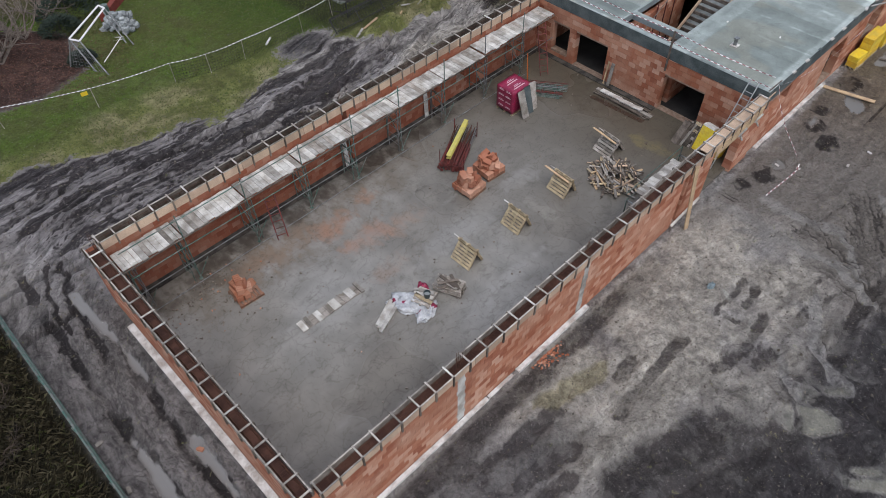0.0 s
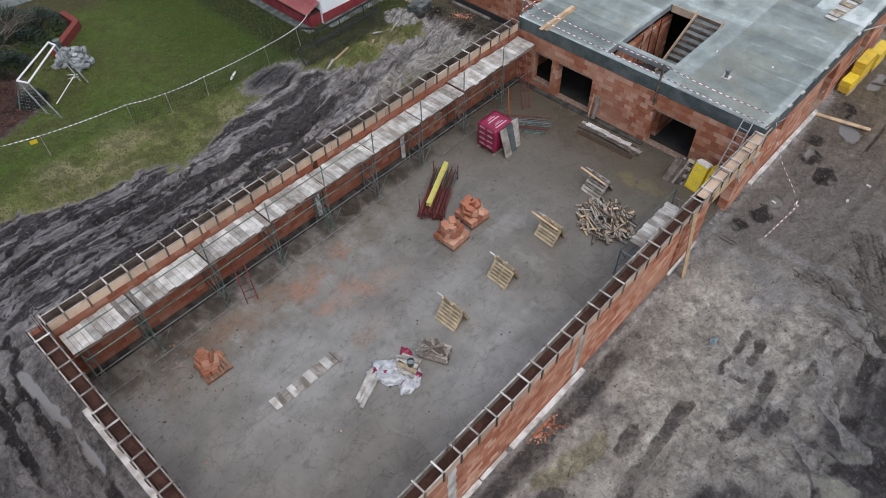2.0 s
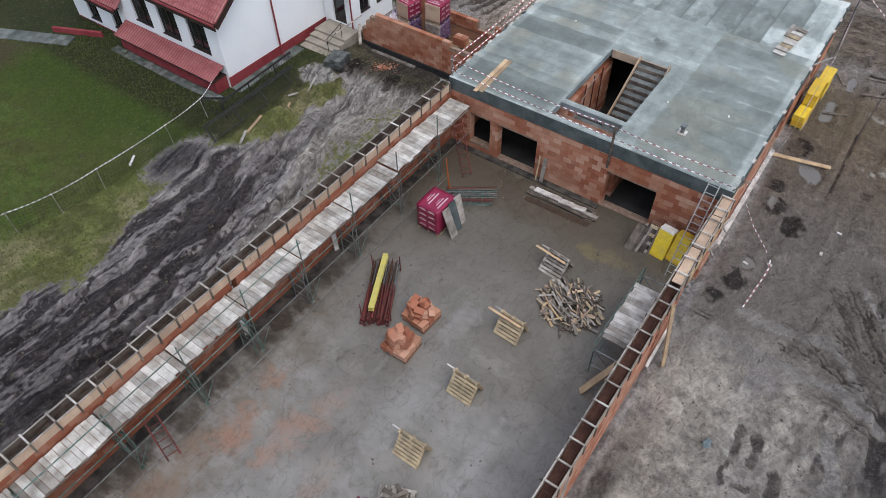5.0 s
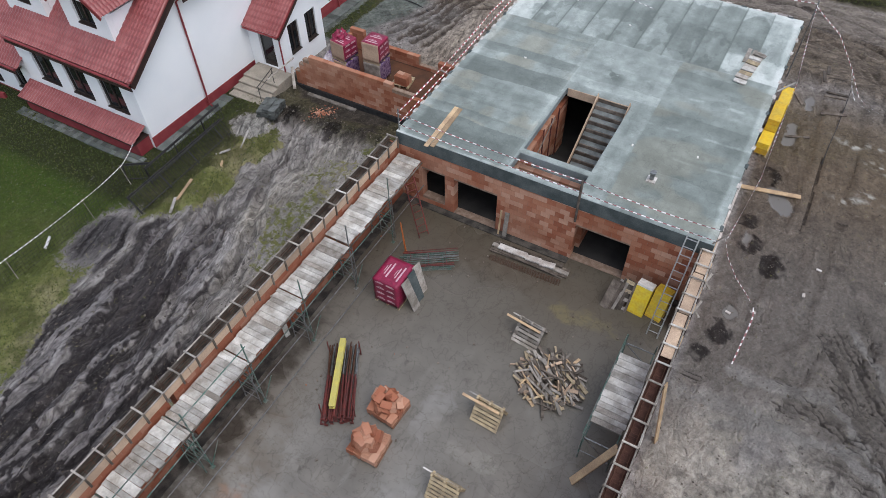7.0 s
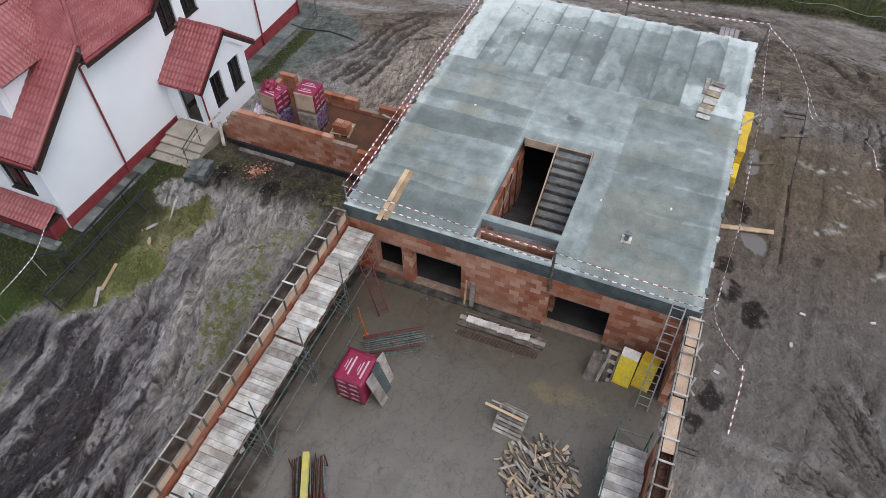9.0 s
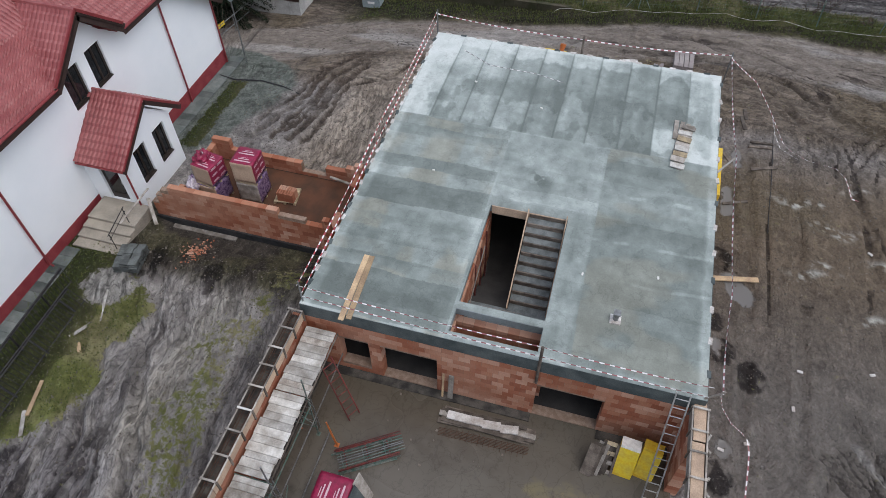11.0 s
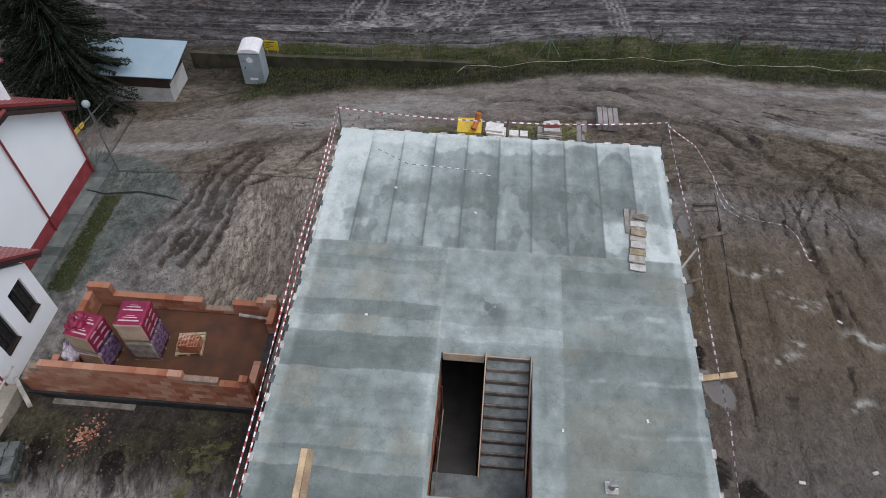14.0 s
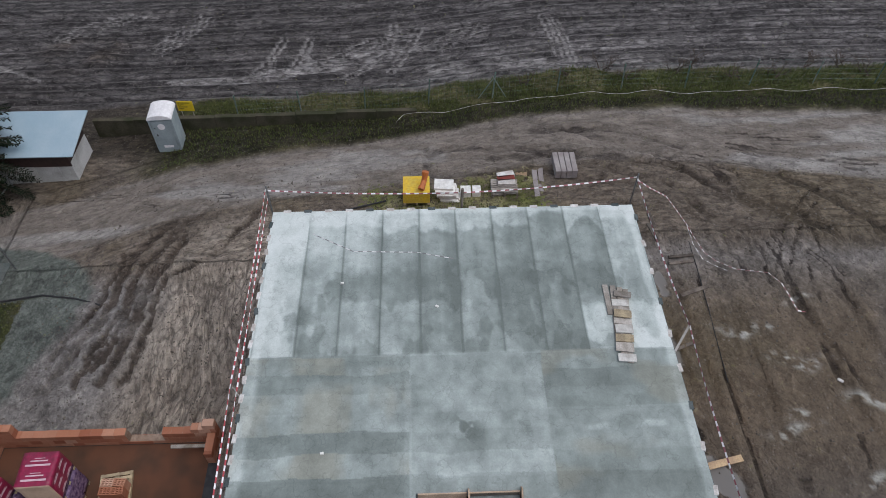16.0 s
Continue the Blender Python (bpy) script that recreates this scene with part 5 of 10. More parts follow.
SX0, SX1, SYA, SYB, SZ = 26.3, 42.2, 7.58, 20.2, 3.42


def slab_pieces(z0, z1, grow=0.0):
    mb = MB()
    ax0, ax1, ay0, ay1 = 26.6, 27.47, 12.55, 15.33
    bx0, bx1 = 27.77, 32.15
    xs, ys = (SX0 - grow, ax0, ax1, bx0, bx1, SX1 + grow), (SYA - grow, ay0, ay1, SYB + grow)
    for i in range(5):
        for j in range(3):
            if j == 1 and i in (1, 3):
                continue
            mb.box(xs[i], xs[i + 1], ys[j], ys[j + 1], z0, z1)
    me = bmesh.new()
    tmp = mb.mesh("tmp", SLAB)
    me.from_mesh(tmp)
    bmesh.ops.remove_doubles(me, verts=me.verts, dist=0.0005)
    inner = [f for f in me.faces if len({tuple(round(c, 3) for c in g.calc_center_median()) for g in me.faces if g is not f and (g.calc_center_median() - f.calc_center_median()).length < 1e-4})]
    bmesh.ops.delete(me, geom=inner, context="FACES")
    me.to_mesh(tmp)
    me.free()
    return tmp


slab_me = slab_pieces(3.12, SZ)
slab_me.name = "ceiling"
ceiling = tagged(new("ceiling", slab_me), "bare grey concrete roof slab with an open stairwell", "roof slab", kind="structure")


def screed():
    """The slab's top, laid in lanes: along the building in the far half, across it in the near half."""
    xs = np.linspace(SX0 + 0.004, SX1 - 0.004, 440)
    ys = np.linspace(SYA + 0.004, SYB - 0.004, 360)
    X, Y = np.meshgrid(xs, ys)
    wob = (fbm(X / 1.3, Y / 1.3, 301) - 0.5) * 0.5
    far = sstep(36.28, 36.36, X + wob * 0.05)

    def lane(q, first, w, seed):
        k = np.floor((q - first) / w)
        f = (q - first) / w - k
        tint = lattice(k * 7.31 + 0.5, k * 0 + seed, seed)
        joint = np.exp(-(np.minimum(f, 1 - f) * w / 0.03) ** 2)
        return tint - 0.5, joint

    te, je = lane(Y + wob * 0.06, 8.85 - 1.253 * 4, 1.253, 311)
    tw, jw = lane(X + wob * 0.25, 26.9, 1.87, 317)
    side = np.where(Y + wob * 0.1 > 15.45, 0.0, np.where(Y + wob * 0.1 < 11.6, 1.0, 0.5))
    cloud = fbm(X / 2.6, Y / 2.6, 331, 5) - 0.5
    patch = fbm(X / 0.9, Y / 0.9, 337, 5) - 0.5
    pale = 0.275 + 0.15 * cloud + 0.16 * patch
    # far half: every lane was floated by itself, and dried from the rims inwards
    f_l = (Y + wob * 0.06 - 8.85) / 1.253
    lane_no, in_lane = np.floor(f_l), f_l - np.floor(f_l)
    dry = lattice(lane_no * 3.7 + 0.5, 0 * X + 4.0, 349)
    end_x = 40.6 + 1.3 * dry + 0.9 * (fbm(Y / 0.45, X / 3.0, 351) - 0.5) - 0.9 * (lane_no == 0) * (np.abs(in_lane - 0.5) * 2) ** 3
    pale_e = pale + 0.04 * te - 0.24 * je - 0.08 * sstep(0.2, 0.0, in_lane) + 0.12 * sstep(13.6, 16.6, Y + wob * 3) - 0.03 * sstep(12.6, 11.4, Y) + 0.26 * (fbm(X / 6.0, Y / 0.4, 341, 4) - 0.5)
    pale_e = pale_e + 0.2 * sstep(-0.12, 0.12, X - end_x) + 0.12 * sstep(15.4, 18.0, Y + wob * 2) * sstep(39.4, 40.8, X + wob * 2)
    pale_e = pale_e - 0.13 * sstep(0.5, 0.56, fbm(X / 1.5, Y / 0.8, 357)) * sstep(39.9, 39.2, X + wob * 2)
    pale_e = pale_e + 0.17 * sstep(18.83, 18.93, Y) + 0.2 * sstep(8.92, 8.8, Y) + 0.24 * sstep(38.2, 37.8, X + wob * 0.6) * sstep(10.16, 10.06, Y)
    # near half: broad soft swathes across the building
    x_s = X + wob * 0.45 + 0.12 * (fbm(X / 0.5, Y / 1.2, 363) - 0.5)
    band_no = np.floor((x_s - 26.4) / 0.62)
    swathe = lattice(band_no * 2.3 + 0.5 + 0 * X, side * 9.0 + np.floor(Y / 40), 353) - 0.5
    swathe = 0.6 * swathe + 0.6 * (fbm(x_s / 0.8, Y / 5.0 + 3 * side, 355, 4) - 0.5)
    swathe = swathe * (0.55 + 0.9 * fbm(X / 1.6, Y / 1.6, 373))
    pale_w = pale - 0.03 * jw + np.where(side == 0, 0.5, np.where(side == 1, 0.24, 0.16)) * swathe + 0.03 * tw
    core = (side == 0.5) * sstep(32.3, 32.8, X + wob)
    pale_w = pale_w - 0.035 + 0.09 * core - 0.035 * (side == 1.0)
    for x_line, half in ((33.9, 0.07), (31.6, 0.05), (29.9, 0.05)):
        pale_w = pale_w + 0.14 * (side == 1.0) * sstep(half * 2, half * 0.6, np.abs(X - x_line + wob * 0.5 + 0.04 * (Y - 9))) * sstep(0.42, 0.6, fbm(Y / 0.8, X * 0 + x_line, 359))
    v = pale_w * (1 - far) + pale_e * far
    for d, w, k in ((Y - SYA, 0.38, 0.18), (SYB - Y, 0.5, 0.17), (X - SX0, 0.25, 0.1), (SX1 - X, 0.3, 0.12), (np.abs(X - 36.3), 0.1, 0.05), (np.abs(Y - 15.5) + 9 * far, 0.12, 0.05), (np.abs(Y - 11.9) + 9 * far, 0.3, 0.07)):
        v = v + k * sstep(w, w * 0.55, d + wob * w * 0.9)
    hole = np.maximum(np.abs(X - 29.6) - 2.8, np.abs(Y - 13.94) - 1.4)
    v = v + 0.08 * sstep(0.5, 0.1, hole + wob * 0.8)
    stain = np.exp(-(((X - 33.9) / 0.36) ** 2 + ((Y - 13.9) / 0.4) ** 2)) * sstep(0.38, 0.55, fbm(X / 0.25, Y / 0.25, 375))
    v = v - 0.34 * stain * (0.5 + fbm(X / 0.3, Y / 0.3, 361))
    ochre = (0.5 * sstep(0.02, 0.16, swathe) * (side == 0) * sstep(0.42, 0.6, fbm(X / 2.2, Y / 1.2, 367)) + 0.35 * (side == 1) * sstep(0.5, 0.62, fbm(X / 1.6, Y / 2.6, 369))) * (1 - far)
    me = bpy.data.meshes.new("screed")
    idx = np.arange(X.size).reshape(X.shape)
    quads = np.stack((idx[:-1, :-1], idx[:-1, 1:], idx[1:, 1:], idx[1:, :-1]), -1).reshape(-1, 4)
    cx, cy = X.ravel()[quads].mean(1), Y.ravel()[quads].mean(1)
    hx, hy = 0.5 * (xs[1] - xs[0]), 0.5 * (ys[1] - ys[0])
    ok = ~(((cx > 26.6 - hx) & (cx < 27.47 + hx) & (cy > 12.55 - hy) & (cy < 15.33 + hy)) | ((cx > 27.77 - hx) & (cx < 32.15 + hx) & (cy > 12.55 - hy) & (cy < 15.3 + hy)))
    quads = quads[ok]
    Z = SZ + 0.005 + 0.012 * (fbm(X / 0.8, Y / 0.8, 371) - 0.3).clip(0, 1) - 0.004 * je * far
    me.vertices.add(X.size)
    me.vertices.foreach_set("co", np.stack((X, Y, Z), -1).ravel())
    me.loops.add(quads.size)
    me.loops.foreach_set("vertex_index", quads.ravel())
    me.polygons.add(len(quads))
    me.polygons.foreach_set("loop_start", np.arange(0, quads.size, 4))
    me.polygons.foreach_set("use_smooth", np.ones(len(quads), bool))
    for nm, val in (("pale", v), ("ochre", ochre)):
        a = me.attributes.new(nm, "FLOAT", "POINT")
        a.data.foreach_set("value", val.ravel())
    me.materials.append(SCREED)
    me.update(calc_edges=True)
    ob = new("screed", me)
    ob.parent = ceiling


screed()
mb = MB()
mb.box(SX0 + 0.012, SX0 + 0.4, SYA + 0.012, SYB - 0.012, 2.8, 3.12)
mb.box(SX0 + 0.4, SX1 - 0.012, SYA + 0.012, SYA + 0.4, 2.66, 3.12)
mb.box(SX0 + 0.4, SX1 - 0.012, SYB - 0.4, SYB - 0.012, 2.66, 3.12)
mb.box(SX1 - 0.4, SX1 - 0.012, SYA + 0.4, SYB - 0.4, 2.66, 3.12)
tagged(part("trim_ring_beam", mb, BAND), "dark concrete ring beam under the slab", "beam", kind="structure")
mb = MB()   # a dark skin on the slab's west and south faces
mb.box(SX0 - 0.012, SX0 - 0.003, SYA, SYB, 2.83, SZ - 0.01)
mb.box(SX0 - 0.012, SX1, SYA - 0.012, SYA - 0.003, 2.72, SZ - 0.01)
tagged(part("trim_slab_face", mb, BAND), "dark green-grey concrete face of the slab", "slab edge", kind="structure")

# concrete stairs: upper flight down to a landing, lower flight back under it
mb = MB()
for k in range(10):
    x1 = 32.15 - 0.305 * k
    z1 = SZ - 0.172 * (k + 1)
    mb.box(x1 - 0.305, x1, 12.62, 13.92, z1 - 0.3, z1)
mb.box(27.77, 29.1, 12.56, 15.3, 1.45, 1.7)
WET_STEP = plain("wet raw concrete", (0.09, 0.1, 0.1), (0.17, 0.185, 0.185), 0.5, scale=2.5, fine=25.0)
stairs = tagged(part("stairs", mb, WET_STEP), "raw concrete staircase with dark wet treads", "stairs", kind="structure")
# riser boards, dark and thick to draw the shadow line under each tread
for k in range(10):
    x1 = 32.15 - 0.305 * k
    z1 = SZ - 0.172 * (k + 1)
    b2 = MB()
    b2.box(x1 - 0.05, x1 - 0.004, 12.64, 13.9, z1 + 0.004, z1 + 0.16 + 0.012 * (k % 2))
    part("riser_board", b2, TIMBER_DARK, stairs)
for y in (12.585, 13.955):
    b2 = MB()
    b2.beam((32.2, y, 3.52), (29.05, y, 1.78), 0.035, 0.26)
    part("stringer_board", b2, TIMBER_ROSE, stairs)

# lower flight: the stairwell's shade is put into its near-black colour
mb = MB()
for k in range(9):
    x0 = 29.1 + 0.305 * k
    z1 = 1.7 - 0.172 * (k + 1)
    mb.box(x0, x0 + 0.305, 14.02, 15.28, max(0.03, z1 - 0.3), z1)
tagged(part("stairs", mb, INSIDE), "lower flight of the concrete staircase, stairwell shade in its colour", "stairs", kind="structure")

for y0, y1, x in ((12.62, 13.96, 32.11), (14.0, 15.26, 32.11)):
    mb = MB(); mb.box(x, x + 0.035, y0, y1, 3.06, 3.44)
    tagged(part("trim_shutter", mb, TIMBER_ROSE), "shuttering board left at the head of the stairwell", "board", kind="structure")
# strip footings that show along the walls
for x0, x1, y0, y1, z in ((1.52, 1.78, 8.3, 18.9, 0.03), (3.0, 8.9, 7.31, 7.47, 0.02), (8.95, 10.2, 7.34, 7.47, 0.0), (10.4, 14.4, 7.29, 7.47, 0.04), (27.0, 34.0, 7.4, 7.58, 0.02)):
    mb = MB()
    mb.box(x0, x1, y0, y1, -0.3, z)
    tagged(part("trim_footing", mb, STRIP), "chalky white edge of the foundation insulation", "foundation", kind="structure")
# upstand in a near-black colour that includes the shade at the wall foot
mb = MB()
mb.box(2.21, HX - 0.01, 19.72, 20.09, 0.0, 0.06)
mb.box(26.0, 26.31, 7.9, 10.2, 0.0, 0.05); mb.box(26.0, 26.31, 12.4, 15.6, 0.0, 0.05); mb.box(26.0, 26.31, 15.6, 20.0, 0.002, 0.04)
tagged(part("trim_upstand", mb, UPSTAND), "dark damp concrete upstand, wall-foot shade in its colour", "upstand", kind="structure")


# ---- ring beam shuttering on the hall walls ----
def shuttering(name, a, b, inner_mat, outer_mat, z0, label, bed_mat):
    """Two boards along the wall from a to b, held by cross battens, with the cage of bars between."""
    th = thing(name, label, "formwork", "ring beam shuttering")
    a, b = Vector(a), Vector(b)
    d = (b - a).normalized()
    side = Vector((-d.y, d.x, 0))
    L = (b - a).length
    n = max(1, round(L / 3.0))
    for s, mt, drop in ((1, inner_mat, 0.0), (-1, outer_mat, 0.0)):
        for k in range(n):
            p = a + d * (L * k / n + 0.01) + side * 0.215 * s
            q = a + d * (L * (k + 1) / n - 0.01) + side * 0.215 * s
            mb = MB()
            jit = random.uniform(-0.02, 0.02)
            mb.beam(p + Vector((0, 0, z0 + 0.14 + jit)), q + Vector((0, 0, z0 + 0.14 + jit * 0.5)), 0.03, 0.36)
            part("shutter_board", mb, mt, th)
            mb = MB()
            mb.beam(p + Vector((0, 0, z0 + 0.332 + jit)), q + Vector((0, 0, z0 + 0.332 + jit * 0.5)), 0.045, 0.022)
            part("cap_lath", mb, TIMBER_GREY, th)
    steps = round(L / 0.72)
    for k in range(steps + 1):
        c = a + d * (L * k / steps if 0 < k < steps else (0.06 if k == 0 else L - 0.06)) + d * random.uniform(-0.06, 0.06) * (0 < k < steps)
        w = random.uniform(0.0, 0.06)
        mb = MB()
        mb.beam(c - side * (0.225 + 0.5 * w) + Vector((0, 0, FORM + 0.03)), c + side * (0.225 + random.uniform(0, 0.03)) + Vector((0, 0, FORM + 0.03)), 0.055, 0.035)
        part("cross_batten", mb, TIMBER_GREY if random.random() < 0.8 else TIMBER_PALE, th)
        for s in (1, -1):
            mb = MB()
            mb.beam(c + side * 0.252 * s + Vector((0, 0, z0 - 0.12)), c + side * 0.252 * s + Vector((0, 0, FORM + 0.01)), 0.06, 0.04)
            part("clamp_batten", mb, TIMBER_DARK, th)
    # added dark strip: damp wall head and the shade between the boards
    mb = MB()
    mb.beam(a + d * 0.03 + Vector((0, 0, z0 + 0.015)), b - d * 0.03 + Vector((0, 0, z0 + 0.015)), 0.39, 0.02)
    part("bed", mb, bed_mat, th, "dark damp strip on the wall head, shade between the boards in its colour")
    cage = MB()
    for s in (-0.12, 0.12):
        for z in (z0 + 0.06, z0 + 0.24):
            cage.bar(a + side * s + Vector((0, 0, z)), b + side * s + Vector((0, 0, z)), 0.009, 4)
    for k in range(int(L / 0.3)):
        c = a + d * (0.15 + 0.3 * k)
        for s in (-0.12, 0.12):
            cage.bar(c + side * s + Vector((0, 0, z0 + 0.05)), c + side * s + Vector((0, 0, z0 + 0.25)), 0.006, 4)
        for z in (z0 + 0.05, z0 + 0.25):
            cage.bar(c - side * 0.12 + Vector((0, 0, z)), c + side * 0.12 + Vector((0, 0, z)), 0.006, 4)
    part("bar_cage", cage, REBAR, th, "rusty reinforcement cage")
    return th


shuttering("shuttering", (WX0 + 0.2, SY0 + 0.19, 0), (WX0 + 0.2, NY1 - 0.2, 0), TIMBER_GREY, TIMBER_GREY, TOP, "grey board shuttering with cross battens on the end wall", BED_RED)
shuttering("shuttering", (2.3, 7.69, 0), (26.2, 7.69, 0), TIMBER_GREY, TIMBER_ROSE, TOP, "dark board shuttering with battens on the long wall", BED_RED)
shuttering("shuttering", (26.2, 20.3, 0), (2.25, 20.3, 0), TIMBER_ROSE, TIMBER_DARK, TOP, "pink-tinged board shuttering above the scaffold", UPSTAND)


for k in range(3):
    mb = MB(); mb.box(-0.9, 0.9, -0.17, 0.17, 0, 0.03)
    one("board", mb, TIMBER_ROSE, "pinkish board laid between the shuttering over the gateway", "board", "boards over the gateway", m=pose(22.35 + 1.85 * k, 7.69, TOP + 0.27, 0, 0, random.uniform(-1, 1)))

# ---- scaffold along the north wall ----
PZ = 2.45


def scaffold():
    th = thing("scaffold", "green tube scaffold with limed planks along the brick wall", "scaffolding")
    posts = [2.55, 4.75, 7.5, 10.2, 12.85, 15.5, 18.3, 21.0, 23.7]
    tube = 0.024
    for x in posts:
        for y in (18.98, 19.98):
            mb = MB()
            up = 3.55 if (y < 19.5 and x > 3) else PZ - 0.04
            mb.bar((x, y, 0.0), (x + random.uniform(-0.03, 0.03), y, up), tube)
            mb.box(x - 0.07, x + 0.07, y - 0.07, y + 0.07, 0.0, 0.015)
            part("post", mb, STEEL_GREEN if random.random() < 0.6 else STEEL_GREY, th)
        mb = MB()
        mb.bar((x, 18.9, PZ - 0.07), (x, 20.05, PZ - 0.07), tube)
        mb.bar((x, 18.98, 0.5), (x, 19.98, 0.5), tube * 0.8)
        mb.bar((x, 18.98, 0.55), (x, 19.98, 1.9), tube * 0.8)
        mb.bar((x, 18.98, 1.4), (x, 19.98, 1.4), tube * 0.8)
        part("cross_frame", mb, STEEL_GREEN, th)
        # the neighbouring trestle stands close by, turned a little
        s = random.choice((-1, 1)) * random.uniform(0.16, 0.26)
        mb = MB()
        for y in (19.02, 19.7):
            mb.bar((x + s, y, 0.0), (x + s * 0.8, y, PZ - 0.05), tube * 0.9)
        for z in (0.35, 0.8, 1.25, 1.7, 2.15):
            mb.bar((x + s, 19.02, z), (x + s, 19.7, z + 0.02), tube * 0.6)
        mb.bar((x, 18.96, 0.4), (x + s, 19.02, 1.3), tube * 0.7)
        mb.bar((x, 18.96, 2.2), (x + s, 19.02, 1.4), tube * 0.7)
        part("trestle", mb, STEEL_GREEN if random.random() < 0.5 else STEEL_GREY, th)
    for a, b in zip(posts[:-1], posts[1:]):
        for y, z, mt in ((18.96, 1.05, STEEL_GREY), (18.96, 1.95, STEEL_GREEN), (18.94, 3.35, STEEL_GREEN), (18.55, 0.32, STEEL_GREY)):
            if z == 3.35 and a > 14:
                continue
            mb = MB()
            mb.bar((a - 0.05, y, z), (b + 0.05, y, z + random.uniform(-0.03, 0.03)), tube * 0.9)
            part("rail", mb, mt, th)
        mb = MB()
        mb.bar((a, 18.95, 0.15), (a + 0.55, 18.95, 0.9), tube * 0.8)
        part("brace", mb, STEEL_GREEN, th)
    mb = MB()
    mb.bar((23.7, 18.96, 1.05), (26.2, 18.96, 1.1), tube * 0.9)
    part("rail", mb, STEEL_GREY, th)
    posts2 = posts[1:] + [26.15]
    a = 2.35
    for b in posts2:
        x = a + 0.03
        z = PZ + random.uniform(-0.03, 0.05)
        while x < b - 0.06:
            w = min(random.choice((0.17, 0.2, 0.24, 0.28)), b - 0.02 - x)
            y0, y1 = 18.97 + random.uniform(-0.04, 0.04), 20.02 + random.uniform(-0.04, 0.02)
            mb = MB()
            mb.box(x, x + w - 0.012, y0, y1, z + random.uniform(-0.006, 0.012), z + 0.04)
            part("plank", mb, TIMBER_PALE if random.random() < 0.8 else TIMBER_GREY, th)
            x += w
        mb = MB()
        mb.box(a + 0.02, b - 0.02, 18.93, 18.96, PZ - 0.06, PZ - 0.005)
        part("edge_board", mb, TIMBER_DARK, th)
        a = b
    return th


scaffold()

for x in (13.0, 17.95):
    mb = MB()
    mb.beam((x, 19.9, 0.0), (x + 0.05, 20.06, 2.4), 0.2, 0.03)
    one("board", mb, TIMBER_PALE, "pale plank leaning upright on the brick wall", "plank", "planks on the north wall")


def ladder(name, foot, top, width, rungs, mat, label):
    th = thing(name, label, "ladder")
    f, t = Vector(foot), Vector(top)
    d = (t - f).normalized()
    side = d.cross(Vector((0, 0, 1))).normalized() * width / 2
    for s in (-1, 1):
        mb = MB()
        mb.bar(f + side * s, t + side * s, 0.025)
        part("stile", mb, mat, th)
    for k in range(rungs):
        p = f + (t - f) * ((k + 0.6) / (rungs + 0.3))
        mb = MB()
        mb.bar(p - side, p + side, 0.017)
        part("rung", mb, mat, th)
    return th


ladder("ladder", (8.3, 18.4, 0), (8.55, 19.2, 1.75), 0.42, 6, STEEL_RED, "short red iron ladder leaning on the scaffold")
ladder("ladder", (24.6, 18.05, 0), (25.1, 18.95, 2.4), 0.42, 8, STEEL_RED, "red iron ladder up to the scaffold planks")
ladder("ladder", (24.33, 8.36, 0), (26.18, 8.3, 3.72), 0.4, 13, ALU, "aluminium ladder leaning on the concrete slab")


# ---- pallets and what stands on them ----
def pallet_parts(th, w=1.0, d=1.0, mat=PALLET, m=Matrix(), slats=7):
    """A timber pallet lying in its own plane, its foot at z = 0."""
    for k in range(slats):
        x = -w / 2 + (k + 0.5) * w / slats
        mb = MB()
        mb.box(x - w / slats * 0.36, x + w / slats * 0.36, -d / 2, d / 2, 0.1, 0.122, 0, m)
        part("slat", mb, mat, th)
    for y in (-d / 2 + 0.05, 0, d / 2 - 0.05):
        mb = MB()
        mb.box(-w / 2, w / 2, y - 0.045, y + 0.045, 0.022, 0.1, 0, m)
        part("stringer", mb, mat, th)
    for y in (-d / 2 + 0.05, 0, d / 2 - 0.05):
        mb = MB()
        mb.box(-w / 2, w / 2, y - 0.05, y + 0.05, 0.0, 0.022, 0, m)
        part("bottom_board", mb, mat, th)


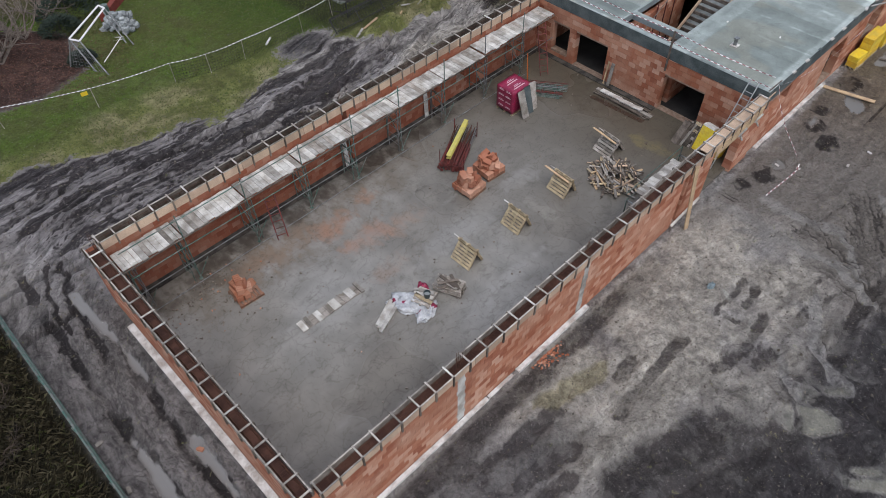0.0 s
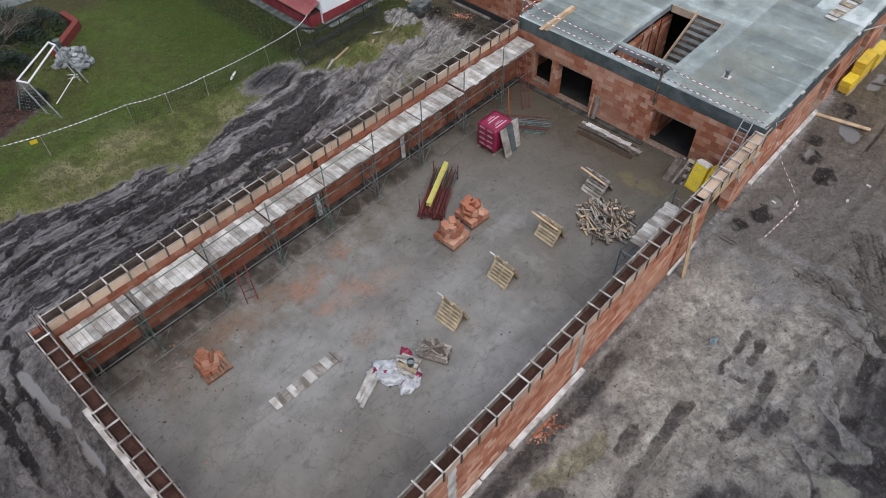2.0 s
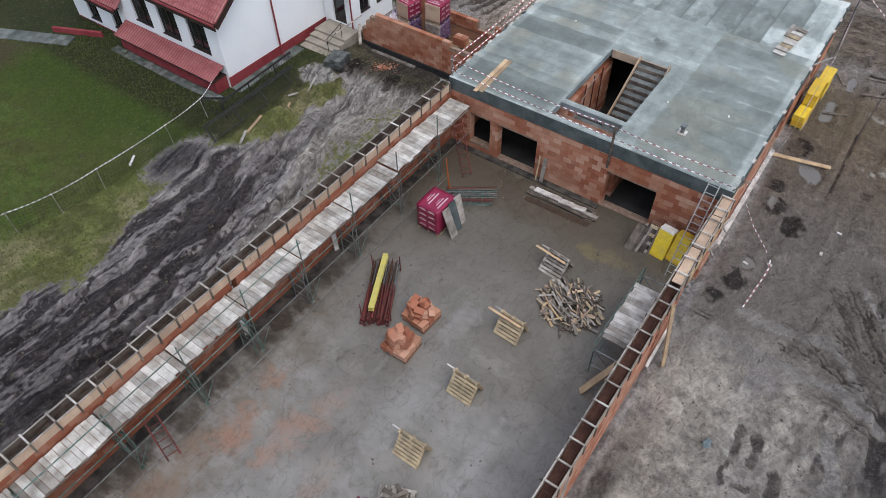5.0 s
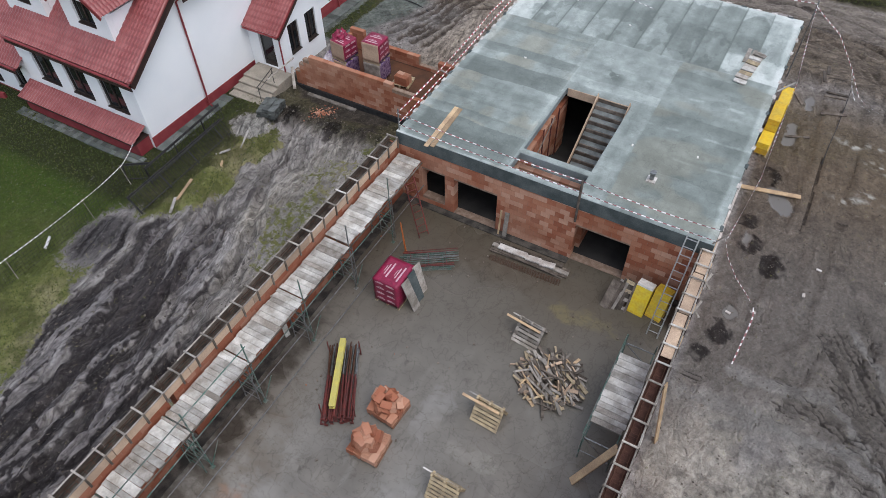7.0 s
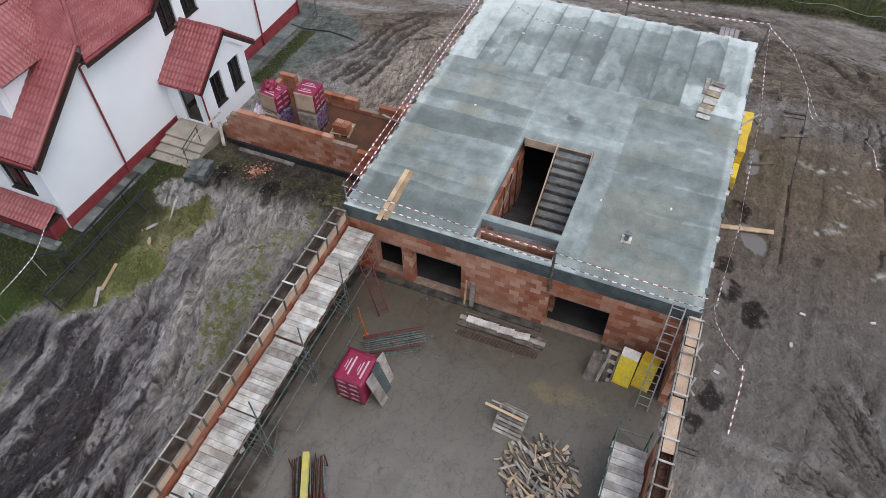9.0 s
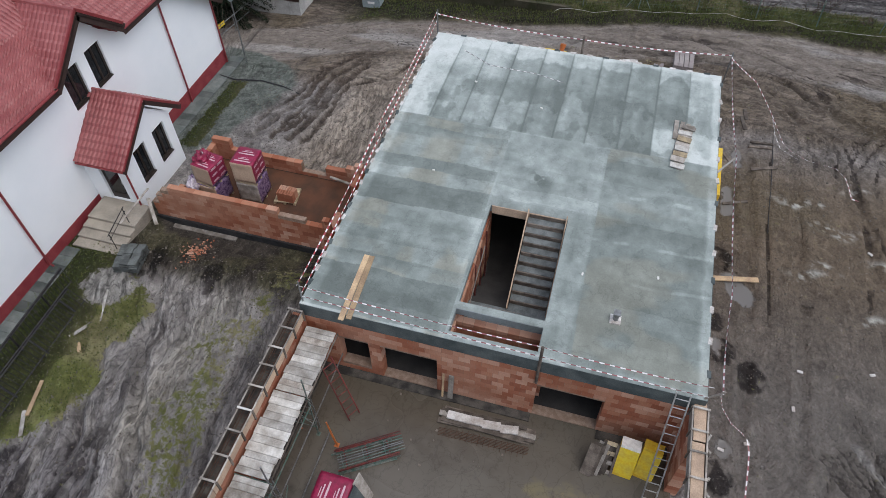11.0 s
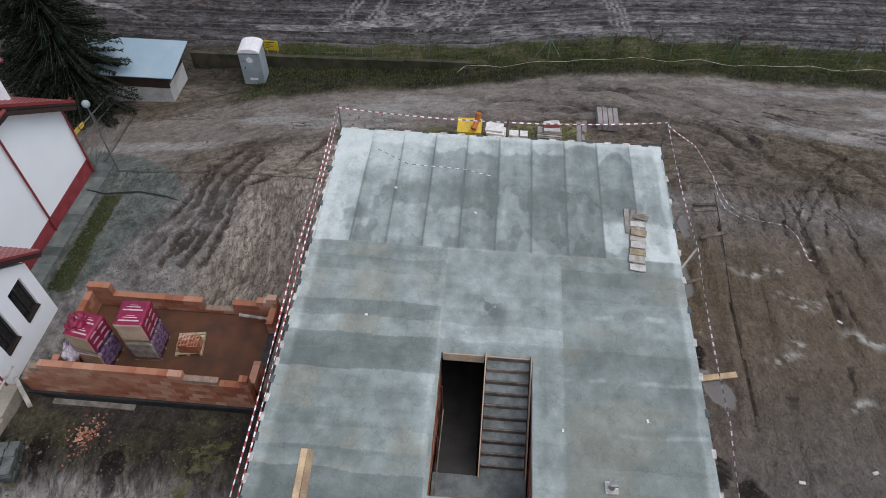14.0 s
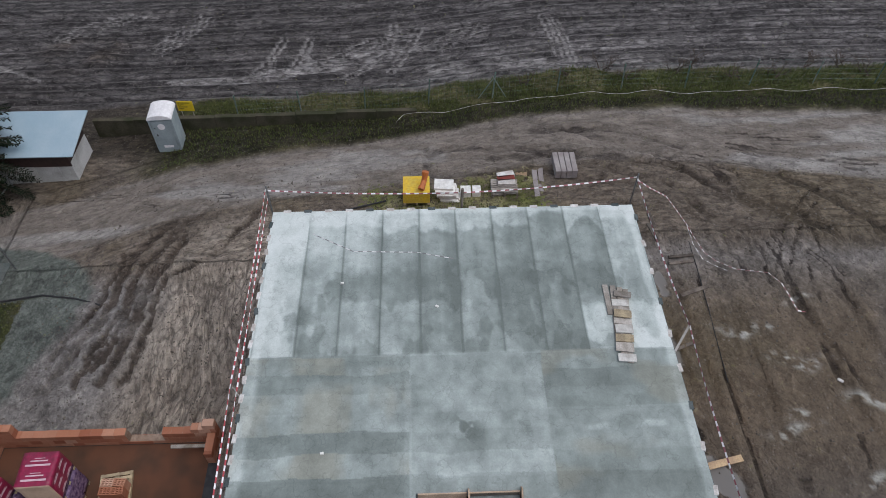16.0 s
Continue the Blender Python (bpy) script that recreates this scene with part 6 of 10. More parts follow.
def hollow_block(l=0.25, w=0.37, h=0.238):
    """A clay block with its rows of cells open on top, in one piece."""
    mb = MB()

    def cuts(n, size, rib):
        cell = (size - rib * (n + 1)) / n
        out = [-size / 2]
        for k in range(n):
            out += [out[-1] + rib, out[-1] + rib + cell]
        return out + [size / 2]

    xs, ys = cuts(3, w, 0.03), cuts(4, l, 0.022)
    deep = h - 0.06
    nx, ny = len(xs) - 1, len(ys) - 1
    z = [[deep if (i % 2 and j % 2) else h for j in range(ny)] for i in range(nx)]
    for i in range(nx):
        for j in range(ny):
            k = z[i][j]
            mb.add([(xs[i], ys[j], k), (xs[i + 1], ys[j], k), (xs[i + 1], ys[j + 1], k), (xs[i], ys[j + 1], k)], ((0, 1, 2, 3),))
            if i + 1 < nx and z[i + 1][j] != k:
                x = xs[i + 1]
                mb.add([(x, ys[j], deep), (x, ys[j + 1], deep), (x, ys[j + 1], h), (x, ys[j], h)], ((0, 1, 2, 3),))
            if j + 1 < ny and z[i][j + 1] != k:
                y = ys[j + 1]
                mb.add([(xs[i], y, deep), (xs[i + 1], y, deep), (xs[i + 1], y, h), (xs[i], y, h)], ((0, 1, 2, 3),))
    lo = [(-w / 2, -l / 2, 0), (w / 2, -l / 2, 0), (w / 2, l / 2, 0), (-w / 2, l / 2, 0)]
    hi = [(x, y, h) for x, y, _ in lo]
    mb.add(lo + hi, ((3, 2, 1, 0), (0, 1, 5, 4), (1, 2, 6, 5), (2, 3, 7, 6), (3, 0, 4, 7)))
    return mb.weld().mesh("clay_block", CLAY)


LOOSE = hollow_block()


DUSTY = plain("pallet wood red with brick dust", (0.26, 0.13, 0.085), (0.17, 0.11, 0.08), 0.9, scale=4.0, fine=30.0, piece=0.3)


def block_pallet(x, y, turn, layout, label):
    th = thing("pallet", "weathered timber pallet under loose clay blocks on the wet floor", "pallet", "block pallets", m=pose(x, y, 0, 0, 0, turn))
    pallet_parts(th, 1.02, 1.02, DUSTY)
    base = pose(x, y, 0.122, 0, 0, turn)
    for bx, by, bz, rx, ry, rz in layout:
        ob = new("clay_block", LOOSE)
        ob.matrix_basis = base @ pose(bx, by, bz, rx, ry, rz)
        tagged(ob, label, "clay block", "loose clay blocks")


def loose_heap(seed, n0, n1, n2):
    """Blocks thrown on a pallet: many lie on their sides."""
    rng = random.Random(seed)
    out = []
    spots = [(-0.34 + 0.34 * i, -0.36 + 0.27 * j) for i in range(3) for j in range(4)]
    rng.shuffle(spots)
    for x, y in spots[:n0]:
        side = rng.random() < 0.55
        out.append((x, y + (0.12 if side else 0), 0.126 if side else 0.0, 90 if side else 0, 0, rng.uniform(-12, 12)))
    for level, n, spread in ((0.25, n1, 0.3), (0.5, n2, 0.18)):
        for k in range(n):
            a = 2 * math.pi * (k + rng.uniform(-0.2, 0.2)) / n
            r = spread * rng.uniform(0.6, 1.1)
            out.append((r * math.cos(a), r * math.sin(a) + 0.1, level + rng.uniform(0.1, 0.16), 90 + rng.uniform(-28, 28), rng.uniform(-25, 25), rng.uniform(0, 360)))
    return out


block_pallet(15.82, 14.92, 2, loose_heap(3, 12, 9, 6), "orange hollow clay block on a pallet")
block_pallet(17.25, 15.1, -4, loose_heap(8, 12, 9, 6), "orange hollow clay block on a pallet")
few = [(-0.32, -0.1, 0, 0, 0, 80), (-0.08, -0.15, 0, 0, 0, 95), (-0.3, 0.28, 0, 0, 0, 88), (-0.05, 0.25, 0, 0, 0, 100), (0.16, 0.05, 0, 0, 0, 70), (-0.2, -0.02, 0.24, 6, 0, 75), (0.05, 0.12, 0.24, -10, 8, 60), (-0.22, 0.3, 0.24, 0, 0, 95), (-0.02, 0.36, 0.24, 0, 12, 110), (0.28, 0.3, 0, 60, 0, 20), (-0.1, 0.22, 0.49, 5, 5, 80)]
block_pallet(5.57, 17.05, -3, few, "orange hollow clay block on a half-empty pallet")


def tilted_pallets(x, y, turn, lean, mat, label, stick=False):
    """Two pallets set against each other like a tent, a stick across the head."""
    th = thing("pallet", label, "pallet", "pallets drying on edge", m=pose(x, y, 0, 0, 0, turn))
    L = 0.98
    for s, rest in ((1, lean), (-1, lean + 10)):
        a = radians(rest)
        foot = -s * L * math.cos(a)
        m = Matrix.Translation((foot + s * 0.03, 0, 0.01)) @ (pose(0, 0, 0) if s > 0 else pose(0, 0, 0, 0, 0, 180)) @ pose(0, 0, 0, 0, -rest, 0) @ Matrix.Translation((L / 2, 0, -0.122))
        for k in range(7):
            px = -L / 2 + (k + 0.5) * L / 7
            mb = MB()
            mb.box(px - 0.05, px + 0.05, -0.5, 0.5, 0.1, 0.122, 0, m)
            part("slat", mb, mat, th)
        for py in (-0.45, 0, 0.45):
            mb = MB()
            mb.box(-L / 2, L / 2, py - 0.04, py + 0.04, 0.022, 0.1, 0, m)
            part("stringer", mb, mat, th)
    mb = MB()
    h = L * math.sin(radians(lean))
    mb.beam((0.02, 0.82, h - 0.03), (0.03, -0.45, h - 0.05), 0.045, 0.025)
    part("ridge_batten", mb, TIMBER_PALE, th)
    if stick:
        mb = MB()
        mb.beam((-0.2, 0.95, h + 0.02), (-0.16, -0.4, h - 0.09), 0.09, 0.025)
        part("stick", mb, TIMBER, th, "raw loose batten")
    return th


tilted_pallets(12.95, 12.25, 0, 56, PALLET, "pale timber pallets propped like a tent to dry")
tilted_pallets(15.75, 12.1, -2, 56, PALLET, "pale timber pallets propped like a tent to dry")
tilted_pallets(18.72, 12.08, -3, 56, PALLET, "pale timber pallets propped like a tent under a loose batten", True)
tilted_pallets(22.3, 12.2, -6, 48, TIMBER_GREY, "grey timber pallets propped like a tent to dry", True)

# board ladder used as a walkway, flat on the floor
th = thing("walkway", "mud-splashed board walkway with cross cleats lying on the floor", "walkway", m=pose(7.45, 14.22, 0, 0, 0, -2))
for y in (-0.12, 0.12):
    mb = MB(); mb.box(-1.38, 1.38, y - 0.11, y + 0.11, 0.0, 0.035)
    part("plank", mb, TIMBER_GREY, th)
for k, (x, w) in enumerate(((-1.27, 0.12), (-1.0, 0.07), (-0.55, 0.12), (-0.1, 0.07), (0.2, 0.16), (0.62, 0.06), (0.95, 0.15))):
    mb = MB(); mb.box(x - w, x + w, -0.26, 0.24, 0.036, 0.066, 0, pose(0, 0, 0, 0, 0, random.uniform(-3, 3)))
    part("cleat", mb, TIMBER_PALE if k % 2 == 0 else TIMBER_GREY, th)
mb = MB(); mb.box(1.3, 1.44, -0.3, 0.3, 0.036, 0.12)
part("end_block", mb, TIMBER_GREY, th)

for k in range(3):
    mb = MB(); mb.box(-0.62, 0.62, -0.075, 0.075, 0, 0.14)
    one("beam", mb, TIMBER_PALE, "whitewashed timber beam lying on the floor", "beam", "beams by the bags", m=pose(8.62 + 0.05 * k, 12.2 + 0.17 * k, 0.0, 0, 0, 20 + 2 * k))


# torn bags of mortar under a sheet, with boards and a bucket
def crumpled(name, rx, ry, h, seed, mats, label, category, m, n=26, holes=0.0):
    """A slack, folded sheet or sack, thick where it is full."""
    bm = bmesh.new()
    bmesh.ops.create_icosphere(bm, subdivisions=4, radius=1.0)
    for v in bm.verts:
        q = v.co.normalized()
        nse = noise.noise(q * 2.1 + Vector((seed, 0, 0))) * 0.35 + noise.noise(q * 5.0 + Vector((0, seed, 0))) * 0.16
        r = 1 + nse
        z = max(-0.02, q.z) * h * (1 + 1.4 * noise.noise(Vector((q.x * 4, q.y * 4, seed)))) + 0.02
        v.co = Vector((q.x * r * rx, q.y * r * ry, max(0.0, z)))
    me = bpy.data.meshes.new(name)
    for f in bm.faces:
        f.smooth = True
        c = f.calc_center_median()
        f.material_index = 1 if len(mats) > 1 and noise.noise(c * 3.3 + Vector((seed, seed, 0))) > 0.46 else 0
    bm.to_mesh(me)
    bm.free()
    for k in mats:
        me.materials.append(k)
    ob = new(name, me)
    ob.matrix_basis = m
    return tagged(ob, label, category)


SHEET = plain("white torn film", (0.52, 0.53, 0.55), (0.34, 0.35, 0.37), 0.3, scale=4.0, fine=14.0, bump=0.6)
crumpled("plastic_sheet", 0.88, 0.5, 0.16, 3.1, (SHEET, FILM_RED), "crumpled white film printed red on the wet floor", "plastic sheet", pose(9.75, 12.2, 0.002, 0, 0, -50))
crumpled("plastic_sheet", 0.56, 0.34, 0.13, 7.7, (SHEET, FILM_RED), "torn white film tucked round a small pallet", "plastic sheet", pose(9.95, 11.55, 0.002, 0, 0, 25))
crumpled("plastic_sheet", 0.35, 0.22, 0.1, 9.3, (FILM_RED, SHEET), "torn red film beside the mortar bags", "plastic sheet", pose(10.55, 12.35, 0.002, 0, 0, 60))
th = thing("pallet", "small grey pallet with boards among torn film", "pallet", m=pose(10.25, 11.95, 0.1, 0, 0, 20))
pallet_parts(th, 0.8, 0.75, TIMBER_GREY, slats=5)
for k in range(3):
    mb = MB(); mb.box(-0.4, 0.4, -0.08, 0.08, 0.0, 0.03)
    one("board", mb, TIMBER_PALE if k else PALLET, "short board lying across the small pallet", "board", m=pose(10.15 + 0.13 * k, 11.9 + 0.12 * k, 0.222, 0, 0, 100 + 9 * k))
BUCKET = plain("dark bucket plastic", (0.03, 0.05, 0.06), (0.05, 0.07, 0.08), 0.4)
th = thing("bucket", "dark plastic mortar bucket with grey water", "bucket", m=pose(10.3, 11.85, 0.254))
mb = MB()
for i in range(14):
    a0, a1 = 2 * math.pi * i / 14, 2 * math.pi * (i + 1) / 14
    for r0, r1, z0, z1 in ((0.11, 0.14, 0, 0.26), (0.13, 0.1, 0.26, 0.02)):
        mb.add([(r0 * math.cos(a0), r0 * math.sin(a0), z0), (r0 * math.cos(a1), r0 * math.sin(a1), z0), (r1 * math.cos(a1), r1 * math.sin(a1), z1), (r1 * math.cos(a0), r1 * math.sin(a0), z1)], ((0, 1, 2, 3),))
part("shell", mb, BUCKET, th)
mb = MB(); mb.bar((0, 0, 0.12), (0, 0, 0.16), 0.12, 14)
part("water", mb, SLAB, th)

# a stack of old pallets and boards
th = thing("pallet", "stack of broken grey pallets with loose boards on top", "pallet stack", m=pose(11.3, 11.62, 0, 0, 0, -68))
for lay_no in range(3):
    pallet_parts(th, 1.15, 0.62, TIMBER_GREY, pose(random.uniform(-0.04, 0.04), random.uniform(-0.04, 0.04), 0.125 * lay_no, 0, 0, random.uniform(-5, 5)), 6)
for k in range(6):
    mb = MB(); mb.box(-0.4, 0.4, -0.06, 0.06, 0, 0.025)
    ob = part("loose_board", mb, (TIMBER_GREY, TIMBER_DARK, TIMBER_DARK)[k % 3], th)
    ob.matrix_basis = pose(random.uniform(-0.2, 0.2), random.uniform(-0.15, 0.15), 0.38 + 0.027 * k, random.uniform(-3, 3), 0, random.uniform(-70, 70))

# bundle of steel props with a yellow beam on top
th = thing("prop_bundle", "cradle of dark red steel props on the floor", "steel props", m=pose(17.28, 17.05, 0, 0, 0, 29))
for k in range(30):
    r, c = divmod(k, 10)
    y = -0.47 + 0.105 * c + random.uniform(-0.02, 0.02)
    z = 0.14 + 0.11 * r
    x0 = random.uniform(-0.18, 0.12)
    mb = MB()
    mb.bar((-1.45 + x0, y + random.uniform(-0.06, 0.06), z), (0.2 + x0, y, z + 0.01), 0.032, 7)
    mb.bar((0.2 + x0, y, z + 0.01), (1.4 + x0, y + random.uniform(-0.06, 0.06), z + 0.02), 0.024, 7, 1)
    mb.box(-1.46 + x0, -1.45 + x0, y - 0.06, y + 0.06, z - 0.06, z + 0.06, 0)
    part("prop", mb, [STEEL_RED, REBAR if k % 4 else STEEL_GREY], th)
for x in (-1.2, 1.2):
    for y in (-0.55, 0.55):
        mb = MB(); mb.bar((x, y, 0), (x, y, 0.85), 0.022)
        part("cradle_post", mb, STEEL_RED, th)
    mb = MB(); mb.bar((x, -0.55, 0.06), (x, 0.55, 0.06), 0.022)
    part("cradle_bar", mb, STEEL_RED, th)
YBEAM = plain("yellow girder timber", (0.52, 0.45, 0.1), (0.42, 0.37, 0.12), 0.6, scale=3.0)
mb = MB()
mb.box(-1.3, 1.3, -0.1, 0.1, 0.16, 0.2); mb.box(-1.3, 1.3, -0.018, 0.018, 0.04, 0.16); mb.box(-1.3, 1.3, -0.1, 0.1, 0, 0.04)
one("girder", mb, YBEAM, "yellow timber girder laid on the red props", "girder", m=pose(17.35, 17.2, 0.5, 0, -1.5, 26))


# shrink-wrapped pallets of clay blocks
def wrapped_pack(x, y, z, turn, h, label, w=1.0, d=1.0, side_clear=False, film_mats=(FILM_RED, TIMBER_ROSE, FILM_VIOLET), print_on=True):
    th = thing("block_pack", label, "wrapped pallet", "wrapped block packs", m=pose(x, y, z, 0, 0, turn))
    pallet_parts(th, w, d, PALLET)
    bm = bmesh.new()
    bmesh.ops.create_cube(bm, size=1.0, matrix=Matrix.Translation((0, 0, 0.125 + h / 2)) @ Matrix.Diagonal((w, d, h, 1)))
    bmesh.ops.subdivide_edges(bm, edges=bm.edges, cuts=7, use_grid_fill=True)
    for v in bm.verts:
        n = noise.noise(v.co * 4 + Vector((x, y, 0)))
        v.co += Vector((v.co.x, v.co.y, 0)).normalized() * n * 0.018
    me = bpy.data.meshes.new("film")
    for f in bm.faces:
        c = f.calc_center_median()
        f.smooth = True
        if side_clear and c.y < -d * 0.45 and abs(f.normal.y) > 0.5:
            f.material_index = 1
        elif side_clear and c.z < 0.3:
            f.material_index = 2
    bm.to_mesh(me); bm.free()
    for k in film_mats:
        me.materials.append(k)
    film = new("film", me)
    film.parent = th
    if not print_on:
        return th
    # unreadable print: rows of plain white bars
    for zz in np.arange(0.32, h + 0.02, 0.3):
        for sgn in (-1, 1):
            for q in (-0.22, 0.22):
                mb = MB()
                for r, hh, ww in ((0.0, 0.045, 0.34), (0.07, 0.022, 0.26)):
                    mb.box(sgn * (w / 2 + 0.02), sgn * (w / 2 + 0.024), q - ww / 2, q + ww / 2, zz + r, zz + r + hh)
                part("print", mb, PRINT_PINK, film)
    for q in (-0.25, 0.2):
        mb = MB()
        for r, hh, ww in ((-0.09, 0.06, 0.72), (0.04, 0.04, 0.5), (0.12, 0.02, 0.3)):
            mb.box(-ww / 2, ww / 2, q + r - hh / 2, q + r + hh / 2, h + 0.132, h + 0.138)
        part("print", mb, PRINT_PINK, film)
    return th


wrapped_pack(21.5, 17.5, 0, 0, 1.24, "crimson shrink-wrapped pallet of clay blocks with white print", 1.22, 1.04)
for k, (x, lean) in enumerate(((21.3, 0.5), (21.72, 0.42), (22.1, 0.34))):
    mb = MB()
    mb.beam((x, 16.93 - lean, 0.0), (x + 0.05, 16.93, 1.28 + 0.05 * k), 0.4, 0.03)
    one("panel", mb, TIMBER_GREY if k != 1 else BAND, "grey shuttering panel leaning on the wrapped pack", "panel", "panels on the pack")

# scaffold frames lying flat, tubes and a red prop
th = thing("frame_stack", "stack of green and red scaffold frames on the floor", "scaffold frames", m=pose(23.4, 17.2, 0, 0, 0, -57))
for k in range(6):
    mb = MB()
    z = 0.03 + 0.055 * k
    o = random.uniform(-0.08, 0.08)
    for y in (-0.35, 0.35):
        mb.bar((-1.0 + o, y, z), (1.0 + o, y + random.uniform(-0.05, 0.05), z), 0.022)
    for q in (-0.7, 0.0, 0.7):
        mb.bar((q + o, -0.35, z), (q + o, 0.35, z), 0.016)
    part("frame", mb, (STEEL_GREEN, STEEL_GREEN, STEEL_RED)[k // 2], th)
for k in range(8):
    mb = MB()
    mb.bar((-0.9, -0.3 + 0.09 * k, 0.4), (1.25, -0.28 + 0.085 * k, 0.42 + 0.03 * (k % 3)), 0.018)
    part("tube", mb, (STEEL_GREEN, STEEL_GREY, STEEL_GREEN, STEEL_RED)[k // 2], th)
mb = MB()
mb.bar((23.5, 18.25, 0), (23.45, 18.3, 0.95), 0.035, 8); mb.bar((23.45, 18.3, 0.95), (23.42, 18.34, 1.75), 0.027, 8); mb.box(23.42, 23.58, 18.17, 18.33, 0, 0.012); mb.bar((23.4, 18.28, 0.96), (23.52, 18.32, 0.96), 0.012)
one("steel_prop", mb, PIPE_ORANGE, "orange-red steel prop standing upright", "steel prop")

# boards, mats of bars and limed sheets along the house front
for k in range(9):
    mb = MB()
    L = random.uniform(1.2, 1.65)
    mb.box(-L, L, -0.09, 0.09, 0, 0.045)
    one("board", mb, (TIMBER_DARK, TIMBER_GREY, TIMBER_DARK)[k % 3], "dark wet shuttering board stacked by the house wall", "board", "boards by the house wall",
        m=pose(25.28 + 0.19 * (k % 3) + random.uniform(-0.03, 0.03), 13.8 + random.uniform(-0.15, 0.15), 0.002 + 0.048 * (k // 3), 0, 0, 90 + random.uniform(-4, 4)))
mb = MB()
for k in range(6):
    mb.bar((24.75 + 0.05 * k, 15.2, 0.015), (24.85 + 0.05 * k, 12.2, 0.02), 0.008, 4)
for k in range(15):
    mb.bar((24.7, 15.0 - 0.19 * k, 0.03), (25.12, 15.0 - 0.19 * k, 0.03), 0.006, 4)
one("bar_mat", mb, REBAR, "rusty reinforcing cage lying flat by the boards", "reinforcement")
for k in range(4):
    mb = MB()
    mb.box(-0.3, 0.3, -0.15, 0.15, 0, 0.05)
    one("slab_sheet", mb, STRIP, "pale crusted board lying on the dark stack", "board", "pale boards on the stack", m=pose(25.45, 14.75 - 0.6 * k, 0.16 + 0.02 * (k % 2), 8, 0, 90 + 3 * k))
for y, w, mt in ((15.15, 0.18, TIMBER_GREY), (15.42, 0.07, TIMBER)):
    mb = MB(); mb.beam((26.1, y, 0.05), (26.29, y, 1.25), w, 0.03)
    one("board", mb, mt, "board leaning upright on the house front", "board")

# yellow insulation packs, grey doors and forms by the south corner
for k, (y0, lean, h) in enumerate(((9.24, 0.42, 1.22), (8.6, 0.36, 1.2))):
    th = thing("insulation_pack", "yellow film pack of insulation leaning on the brick front", "insulation pack", "insulation packs")
    m = pose(24.95 + 0.1 * k, y0, 0.0, 0, 19, -6 - 4 * k)
    mb = MB(); mb.box(0, 0.42, -0.3, 0.3, 0.1, h, 0, m)
    part("wrapped_body", mb, FOAM, th)
    mb = MB(); mb.box(0.004, 0.416, -0.296, 0.296, h + 0.002, h + 0.1, 0, m)
    part("bare_end", mb, FOAM_WHITE if k == 0 else FOAM, th)
    mb = MB(); mb.box(0.004, 0.416, -0.296, 0.296, 0.0, 0.098, 0, m)
    part("foot_end", mb, FOAM, th)
for k in range(5):
    mb = MB(); mb.beam((24.72 + 0.05 * k, 10.35 - 0.11 * k, 0.0), (25.35 + 0.07 * k, 10.2 - 0.13 * k, 0.95), 0.34, 0.03)
    one("panel", mb, (TIMBER_DARK, TIMBER_DARK, TIMBER_GREY)[k % 3], "dark shuttering panel leaning in the corner", "panel", "leaning panels")
th = thing("shutter_form", "brown timber frame panel leaning by the yellow packs", "panel", m=pose(24.85, 9.78, 0, 0, 30, -4))
for y in (-0.2, 0.2):
    mb = MB(); mb.box(0, 0.05, y - 0.04, y + 0.04, 0, 1.25)
    part("rail", mb, TIMBER_DARK, th)
for z in (0.05, 0.4, 0.75, 1.1):
    mb = MB(); mb.box(0.052, 0.08, -0.24, 0.24, z, z + 0.14)
    part("board", mb, (TIMBER_GREY, PALLET)[int(z * 10) % 2], th)

# low trestle scaffold at the south wall
th = thing("trestle_scaffold", "green trestle scaffold with limed planks at the long wall", "scaffolding")
for x in (18.75, 22.6):
    for y in (8.02, 9.0):
        mb = MB(); mb.bar((x, y, 0), (x, y, 1.5 if x < 20 else 1.9), 0.023)
        part("post", mb, STEEL_GREEN, th)
    mb = MB(); mb.bar((x, 8.02, 1.42), (x, 9.0, 1.42), 0.023); mb.bar((x, 8.02, 0.5), (x, 9.0, 0.5), 0.02); mb.bar((x, 8.02, 0.5), (x, 9.0, 1.4), 0.018)
    part("cross_frame", mb, STEEL_GREY, th)
for y, z in ((9.0, 1.45), (8.02, 1.45), (9.02, 1.85), (9.0, 0.5)):
    mb = MB(); mb.bar((18.6, y, z), (22.65, y, z), 0.022)
    part("rail", mb, STEEL_GREEN, th)
x = 19.3
while x < 21.9:
    w = random.choice((0.2, 0.24, 0.28))
    mb = MB(); mb.box(x, x + w - 0.012, 7.98 + random.uniform(-0.03, 0.03), 9.02 + random.uniform(-0.03, 0.03), 1.48 + random.uniform(0, 0.01), 1.52)
    part("plank", mb, TIMBER_PALE if random.random() < 0.75 else TIMBER_GREY, th)
    x += w
mb = MB(); mb.beam((17.9, 8.85, 0.0), (18.75, 7.95, 1.75), 0.24, 0.05)
one("board", mb, TIMBER, "raw plank leaning on the inside of the long wall", "board")

# a pile of scrap timber
pile = []
